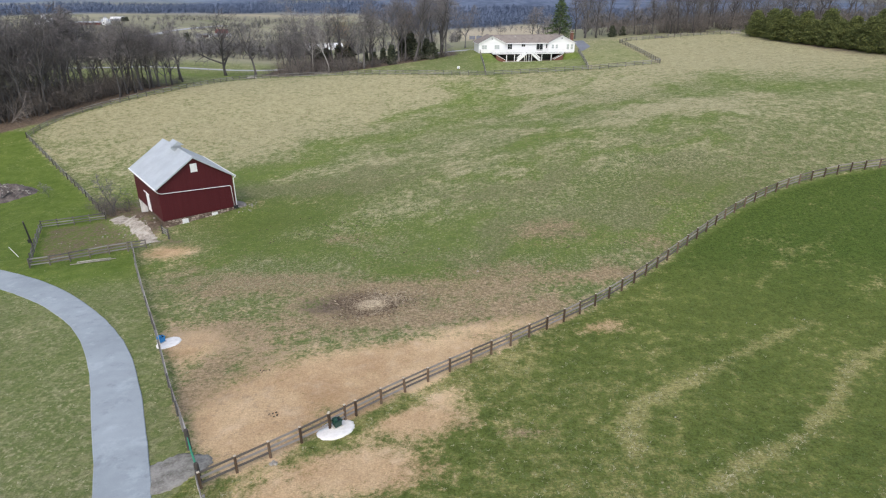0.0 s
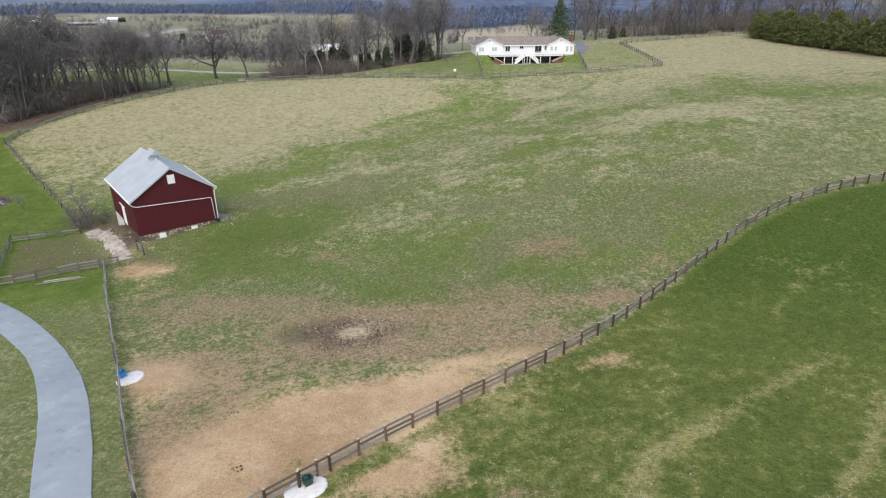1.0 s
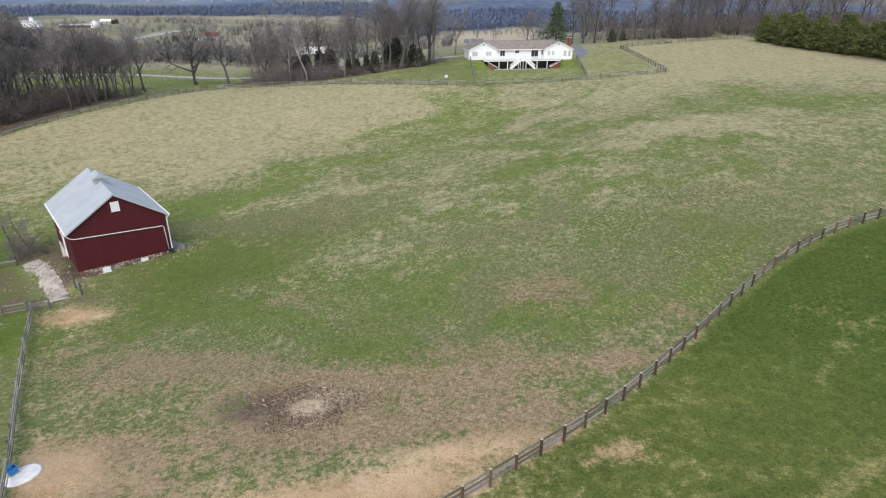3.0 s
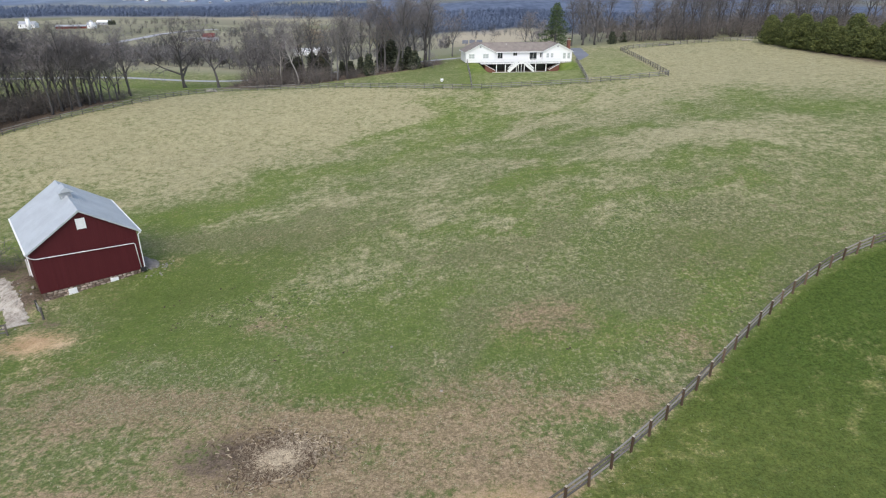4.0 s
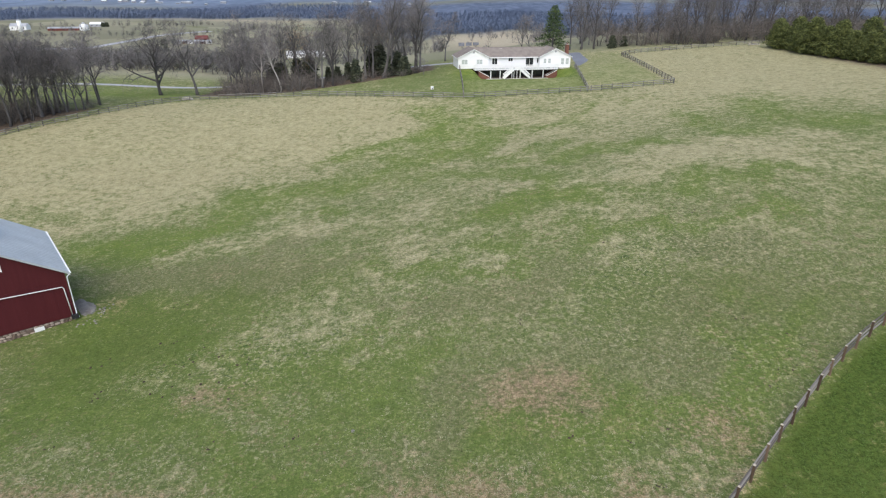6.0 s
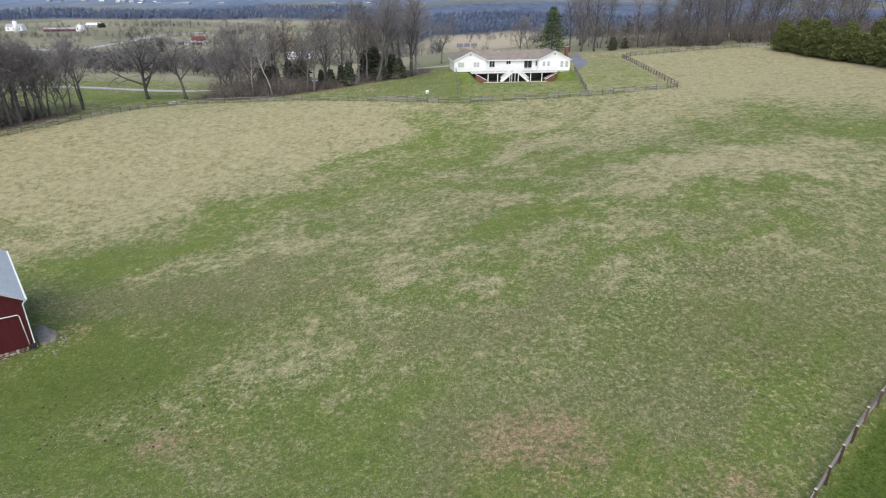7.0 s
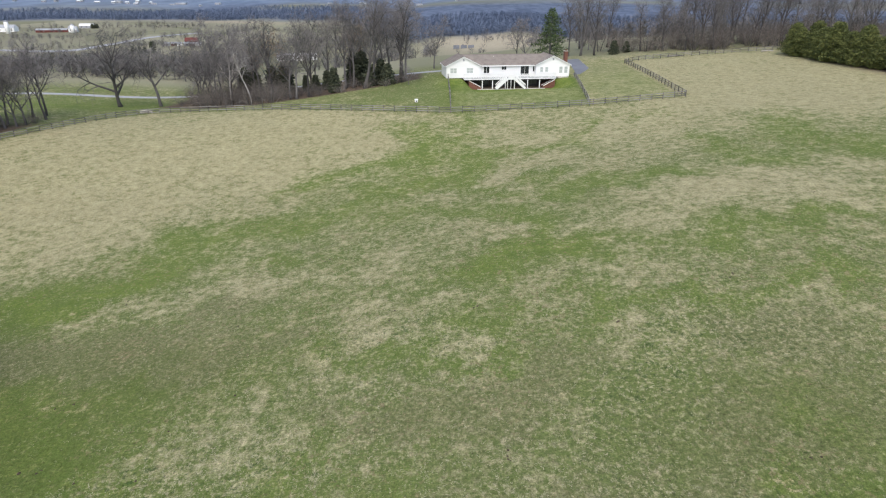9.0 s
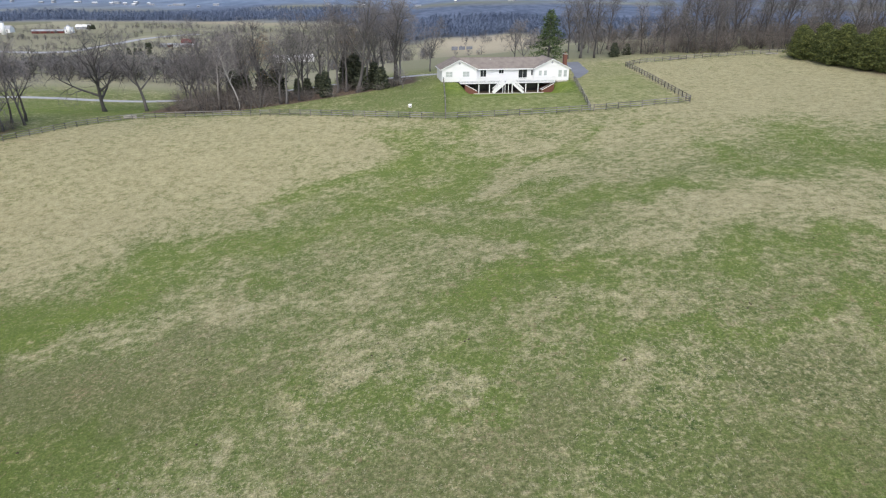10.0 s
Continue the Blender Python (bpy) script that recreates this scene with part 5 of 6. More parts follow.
DEEP = [bare_tree_meshes(30 + k, 19, 0.3, 0.3, 12, (7, 7), top_level=2) for k in range(2)]
FINE[0] = 1.0


def brush_meshes(seed):
    rng = random.Random(seed)
    b, stem = Build(), Build()
    for j in range(11):
        a = rng.random() * 6.283
        way = Vector((math.cos(a) * 0.7, math.sin(a) * 0.7, 0.7 + rng.random()))
        grow(b, rng, Vector((math.cos(a) * 0.5, math.sin(a) * 0.5, -0.1)), way, 2.0 + 1.5 * rng.random(), 0.035, 1, 3, (0, 6, 4), 0.02, (5, 3, 3, 3))
    for k in range(4):
        a = k * 1.7
        stem.tube([(0.2 * math.cos(a), 0.2 * math.sin(a), -0.2), (0.5 * math.cos(a), 0.5 * math.sin(a), 1.0), (0.9 * math.cos(a), 0.9 * math.sin(a), 2.2)], [0.05, 0.04, 0.015], 5)
    return stem.mesh("stem", BARK, True), b.mesh("crown", BRUSH)


FINE[0] = 0.6
BRUSHES = [brush_meshes(50 + k) for k in range(3)]
FINE[0] = 1.0
GROUPS = {}


def plant(kind, meshes, x, y, scale, turn, label, group, names=("trunk", "crown"), category="tree", tilt=0.0, sink=0.0):
    key = (kind, id(meshes[0]), label, group)
    m = pose(x, y, gz(x, y) - sink, tilt, tilt * 0.6, turn) @ Matrix.Diagonal((scale, scale, scale, 1))
    if key in GROUPS:
        ob = copy_thing(GROUPS[key], m)
        ob.scale = (scale, scale, scale)
        return ob
    top = thing(kind, m, label, category, group)
    for n, me in zip(names, meshes):
        part(n, me, None, top)
    GROUPS[key] = top
    return top


def scatter(region, count, gap, seed):
    """Random places inside a test, no two nearer than gap."""
    rng = random.Random(seed)
    (x0, y0, x1, y1), test = region
    out = []
    tries = 0
    while len(out) < count and tries < count * 60:
        tries += 1
        x, y = rng.uniform(x0, x1), rng.uniform(y0, y1)
        if test(x, y) and all((x - a) ** 2 + (y - b) ** 2 > gap * gap for a, b in out):
            out.append((x, y))
    return out


def left_of(line, margin=0.0):
    return lambda x, y: float(side_of(np.array([x]), np.array([y]), line)[0]) < -margin


WEST_WOOD = [(-150, 110), (-104, 132), (-94, 142), (-88, 153), (-80, 168), (-75, 178), (-73, 186)]
STAND = [(-57, 204), (-46, 195), (-34, 193), (-18, 198), (-5, 204), (2, 211)]
BACK_WOOD = [(60, 262), (74, 252), (90, 244), (110, 241), (150, 246), (190, 250)]
rng = random.Random(77)
TALL = ["tall_a", "tall_b", "tall_c", "tall_d", "tall_a", "tall_d", "mid_a"]


def wood(spots, label, group, lo=0.75, hi=1.05, kinds=TALL):
    for x, y in spots:
        k = kinds[rng.randrange(len(kinds))]
        plant("bare_tree", TREES[k], x, y, rng.uniform(lo, hi), rng.uniform(0, 360), label, group)


in_west = left_of(WEST_WOOD, 1.2)
in_front = left_of(WEST_WOOD, 9)
left_far = left_of(WEST_WOOD, 34)
wood(scatter(((-132, 112, -70, 152), lambda x, y: in_west(x, y) and not in_front(x, y)), 40, 2.3, 1), "tall leafless grey-brown tree of the western wood", "western wood trees", 0.75, 1.08)
for x, y in scatter(((-150, 116, -80, 172), lambda x, y: in_front(x, y) and not left_far(x, y)), 58, 3.0, 21):
    plant("bare_tree", DEEP[rng.randrange(2)], x, y, rng.uniform(0.8, 1.12), rng.uniform(0, 360), "leafless tree deep in the western wood", "western wood trees")
in_thin = lambda x, y: in_west(x, y) and not in_deep(x, y) and 150 < y < 186
in_deep = left_of(WEST_WOOD, 14)
wood(scatter(((-105, 150, -72, 186), in_thin), 20, 2.8, 11), "slender leafless tree at the thin end of the western wood", "western wood trees", 0.62, 0.86)
for x, y, k, q in ((-83.4, 158.6, "tall_d", 0.85), (-83.0, 162.0, "tall_b", 0.8), (-81.6, 163.4, "tall_a", 0.85), (-81.4, 166.4, "crook", 0.8), (-79.9, 168.2, "tall_d", 0.75), (-80.0, 170.6, "mid_a", 1.05), (-78.6, 171.4, "tall_c", 0.8), (-77.4, 173.2, "mid_b", 1.1), (-76.4, 174.6, "mid_a", 0.9), (-84.6, 166.0, "tall_c", 0.8)):
    plant("bare_tree", TREES[k], x, y, q, x * 91 % 360, "slender leafless tree at the thin end of the western wood", "western wood trees")
for x, y in ((-75.6, 176.6), (-77.0, 175.8), (-79.6, 172.6), (-81.5, 169.5), (-82.8, 167.0), (-84.0, 164.5), (-85.4, 161.8), (-86.0, 159.0), (-87.4, 156.4), (-83.0, 172.0), (-86.0, 166.5)):
    plant("bare_bush", BRUSHES[1], x, y, 0.8, x * 50, "low brown brush beside the pasture fence", "undergrowth", ("stem", "crown"), "bush")
in_stand = left_of(STAND, 0.5)
wood(scatter(((-56, 202, 2, 232), lambda x, y: in_stand(x, y) and y - 0.12 * x > 212), 24, 4.2, 2), "tall leafless tree at the back of the stand", "stand trees", 0.75, 0.98)
for x, y, k, s in ((-50.0, 204.5, "mid_a", 1.0), (-46.5, 201.0, "mid_b", 1.05), (-43.5, 205.5, "tall_c", 0.8), (-41.5, 199.5, "birch", 0.95), (-36.0, 196.5, "birch", 0.9), (-36.5, 208.5, "tall_a", 0.9), (-33.0, 206.0, "tall_d", 0.95), (-27.0, 199.5, "mid_a", 1.1),
                   (-25.0, 197.6, "tall_b", 0.85), (-22.6, 200.5, "tall_d", 0.8), (-15.0, 211.0, "tall_c", 1.05), (-12.6, 211.5, "tall_a", 0.95), (-9.4, 206.5, "crook", 1.1), (-7.4, 209.5, "tall_a", 1.0), (-5.2, 215.0, "tall_d", 1.0),
                   (-3.6, 217.0, "tall_b", 0.95), (-0.6, 211.5, "crook", 1.0), (0.8, 214.5, "tall_d", 1.02)):
    plant("bare_tree", TREES[k], x, y, s, x * 77 % 360, "pale-barked leafless birch at the wood edge" if k == "birch" else "tall leafless tree in the stand beside the house", "stand trees")
in_back = left_of(BACK_WOOD, 1.0)
wood(scatter(((60, 242, 185, 285), lambda x, y: in_back(x, y)), 52, 4.6, 3), "tall leafless tree in the back tree line", "back tree line", 0.75, 1.05)
for x, y, k, s, a in ((-71.3, 204.5, "broad", 1.08, 40), (-62.0, 206.5, "fork", 1.0, 15), (8.5, 243.0, "mid_a", 1.02, 80), (2.0, 204.5, "sapling", 0.9, 30),
                      (56.0, 252.0, "tall_a", 1.05, 200), (60.0, 250.0, "tall_c", 1.0, 100), (52.0, 252.0, "tall_d", 0.9, 20), (37.5, 246.0, "mid_b", 1.0, 0), (35.0, 250.0, "mid_a", 0.8, 130),
                      (-36.0, 214.0, "ochre", 0.95, 0), (-14.0, 221.0, "ochre", 0.95, 70), (-79.0, 186.0, "tall_d", 0.85, 10), (-76.0, 181.0, "tall_c", 0.8, 50)):
    plant("bare_tree", TREES[k], x, y, s, a, "leafless tree standing alone on grass", "lone trees")

for region, test, count, gap, seed in (((-150, 115, -74, 205), lambda x, y: in_west(x, y) and not left_far(x, y) and (y < 158 or not in_front(x, y)) and y < 172 and x > -130, 132, 1.8, 5), ((-57, 194, -26, 214), in_stand, 38, 2.2, 6), ((-26, 198, 3, 222), in_stand, 24, 2.4, 8), ((62, 243, 165, 262), in_back, 82, 2.6, 7)):
    for x, y in scatter((region, test), count, gap, seed):
        plant("bare_bush", BRUSHES[rng.randrange(3)], x, y, rng.uniform(0.8, 1.7) * (1.35 if x < -60 else 1.45 if x > 60 else 1.1 if x < -28 else 0.6), rng.uniform(0, 360), "tangled leafless brush under the trees", "undergrowth", ("stem", "crown"), "bush")
for x, y, s in ((-52.4, 89.6, 0.85), (-53.6, 89.0, 0.7), (-51.4, 88.6, 0.55), (-52.8, 90.8, 0.9), (-50.2, 90.6, 0.6), (-53.5, 92.0, 0.6), (-48.8, 92.0, 0.55), (-51.0, 93.5, 0.5)):
    plant("bare_bush", BRUSHES[0], x, y, s, x * 40, "thorny leafless bush beside the barn", "barn bushes", ("stem", "crown"), "bush")
plant("bare_tree", TREES["sapling"], -52.6, 91.0, 0.95, 20, "small leafless tree beside the barn", "barn bushes")
plant("bare_tree", TREES["sapling"], -68.0, 99.0, 0.45, 60, "small leafless garden tree on lawn", "barn bushes")


# ---- evergreens ----
def leaf_tufts(build, rng, centre, size, count, leaf=1.0):
    for _ in range(count):
        d = Vector((rng.gauss(0, 1), rng.gauss(0, 1), rng.gauss(0, 0.8))).normalized()
        p = Vector(centre) + Vector((d.x * size[0], d.y * size[1], d.z * size[2])) * (0.55 + 0.45 * rng.random())
        a = Vector((rng.gauss(0, 1), rng.gauss(0, 1), rng.gauss(0, 0.5))).normalized() * (0.32 + 0.22 * rng.random()) * leaf
        b = d.cross(a).normalized() * (0.14 + 0.14 * rng.random()) * leaf
        k = len(build.v)
        build.v += [tuple(p - a * 0.5 - b), tuple(p - a * 0.5 + b), tuple(p + a + b * 0.4 + d * 0.18), tuple(p + a - b * 0.4 + d * 0.1)]
        build.f.append((k, k + 1, k + 2, k + 3))


def pine_meshes(seed, H, width, base, material, clumps=90, per=26, conic=1.0, leaf=1.0):
    """Trunk and crown of an evergreen with clumps of needle sprays on limbs."""
    rng = random.Random(seed)
    trunk, crown = Build(), Build()
    trunk.tube([(0, 0, -0.3), (0.05, 0, H * 0.5), (0, 0.05, H * 0.95)], [H * 0.022, H * 0.014, 0.03], 7)
    for i in range(clumps):
        t = (i + rng.random()) / clumps
        z = H * (base + (1 - base) * t)
        prof = (1 - t) ** 0.75 * (1 if conic < 1.5 else 0.55 + 0.75 * abs(math.sin(i * 1.7))) if conic > 0.5 else (1 - t) ** 0.55 * (0.55 + 0.45 * min(1, t * 6)) * (0.8 + 0.35 * abs(math.sin(i * 0.37 + seed)))
        reach = width * prof * (0.55 + 0.5 * rng.random())
        a = i * 2.39996 + rng.random()
        c = Vector((math.cos(a) * reach, math.sin(a) * reach, z))
        trunk.tube([(0, 0, z - 0.15 * reach), tuple(c * 0.6 + Vector((0, 0, z * 0.4))), tuple(c)], [0.06, 0.04, 0.015], 4)
        s = 0.45 + 0.6 * width * 0.22 * (0.6 + 0.8 * rng.random()) * (1.1 - 0.5 * t)
        leaf_tufts(crown, rng, c, (s * 1.25, s * 1.25, s * 0.62), per, leaf)
        if reach > 1.4:
            leaf_tufts(crown, rng, c * 0.62 + Vector((0, 0, z * 0.38)), (s, s, s * 0.5), per // 2, leaf)
    return trunk.mesh("trunk", BARK, True), crown.mesh("crown", material)


PINE_NEEDLE = surface("dark_pine_needles", (0.032, 0.056, 0.022), (0.105, 0.145, 0.050), 0.75, 0.35, 2.5, 0.3, 0.02, 0.6, island=True)
PINE = pine_meshes(1, 15, 4.9, 0.14, PINE_NEEDLE, 62, 40, 2.0, 0.62)
CEDARS = [pine_meshes(3, 6.5, 1.5, 0.06, CEDAR, 50, 26), pine_meshes(4, 5.0, 1.6, 0.05, CEDAR, 44, 26)]
HEDGE = [pine_meshes(5 + k, 9.0, 3.7, 0.04, NEEDLE, 130, 62, 0.0, 0.48) for k in range(3)]
plant("white_pine", PINE, 43.0, 236.0, 1.0, 20, "tall green pine behind the house", "evergreens")
for i, (x, y) in enumerate(along([(107.5, 222), (107.5, 208), (110.0, 192), (113.5, 176), (117.0, 158), (121, 140)], 4.6)):
    plant("hedge_pine", HEDGE[i % 3], x + rng.uniform(-0.5, 0.8), y, rng.uniform(0.70, 1.05), rng.uniform(0, 360), "dense green evergreen in the pine row at the field edge", "pine row")
    if i % 2:
        plant("hedge_pine", HEDGE[(i + 1) % 3], x + 5.0, y + 2, rng.uniform(0.85, 1.15), rng.uniform(0, 360), "dense green evergreen in the pine row at the field edge", "pine row")
for x, y, k, s in ((-16.5, 203.0, 0, 0.9), (-8.0, 210.0, 1, 1.05), (-5.5, 212.0, 0, 0.95), (-20.5, 216.0, 0, 0.75), (-24.0, 218.0, 1, 0.8), (-31.0, 214.0, 0, 0.7), (-27.0, 220.0, 0, 0.65), (-11.0, 216.0, 0, 1.3), (-36.0, 219.0, 0, 1.2), (-40.0, 216.0, 1, 1.4), (-44.0, 220.0, 0, 1.2), (-33.0, 222.0, 1, 1.5), (66.0, 249.5, 1, 0.8), (71.0, 253.0, 1, 0.65), (-3.5, 208.0, 1, 1.0), (-14.0, 220.0, 0, 1.2)):
    plant("cedar", CEDARS[k], x, y, s, x * 31, "dark conical cedar among leafless trees", "cedars")

# ---- valley beyond ----
strip("valley_road", [(-150, 222), (-110, 223), (-75, 222.5), (-40, 236), (0, 233), (30, 229), (46, 226)], [(-150, 225), (-110, 226), (-75, 225.5), (-40, 239), (0, 236), (30, 232), (46, 229)], FAR_ROAD, "narrow pale lane behind the tree line", 0.06, 3, 4)
strip("far_road", [(-520, 806), (-487, 796), (-437, 778), (-408, 786), (-405, 825), (-403, 880), (-401, 975), (-370, 1080)], [(-520, 792), (-487, 782), (-437, 763), (-398, 770), (-394, 825), (-392, 880), (-390, 975), (-358, 1076)], FAR_ROAD, "pale country road crossing the valley", 0.4, 3, 10)



def farm_building(name, x, y, turn, size, wall, roof, label, doors=3, category="building"):
    w, d, h, r = size
    top = thing(name, pose(x, y, gz(x, y) - 0.3, 0, 0, turn), label, category)
    part("wall", Build().prism([(0, 0), (d, 0), (d, h), (d / 2, h + r), (0, h)], "x", 0, w), wall, top)
    for s in (-1, 1):
        e = -0.4 if s < 0 else d + 0.4
        dr = r * 0.4 / (d / 2)
        part("roof", Build().prism([(e, h - dr), (d / 2, h + r), (d / 2, h + r + 0.25), (e, h - dr + 0.25)], "x", -0.4, w + 0.4), roof, top)
    for i in range(doors):
        c = w * (i + 0.5) / doors
        part("window", Build().box((c - 0.7, -0.06, h * 0.35), (c + 0.7, -0.02, h * 0.75)), GLASS, top)
    return top


farm_building("far_barn", -302, 848, 10, (15, 11, 5, 3.5), RED_ROOF, RED_ROOF, "small red farmhouse among distant trees")
farm_building("long_shed", -143, 663, 17, (38, 14, 4, 2.6), WHITE_PAINT, WHITE_PAINT, "long white farm shed beyond the trees")
farm_building("far_house", -594, 1150, 5, (24, 10, 4.5, 3), FAR_GREY, WHITE_PAINT, "distant grey farmhouse with pale roof")
farm_building("far_shed", -615, 1062, 8, (46, 9, 4, 2), RED_ROOF, FAR_GREY, "distant low red farm shed")
farm_building("dairy_barn", -690, 1085, 5, (26, 14, 7, 4), WHITE_PAINT, FAR_GREY, "distant white dairy barn")
farm_building("milk_house", -566, 1066, 12, (12, 8, 6, 3), WHITE_PAINT, FAR_GREY, "small white milk house beside the long red shed", 2)
for i in range(6):
    farm_building("farmyard_shed", -322 + 8 * i, 832 + 3 * (i % 2), 10 * i, (6, 5, 3, 1.5), (FAR_GREY, RED_ROOF, WHITE_PAINT)[i % 3], FAR_GREY, "small farmyard outbuilding in the valley", 1)
for i in range(2):
    silo = thing("silo", Matrix.Translation((-650 + 100 * i, 1050, gz(-650 + 100 * i, 1050))), "white concrete silo with domed cap", "silo", "silos")
    part("drum", Build().tube([(0, 0, 0), (0, 0, 17 - 6 * i)], [3, 3], 14), WHITE_PAINT, silo, "", True)
    part("dome", Build().tube([(0, 0, 17 - 6 * i), (0, 0, 18.4 - 6 * i), (0, 0, 19.4 - 6 * i)], [3, 2.1, 0.3], 14), FAR_GREY, silo, "", True)
town = random.Random(9)
for i in range(30):
    x, y = (town.gauss(-1130, 190), town.gauss(2470, 50)) if i < 22 else (town.uniform(-420, 500), town.uniform(2330, 2480))
    w = town.uniform(8, 24)
    farm_building("town_building", x, y, town.uniform(-15, 15), (w, 14, town.uniform(4, 7), 2), FAR_GREY, (FAR_GREY, WHITE_PAINT)[i % 3 == 0], "distant pale building of the valley town")


for x, y in ((-303, 736), (-309, 738), (-318, 741), (-296, 742), (-326, 806), (-324, 808), (-572, 1150), (-568, 1146), (-564, 1152), (-570, 1156)):
    plant("cedar", CEDARS[1], x, y, 1.4, x, "dark evergreen in the valley", "valley evergreens")


def spiky_trees(name, spots, material, label, twigs, width, seed):
    """Far leafless trees, too many to count, each a stem and a spray of twigs."""
    r = np.random.RandomState(seed)
    x, y, h = spots[:, 0:1], spots[:, 1:2], spots[:, 2:3]
    n, z = len(spots), ground_z(spots[:, 0], spots[:, 1])[:, None] - 0.3
    a, u = r.rand(n, twigs) * 6.283, r.rand(n, twigs)
    up = 0.1 + 1.1 * r.rand(n, twigs)
    length = h * (0.22 + 0.24 * r.rand(n, twigs)) * (1.15 - 0.5 * u)
    c, s = np.cos(a), np.sin(a)
    bx, by, bz = x + 0.24 * h * c * np.sqrt(u * (1.05 - u)), y + 0.24 * h * s * np.sqrt(u * (1.05 - u)), z + h * (0.15 + 0.62 * u)
    k = length / np.sqrt(1 + up * up)
    w = width * (0.6 + 0.8 * r.rand(n, twigs))
    V = np.zeros((n, twigs + 2, 3, 3))
    V[:, :twigs, 0] = np.stack([bx - s * w, by + c * w, bz], -1)
    V[:, :twigs, 1] = np.stack([bx + s * w, by - c * w, bz + w], -1)
    V[:, :twigs, 2] = np.stack([bx + c * k, by + s * k, bz + up * k], -1)
    for j, (dx, dy) in enumerate(((1, 0), (0, 1))):
        t = h[:, 0] * 0.02
        V[:, twigs + j, 0] = np.stack([x[:, 0] - dx * t, y[:, 0] - dy * t, z[:, 0]], -1)
        V[:, twigs + j, 1] = np.stack([x[:, 0] + dx * t, y[:, 0] + dy * t, z[:, 0]], -1)
        V[:, twigs + j, 2] = np.stack([x[:, 0], y[:, 0], z[:, 0] + h[:, 0] * 0.9], -1)
    m = n * (twigs + 2) * 3
    me = bpy.data.meshes.new(name)
    me.vertices.add(m)
    me.vertices.foreach_set("co", V.reshape(-1).astype(np.float32))
    me.loops.add(m)
    me.loops.foreach_set("vertex_index", np.arange(m, dtype=np.int32))
    me.polygons.add(m // 3)
    me.polygons.foreach_set("loop_start", np.arange(0, m, 3, dtype=np.int32))
    me.update(calc_edges=True)
    me.materials.append(material)
    return tagged(new(name, me), label, "trees", kind="stuff")


def valley_spots():
    r = random.Random(21)
    rows = (((-300, 330), (-60, 350)), ((-420, 470), (-130, 500)), ((-330, 640), (40, 560)), ((-700, 790), (-400, 800)), ((60, 420), (420, 380)), ((-40, 520), (330, 560)), ((-900, 1100), (-300, 1030)),
            ((-250, 960), (100, 800)), ((100, 720), (700, 650)), ((-230, 290), (-110, 300)), ((-360, 830), (-200, 800)), ((-700, 1150), (-420, 1200)), ((-660, 950), (-420, 965)), ((-560, 1290), (-220, 1210)), ((-470, 700), (-230, 690)), ((-300, 960), (-330, 1250)), ((-420, 1000), (-260, 900)), ((-240, 400), (-60, 420)))
    out = []
    for i in range(2900):
        if i < 330:
            x, y, h = r.uniform(-620, 420), r.uniform(290, 1000), r.uniform(4, 12)
        elif i < 1500:
            (ax, ay), (bx, by) = rows[i % len(rows)]
            t = r.random()
            x, y, h = ax + (bx - ax) * t + r.gauss(0, 7), ay + (by - ay) * t + r.gauss(0, 9), r.uniform(4, 13)
        elif i < 2100:
            x, y, h = r.uniform(-330, 60), 290 + 420 * r.random() ** 1.3, r.uniform(5, 14)
            if math.sin(x / 38 + 1.3 * math.sin(y / 55)) + math.sin(y / 31) < 0.5:
                continue
        elif i < 2500:
            x, y, h = r.uniform(-260, -60), r.uniform(262, 300), r.uniform(3, 9)
        else:
            x, y, h = r.gauss(150, 110), r.gauss(330, 25), r.uniform(3, 11)
        if 0.0 < (x - 9) / (y - 49) < 0.15 and y < 760 and (y < 520 or r.random() < 0.8):
            continue
        if abs((x - 4) / (y - 25) + 0.205) < 0.04 and y < 660 and r.random() < 0.9:
            continue
        if y > 258 and abs(x + 399) > 14:
            out.append((x, y, h))
    return np.array(out)


VALLEY_TWIG = surface("valley_tree_twigs", (0.105, 0.098, 0.094), (0.190, 0.178, 0.170), 0.95, 0.02, 0.3, 0.1, 0.02, 0.4, island=True)
spiky_trees("valley_trees", valley_spots(), VALLEY_TWIG, "leafless hedgerow trees and brush over the valley farmland", 70, 0.10, 4)


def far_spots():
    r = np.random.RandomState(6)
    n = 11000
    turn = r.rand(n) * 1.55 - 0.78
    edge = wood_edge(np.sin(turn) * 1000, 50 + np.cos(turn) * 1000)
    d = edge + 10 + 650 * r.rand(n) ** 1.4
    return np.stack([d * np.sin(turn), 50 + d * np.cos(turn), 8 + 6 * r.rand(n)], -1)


# Twigs tinted blue-grey: distance haze put into the base colour.
HAZE_WOOD = surface("haze_tinted_woods", (0.090, 0.117, 0.176), (0.148, 0.181, 0.248), 0.95, 0.01, 0.08, 0.1, 0.1, 0.12, island=True)
spiky_trees("far_woods", far_spots(), HAZE_WOOD, "leafless woods on distant hills with blue-grey haze in their colour", 30, 0.3, 7)


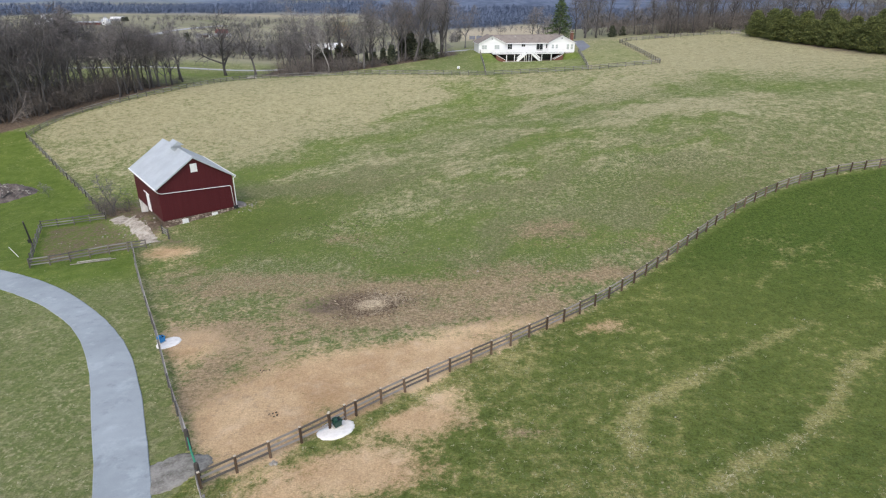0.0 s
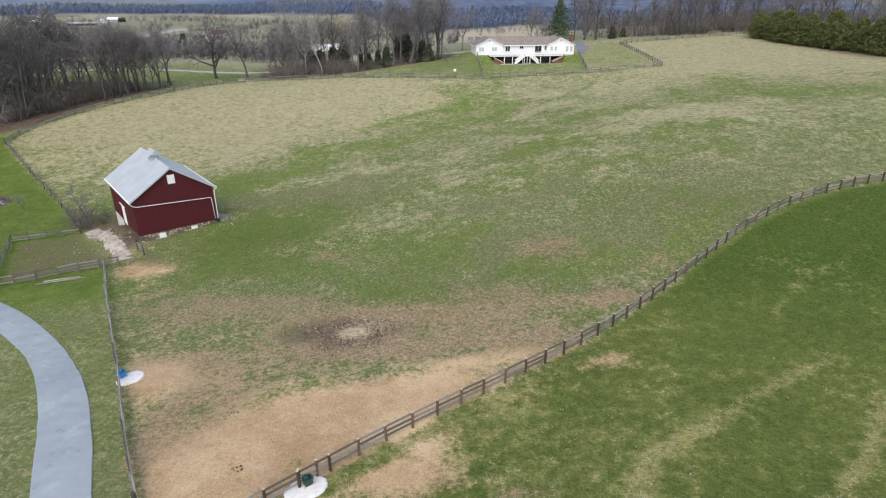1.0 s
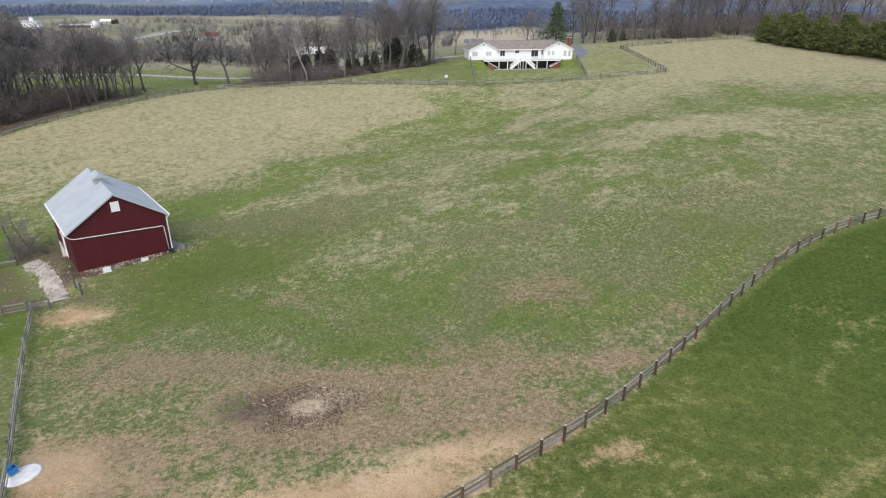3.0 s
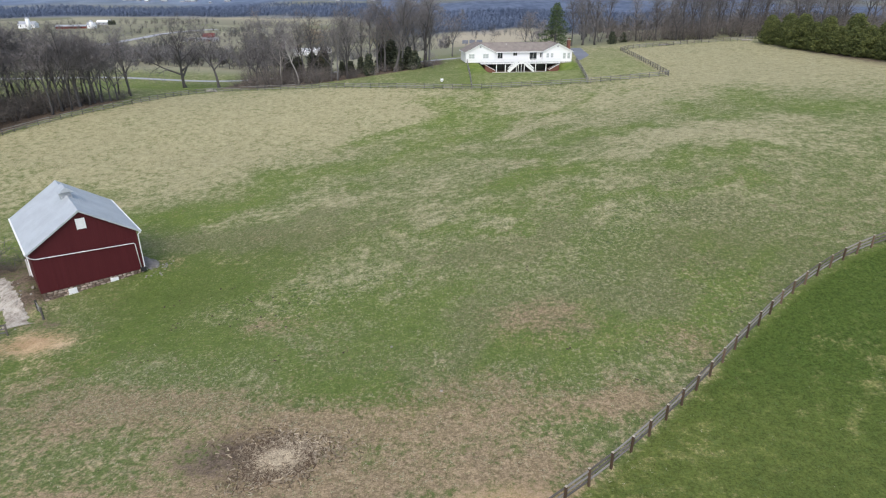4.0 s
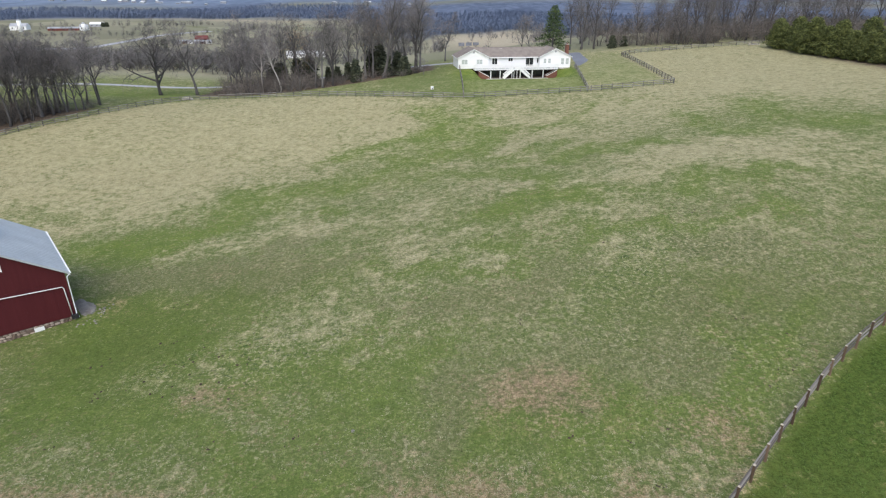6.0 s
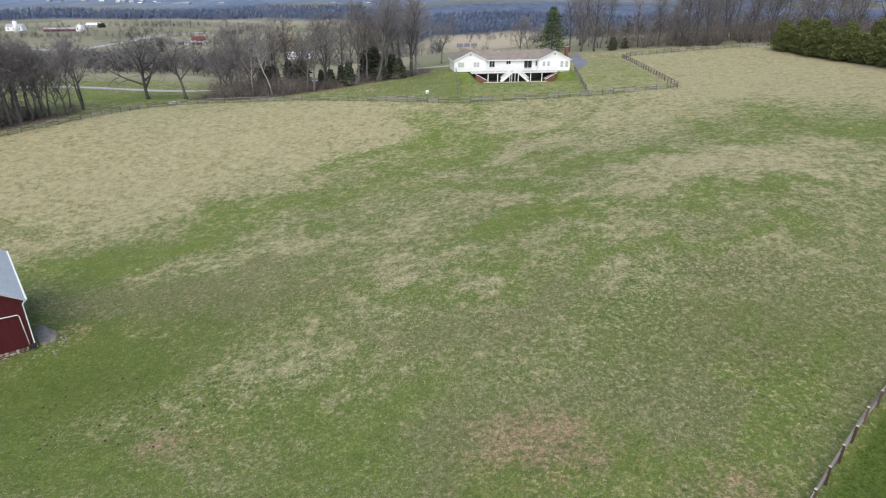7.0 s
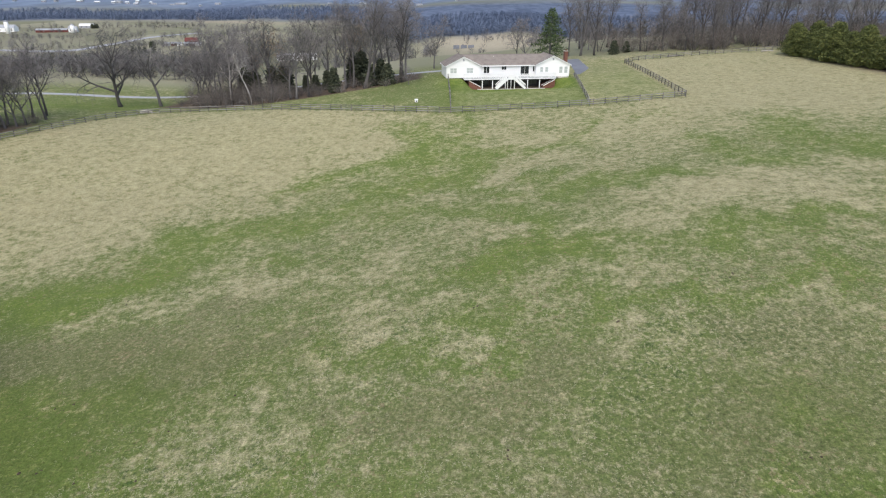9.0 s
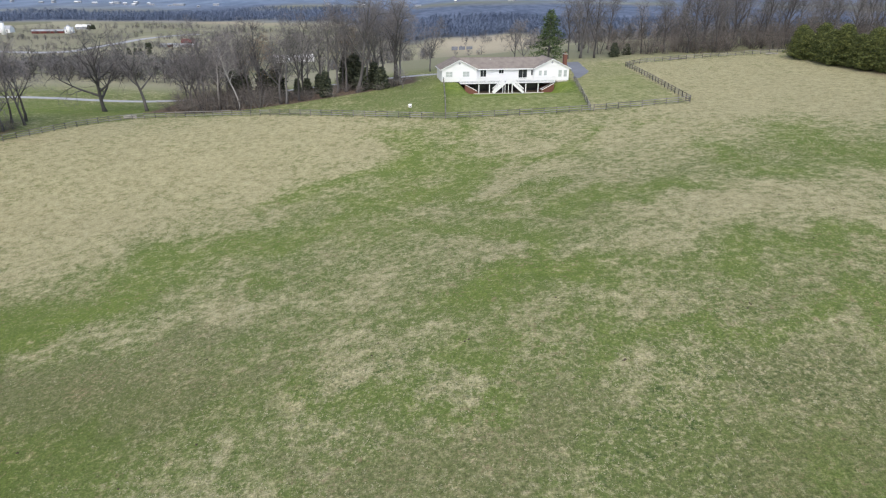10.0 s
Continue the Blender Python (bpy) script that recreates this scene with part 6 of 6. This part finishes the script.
# ---- small things in the paddock and round the barn ----
def mound(x, y, rx, ry, h, material, name, label, category, seed, rough=0.3):
    b = Build()
    n, m = 26, 6
    rg = random.Random(seed)
    for k in range(m + 1):
        for i in range(n):
            a = 2 * math.pi * i / n
            q = k / m * (1 + 0.16 * math.sin(3 * a + seed) + 0.08 * rg.random())
            px, py = x + rx * q * math.cos(a), y + ry * q * math.sin(a)
            t = k / m
            z = gz(px, py) + h * (1 - t * t) * (1 + rough * noise.noise(Vector((px * 1.3, py * 1.3, seed)))) - 0.06 * t
            b.v.append((px, py, z))
    for k in range(m):
        for i in range(n):
            j = (i + 1) % n
            b.f.append((k * n + i, k * n + j, (k + 1) * n + j, (k + 1) * n + i))
    return tagged(new(name, b.mesh(name, material, True)), label, category)


mound(-7.0, 52.7, 1.55, 1.05, 0.16, STRAW, "hay_heap", "flattened heap of old pale straw on bare earth", "hay", 3, 0.6)


def loose_straw():
    """Trampled stems: pale over the heap, darker and thinner out to the sides."""
    r = np.random.RandomState(12)
    n = 7000
    a, q = r.rand(n) * 6.283, np.abs(r.randn(n)) * 1.0
    lobe = 1 + 0.25 * np.sin(3 * a + 1) + 0.18 * np.sin(5 * a) + 0.35 * np.exp(-((a - 0.8) / 0.5) ** 2)
    x, y = -7.2 + 1.75 * q * lobe * np.cos(a), 52.9 + 1.35 * q * lobe * np.sin(a)
    turn, half, w = r.rand(n) * 6.283, 0.06 + 0.16 * r.rand(n), 0.012 + 0.03 * r.rand(n)
    c, s = np.cos(turn), np.sin(turn)
    core = np.clip(1.15 - ((x + 7.0) / 1.7) ** 2 - ((y - 52.7) / 1.15) ** 2, 0, 1)
    z = ground_z(x, y) + 0.05 + 0.14 * core + 0.05 * r.rand(n)
    V = np.zeros((n, 4, 3))
    for k, (i, j) in enumerate(((-1, -1), (1, -1), (1, 1), (-1, 1))):
        V[:, k] = np.stack([x + i * half * c - j * w * s, y + i * half * s + j * w * c, z + i * 0.05 * (r.rand(n) - 0.5)], -1)
    me = bpy.data.meshes.new("loose_straw")
    me.from_pydata(V.reshape(-1, 3).tolist(), [], np.arange(4 * n).reshape(n, 4).tolist())
    me.attributes.new("pale", "FLOAT", "POINT").data.foreach_set("value", np.repeat(np.clip(0.2 + 0.6 * core + 0.35 * r.randn(n) + 0.35 * np.exp(-((a - 0.9) / 0.7) ** 2) * (q > 0.7), 0, 1), 4).astype(np.float32))
    sh = Shade("trampled_straw")
    me.materials.append(sh.done(sh.mix(sh.attr("pale"), (0.110, 0.076, 0.050), (0.54, 0.45, 0.31)), 0.95, 0.0, 0.1))
    return tagged(new("loose_straw", me), "trampled straw strewn round the hay heap", "straw", kind="stuff")


loose_straw()
CLODS = [lumpy(60 + k, (0.22, 0.17, 0.11), 1, 0.5, 0.4).mesh("clod", MUCK_AND_SHADE) for k in range(4)]
clod_rng = random.Random(31)


def clod(x, y, s, label, group):
    ob = new("dung_clod", CLODS[clod_rng.randrange(4)])
    ob.matrix_world = pose(x, y, gz(x, y) + 0.02, 0, 0, clod_rng.uniform(0, 360)) @ Matrix.Diagonal((s, s, s, 1))
    return tagged(ob, label, "dung", group)


for i in range(130):
    a, q = clod_rng.uniform(0, 6.283), 0.55 + abs(clod_rng.gauss(0, 0.75))
    clod(-7.6 + 1.9 * q * math.cos(a), 53.2 + 1.5 * q * math.sin(a), clod_rng.uniform(0.15, 0.5), "dark trampled clod round the straw heap", "clods round the straw")
for i in range(34):
    clod(-15 + clod_rng.gauss(0, 4.5), 76 + clod_rng.gauss(0, 2.6), clod_rng.uniform(0.3, 0.75), "dark dung pile in rough grass", "dung piles")
for i in range(46):
    x, y = clod_rng.uniform(-25, 55), clod_rng.uniform(62, 118)
    for k in range(clod_rng.randrange(1, 6)):
        clod(x + clod_rng.gauss(0, 0.45), y + clod_rng.gauss(0, 0.35), clod_rng.uniform(0.2, 0.6), "dark dung pile in grass", "dung piles")
for x, y in ((-12.2, 34.8), (18.8, 59.4), (-14.6, 41.0)):
    for k in range(9):
        clod(x + clod_rng.gauss(0, 0.25), y + clod_rng.gauss(0, 0.12), clod_rng.uniform(0.2, 0.5), "brown dung crumbs on bare earth", "dung piles")

# stones
STONE_PALE = surface("weathered_field_stone", (0.20, 0.18, 0.155), (0.42, 0.39, 0.34), 0.95, 3, 20, 0.5, 0.02)
PEBBLES = [lumpy(80 + k, (0.16, 0.13, 0.1), 1, 0.5, 0.3).mesh("rock", STONE_PALE) for k in range(3)]


def rocks(spots, label, group, lo, hi):
    for x, y in spots:
        s = clod_rng.uniform(lo, hi)
        ob = new("rock", PEBBLES[clod_rng.randrange(3)])
        ob.matrix_world = pose(x, y, gz(x, y) + 0.02, 0, 0, clod_rng.uniform(0, 360)) @ Matrix.Diagonal((s, s, s, 1))
        tagged(ob, label, "rock", group)


rocks([(clod_rng.gauss(-29.6, 0.55), clod_rng.gauss(87.0, 1.1)) for _ in range(34)], "pale loose rock at the barn corner", "barn corner rocks", 0.4, 1.0)
rocks([(clod_rng.gauss(-44.2, 2.4), clod_rng.gauss(80.6, 2.6)) for _ in range(46)], "pale broken stone beside the barn apron", "apron stones", 0.5, 1.3)
rocks([(clod_rng.gauss(-51.5, 3.0), clod_rng.gauss(76.5, 3.0)) for _ in range(10)], "grey stone in the muddy pen", "pen stones", 0.4, 1.0)
rocks([(-10.7, 29.5), (-10.55, 29.35), (-10.8, 29.3)], "white rock at a fence post", "fence rocks", 0.9, 1.3)
rocks([(13.1, 30.3), (9.4, 31.9), (16.0, 33.4), (27.0, 46.5), (27.6, 46.2), (31.5, 47.0), (32.2, 46.7)], "pale stone lying in green grass", "field stones", 0.3, 0.65)
rocks([(3.8, 59.5), (-0.5, 66.0)], "pale stone in grazed grass", "field stones", 0.9, 1.3)

# concrete apron and worn path below the barn
CRACKED = surface("cracked_concrete", (0.12, 0.088, 0.060), (0.50, 0.455, 0.385), 0.95, 1.1, 6, 0.7, 0.04)


def slab(x, y, rx, ry, turn, material, name, label, category, lift=0.04):
    ob = pad(x, y, rx, ry, turn, name, label, 0.45)
    ob.data.materials[0] = material
    ob["category"] = category
    ob["kind"] = "structure"
    ob.location.z = lift - 0.09


strip("concrete_apron", [(-51.2, 86.4), (-49.0, 84.2), (-45.6, 81.0), (-42.6, 77.2), (-40.2, 74.4)], [(-49.9, 88.6), (-47.2, 85.6), (-44.0, 81.9), (-40.8, 78.2), (-38.2, 75.2)], CRACKED, "broken pale concrete and gravel apron beside the barn", 0.03, 5, 0.35, "apron", 3.2)
slab(-31.6, 88.2, 2.2, 0.8, BARN_YAW + math.pi / 2, surface("stone_dust", (0.13, 0.115, 0.10), (0.33, 0.30, 0.265), 0.95, 1.2, 7, 0.7, 0.04), "barn_gravel", "strip of grey-brown stone dust along the barn wall", "gravel", 0.05)
slab(-17.0, 28.6, 2.3, 1.7, 0.9, GRAVEL, "gravel_entry", "patch of grey gravel before the farm gate", "gravel", 0.035)

gate2 = thing("barn_gate", Matrix.Translation((-38.9, 77.6, gz(-38.9, 77.6))), "short weathered plank gate at the barn corner", "gate")
for h in (0.35, 0.7, 1.05):
    part("plank", Build().beam((0, 0, h), (1.5, -1.6, h), 0.04, 0.16), RAIL_GREY, gate2)
for x, y in ((0, 0), (1.5, -1.6)):
    part("post", Build().box((x - 0.08, y - 0.08, -0.3), (x + 0.08, y + 0.08, 1.35)), POST_GREY, gate2, bevel=0.01)

# weathered poles on the grass outside the pen
for i, (a, b) in enumerate((((-46.0, 68.75), (-42.2, 69.8)), ((-45.6, 68.3), (-41.4, 69.55)), ((-46.4, 67.95), (-42.8, 68.9)), ((-44.9, 68.45), (-41.9, 69.0)))):
    pole = Build().tube([(*a, gz(*a) + 0.09), ((a[0] + b[0]) / 2, (a[1] + b[1]) / 2 + 0.05, gz(*a) / 2 + gz(*b) / 2 + 0.1), (*b, gz(*b) + 0.09)], [0.06, 0.055, 0.045], 7)
    tagged(new("pole", pole.mesh("pole", DEADWOOD, True)), "silvered wooden pole lying on grass", "log", "poles by the pen")
# dark service post and thin white stake
sp = thing("service_post", pose(-56.3, 76.0, gz(-56.3, 76.0), 0, -6, 0), "tall dark leaning post with a small dark box", "post")
part("shaft", Build().tube([(0, 0, -0.4), (0, 0, 3.6)], [0.13, 0.10], 10), FRAME_DARK, sp)
part("box", Build().box((-0.2, -0.28, 0.7), (0.2, -0.1, 1.2)), DARK_STEEL, sp)
part("cap", Build().tube([(0, 0, 3.6), (0, 0, 3.75)], [0.12, 0.08], 10), POST_GREY, sp)
stake = thing("white_stake", pose(-55.6, 72.0, gz(-55.6, 72.0), 0, -32, 0), "thin white leaning stake in lawn", "stake")
part("shaft", Build().tube([(0, 0, -0.3), (0, 0, 1.7)], [0.035, 0.03], 8), WHITE_PAINT, stake)

# brush and rock heap on the lawn
mound(-77.0, 100.0, 5.2, 3.6, 1.8, surface("brush_heap", (0.055, 0.047, 0.043), (0.19, 0.16, 0.145), 0.95, 0.9, 4, 0.9, 0.12), "debris_mound", "large heap of brown brush and grey debris on lawn", "heap", 6, 0.7)
for i in range(60):
    x, y = -77.0 + clod_rng.gauss(0, 2.2), 100.0 + clod_rng.gauss(0, 1.5)
    a = clod_rng.uniform(0, 6.28)
    L = clod_rng.uniform(1.0, 2.6)
    z = gz(x, y) + 1.25 * max(0.1, 1 - ((x + 77) / 5.4) ** 2 - ((y - 100) / 3.8) ** 2)
    b = Build().tube([(x, y, z), (x + L * math.cos(a) * 0.5, y + L * math.sin(a) * 0.5, z + 0.12), (x + L * math.cos(a), y + L * math.sin(a), z - 0.25)], [0.07, 0.06, 0.03], 6)
    tagged(new("branch", b.mesh("branch", DEADWOOD if i % 2 else BARK, True)), "broken branch lying on the brush heap", "branch", "heap branches")

for i in range(70):
    x, y = -77.0 + clod_rng.gauss(0, 2.0), 100.0 + clod_rng.gauss(0, 1.4)
    k = 1 - ((x + 77) / 5.4) ** 2 - ((y - 100) / 3.8) ** 2
    ob = new("rock", PEBBLES[clod_rng.randrange(3)])
    q = clod_rng.uniform(0.7, 1.9)
    ob.matrix_world = pose(x, y, gz(x, y) + 1.7 * max(0.02, k), 0, 0, clod_rng.uniform(0, 360)) @ Matrix.Diagonal((q, q, q, 1))
    tagged(ob, "grey rock lying on the debris heap", "rock", "heap rocks")

# white salt-lick hut beside the house fence
hut = thing("dog_house", pose(4.5, 181.2, gz(4.5, 181.2), 0, 0, 8) @ Matrix.Diagonal((0.55, 0.55, 0.6, 1)), "small white hutch on grass beside the fence", "hutch")
part("body", Build().box((-0.55, -0.4, 0), (0.55, 0.4, 0.85)), WHITE_PAINT, hut, bevel=0.02)
part("roof", Build().prism([(-0.55, 0.85), (0.55, 0.85), (0, 1.2)], "x", -0.65, 0.65), WHITE_PAINT, hut)
# Dark panel on the closed front stands for the shade inside an opening.
part("doorway", Build().box((-0.2, -0.42, 0.1), (0.2, -0.405, 0.6)), INTERIOR_SHADE, hut)

# dead wood at the fences
for x, y, L, turn, r, lbl in ((-58.6, 190.6, 2.6, 35, 0.4, "thick bleached log by the wood edge"), (-57.6, 190.9, 1.8, 120, 0.22, "short bleached log by the wood edge"), (79.0, 233.4, 3.2, 10, 0.25, "grey log heaped at the back fence"),
                              (80.5, 233.9, 2.6, 160, 0.22, "grey log heaped at the back fence"), (82.0, 233.5, 2.2, 40, 0.2, "grey log heaped at the back fence"), (105.5, 232.0, 2.4, 20, 0.22, "grey log lying at the back fence"), (107.0, 232.2, 2.0, 150, 0.2, "grey log lying at the back fence")):
    b = Build().tube([(-L / 2, 0, r * 0.8), (0, 0.06, r), (L / 2, 0, r * 0.9)], [r, r * 0.92, r * 0.7], 9)
    ob = new("log", b.mesh("log", DEADWOOD, True))
    ob.matrix_world = pose(x, y, gz(x, y), 0, 0, turn)
    tagged(ob, lbl, "log", "dead wood")

# steel frame standing in the far field
feed_frame = thing("metal_frame", pose(30.0, 722.0, gz(30.0, 722.0), 0, 0, 10), "blue-grey metal feed frame in far field", "frame")
for x in (0, 8, 16):
    part("panel", Build().box((x, 0, 0.4), (x + 6.5, 0.4, 4.0)), DRIVE, feed_frame)
    part("leg", Build().box((x + 0.3, 0.05, -1.0), (x + 0.7, 0.35, 0.4)), DARK_STEEL, feed_frame)


# ---- grass tufts ----
def tufts(n, near, deep, tall, wide, seed, label):
    """Sprays of blades over the pasture, tall and wide in metres."""
    r = np.random.RandomState(seed)
    y = near + deep * r.rand(n) ** 1.25
    x = (r.rand(n) * 2 - 1) * (26 + 0.72 * y) + 8 - 0.02 * y
    rough, mown, fallow, dry, dirt, lush, litter, far, wood_a, ridge, dull, rank, brown = zones(x, y)
    lane = np.minimum(-side_of(x, y, LANE_EAST), side_of(x, y, LANE_WEST))
    dx, dy = x - BARN_AT[0], y - BARN_AT[1]
    u, v = dx * math.cos(BARN_YAW) + dy * math.sin(BARN_YAW), -dx * math.sin(BARN_YAW) + dy * math.cos(BARN_YAW)
    keep = (r.rand(n) > dirt * 1.5) & (r.rand(n) > 0.8 * mown) & ((far < 0.3) & (wood_a < 0.3)) & ((tall < 0.12) | (r.rand(n) < 0.25 + dry)) & (litter < 0.3) & ((np.abs(u) > 5.4) | (v < -0.1) | (v > 13.6)) & ~((side_of(x, y, LANE_EAST) < 0.2) & (side_of(x, y, LANE_WEST) > -0.2))
    for px, py, pr in ((-7.3, 32.9, 2.1), (-24.7, 46.5, 1.8), (-17.0, 28.6, 2.4), (-7.3, 53.0, 1.6), (-43, 81, 4.5), (-38, 76, 2.5)):
        keep &= (x - px) ** 2 + (y - py) ** 2 > pr * pr
    x, y, dry, lush = x[keep], y[keep], dry[keep], lush[keep]
    rank = rank[keep]
    n = len(x)
    z = ground_z(x, y)
    tone = np.clip(0.95 * dry + 0.17 - 0.34 * rank + 0.24 * r.randn(n), 0, 1)
    size = tall * (0.45 + 0.6 * r.rand(n))
    blades, lift = 3, 0.5 if tall < 0.12 else 1.0
    V = np.zeros((n, blades, 3, 3))
    for k in range(blades):
        a = r.rand(n) * 6.283
        c, s = np.cos(a), np.sin(a)
        out = size * (1.0 + 1.4 * r.rand(n))
        w = wide * (0.45 + 0.6 * r.rand(n))
        ox, oy = 0.08 * r.randn(n), 0.08 * r.randn(n)
        V[:, k, 0] = np.stack([x + ox - s * w, y + oy + c * w, z + 0.045], -1)
        V[:, k, 1] = np.stack([x + ox + s * w, y + oy - c * w, z + 0.045], -1)
        V[:, k, 2] = np.stack([x + ox + c * out, y + oy + s * out, z + 0.05 + size * (0.1 + lift * r.rand(n))], -1)
    me = bpy.data.meshes.new("grass_tufts")
    m = n * blades * 3
    me.vertices.add(m)
    me.vertices.foreach_set("co", V.reshape(-1).astype(np.float32))
    me.loops.add(m)
    me.loops.foreach_set("vertex_index", np.arange(m, dtype=np.int32))
    me.polygons.add(m // 3)
    me.polygons.foreach_set("loop_start", np.arange(0, m, 3, dtype=np.int32))
    me.attributes.new("tone", "FLOAT", "POINT").data.foreach_set("value", np.repeat(tone, blades * 3).astype(np.float32))
    me.attributes.new("lush", "FLOAT", "POINT").data.foreach_set("value", np.repeat(lush, blades * 3).astype(np.float32))
    me.update(calc_edges=True)
    me.validate()
    s = Shade("grass_tuft_blades")
    green = s.mix(s.attr("lush"), (0.115, 0.155, 0.045), (0.120, 0.190, 0.038))
    straw = s.mix(s.noise(1.3, 3), (0.36, 0.33, 0.20), (0.56, 0.52, 0.35))
    me.materials.append(s.done(s.mix(s.range(s.attr("tone"), 0.25, 0.75), green, straw), 0.9, 0.0, 0.1))
    return tagged(new("grass_tufts", me), label, "grass", kind="stuff")


tufts(92000, 24, 118, 0.115, 0.031, 8, "uneven tufts of dry and green pasture grass")
tufts(170000, 58, 78, 0.09, 0.024, 9, "short matted stems of grazed pasture grass")
tufts(60000, 128, 95, 0.13, 0.05, 10, "ungrazed tussocks of dry pasture grass")
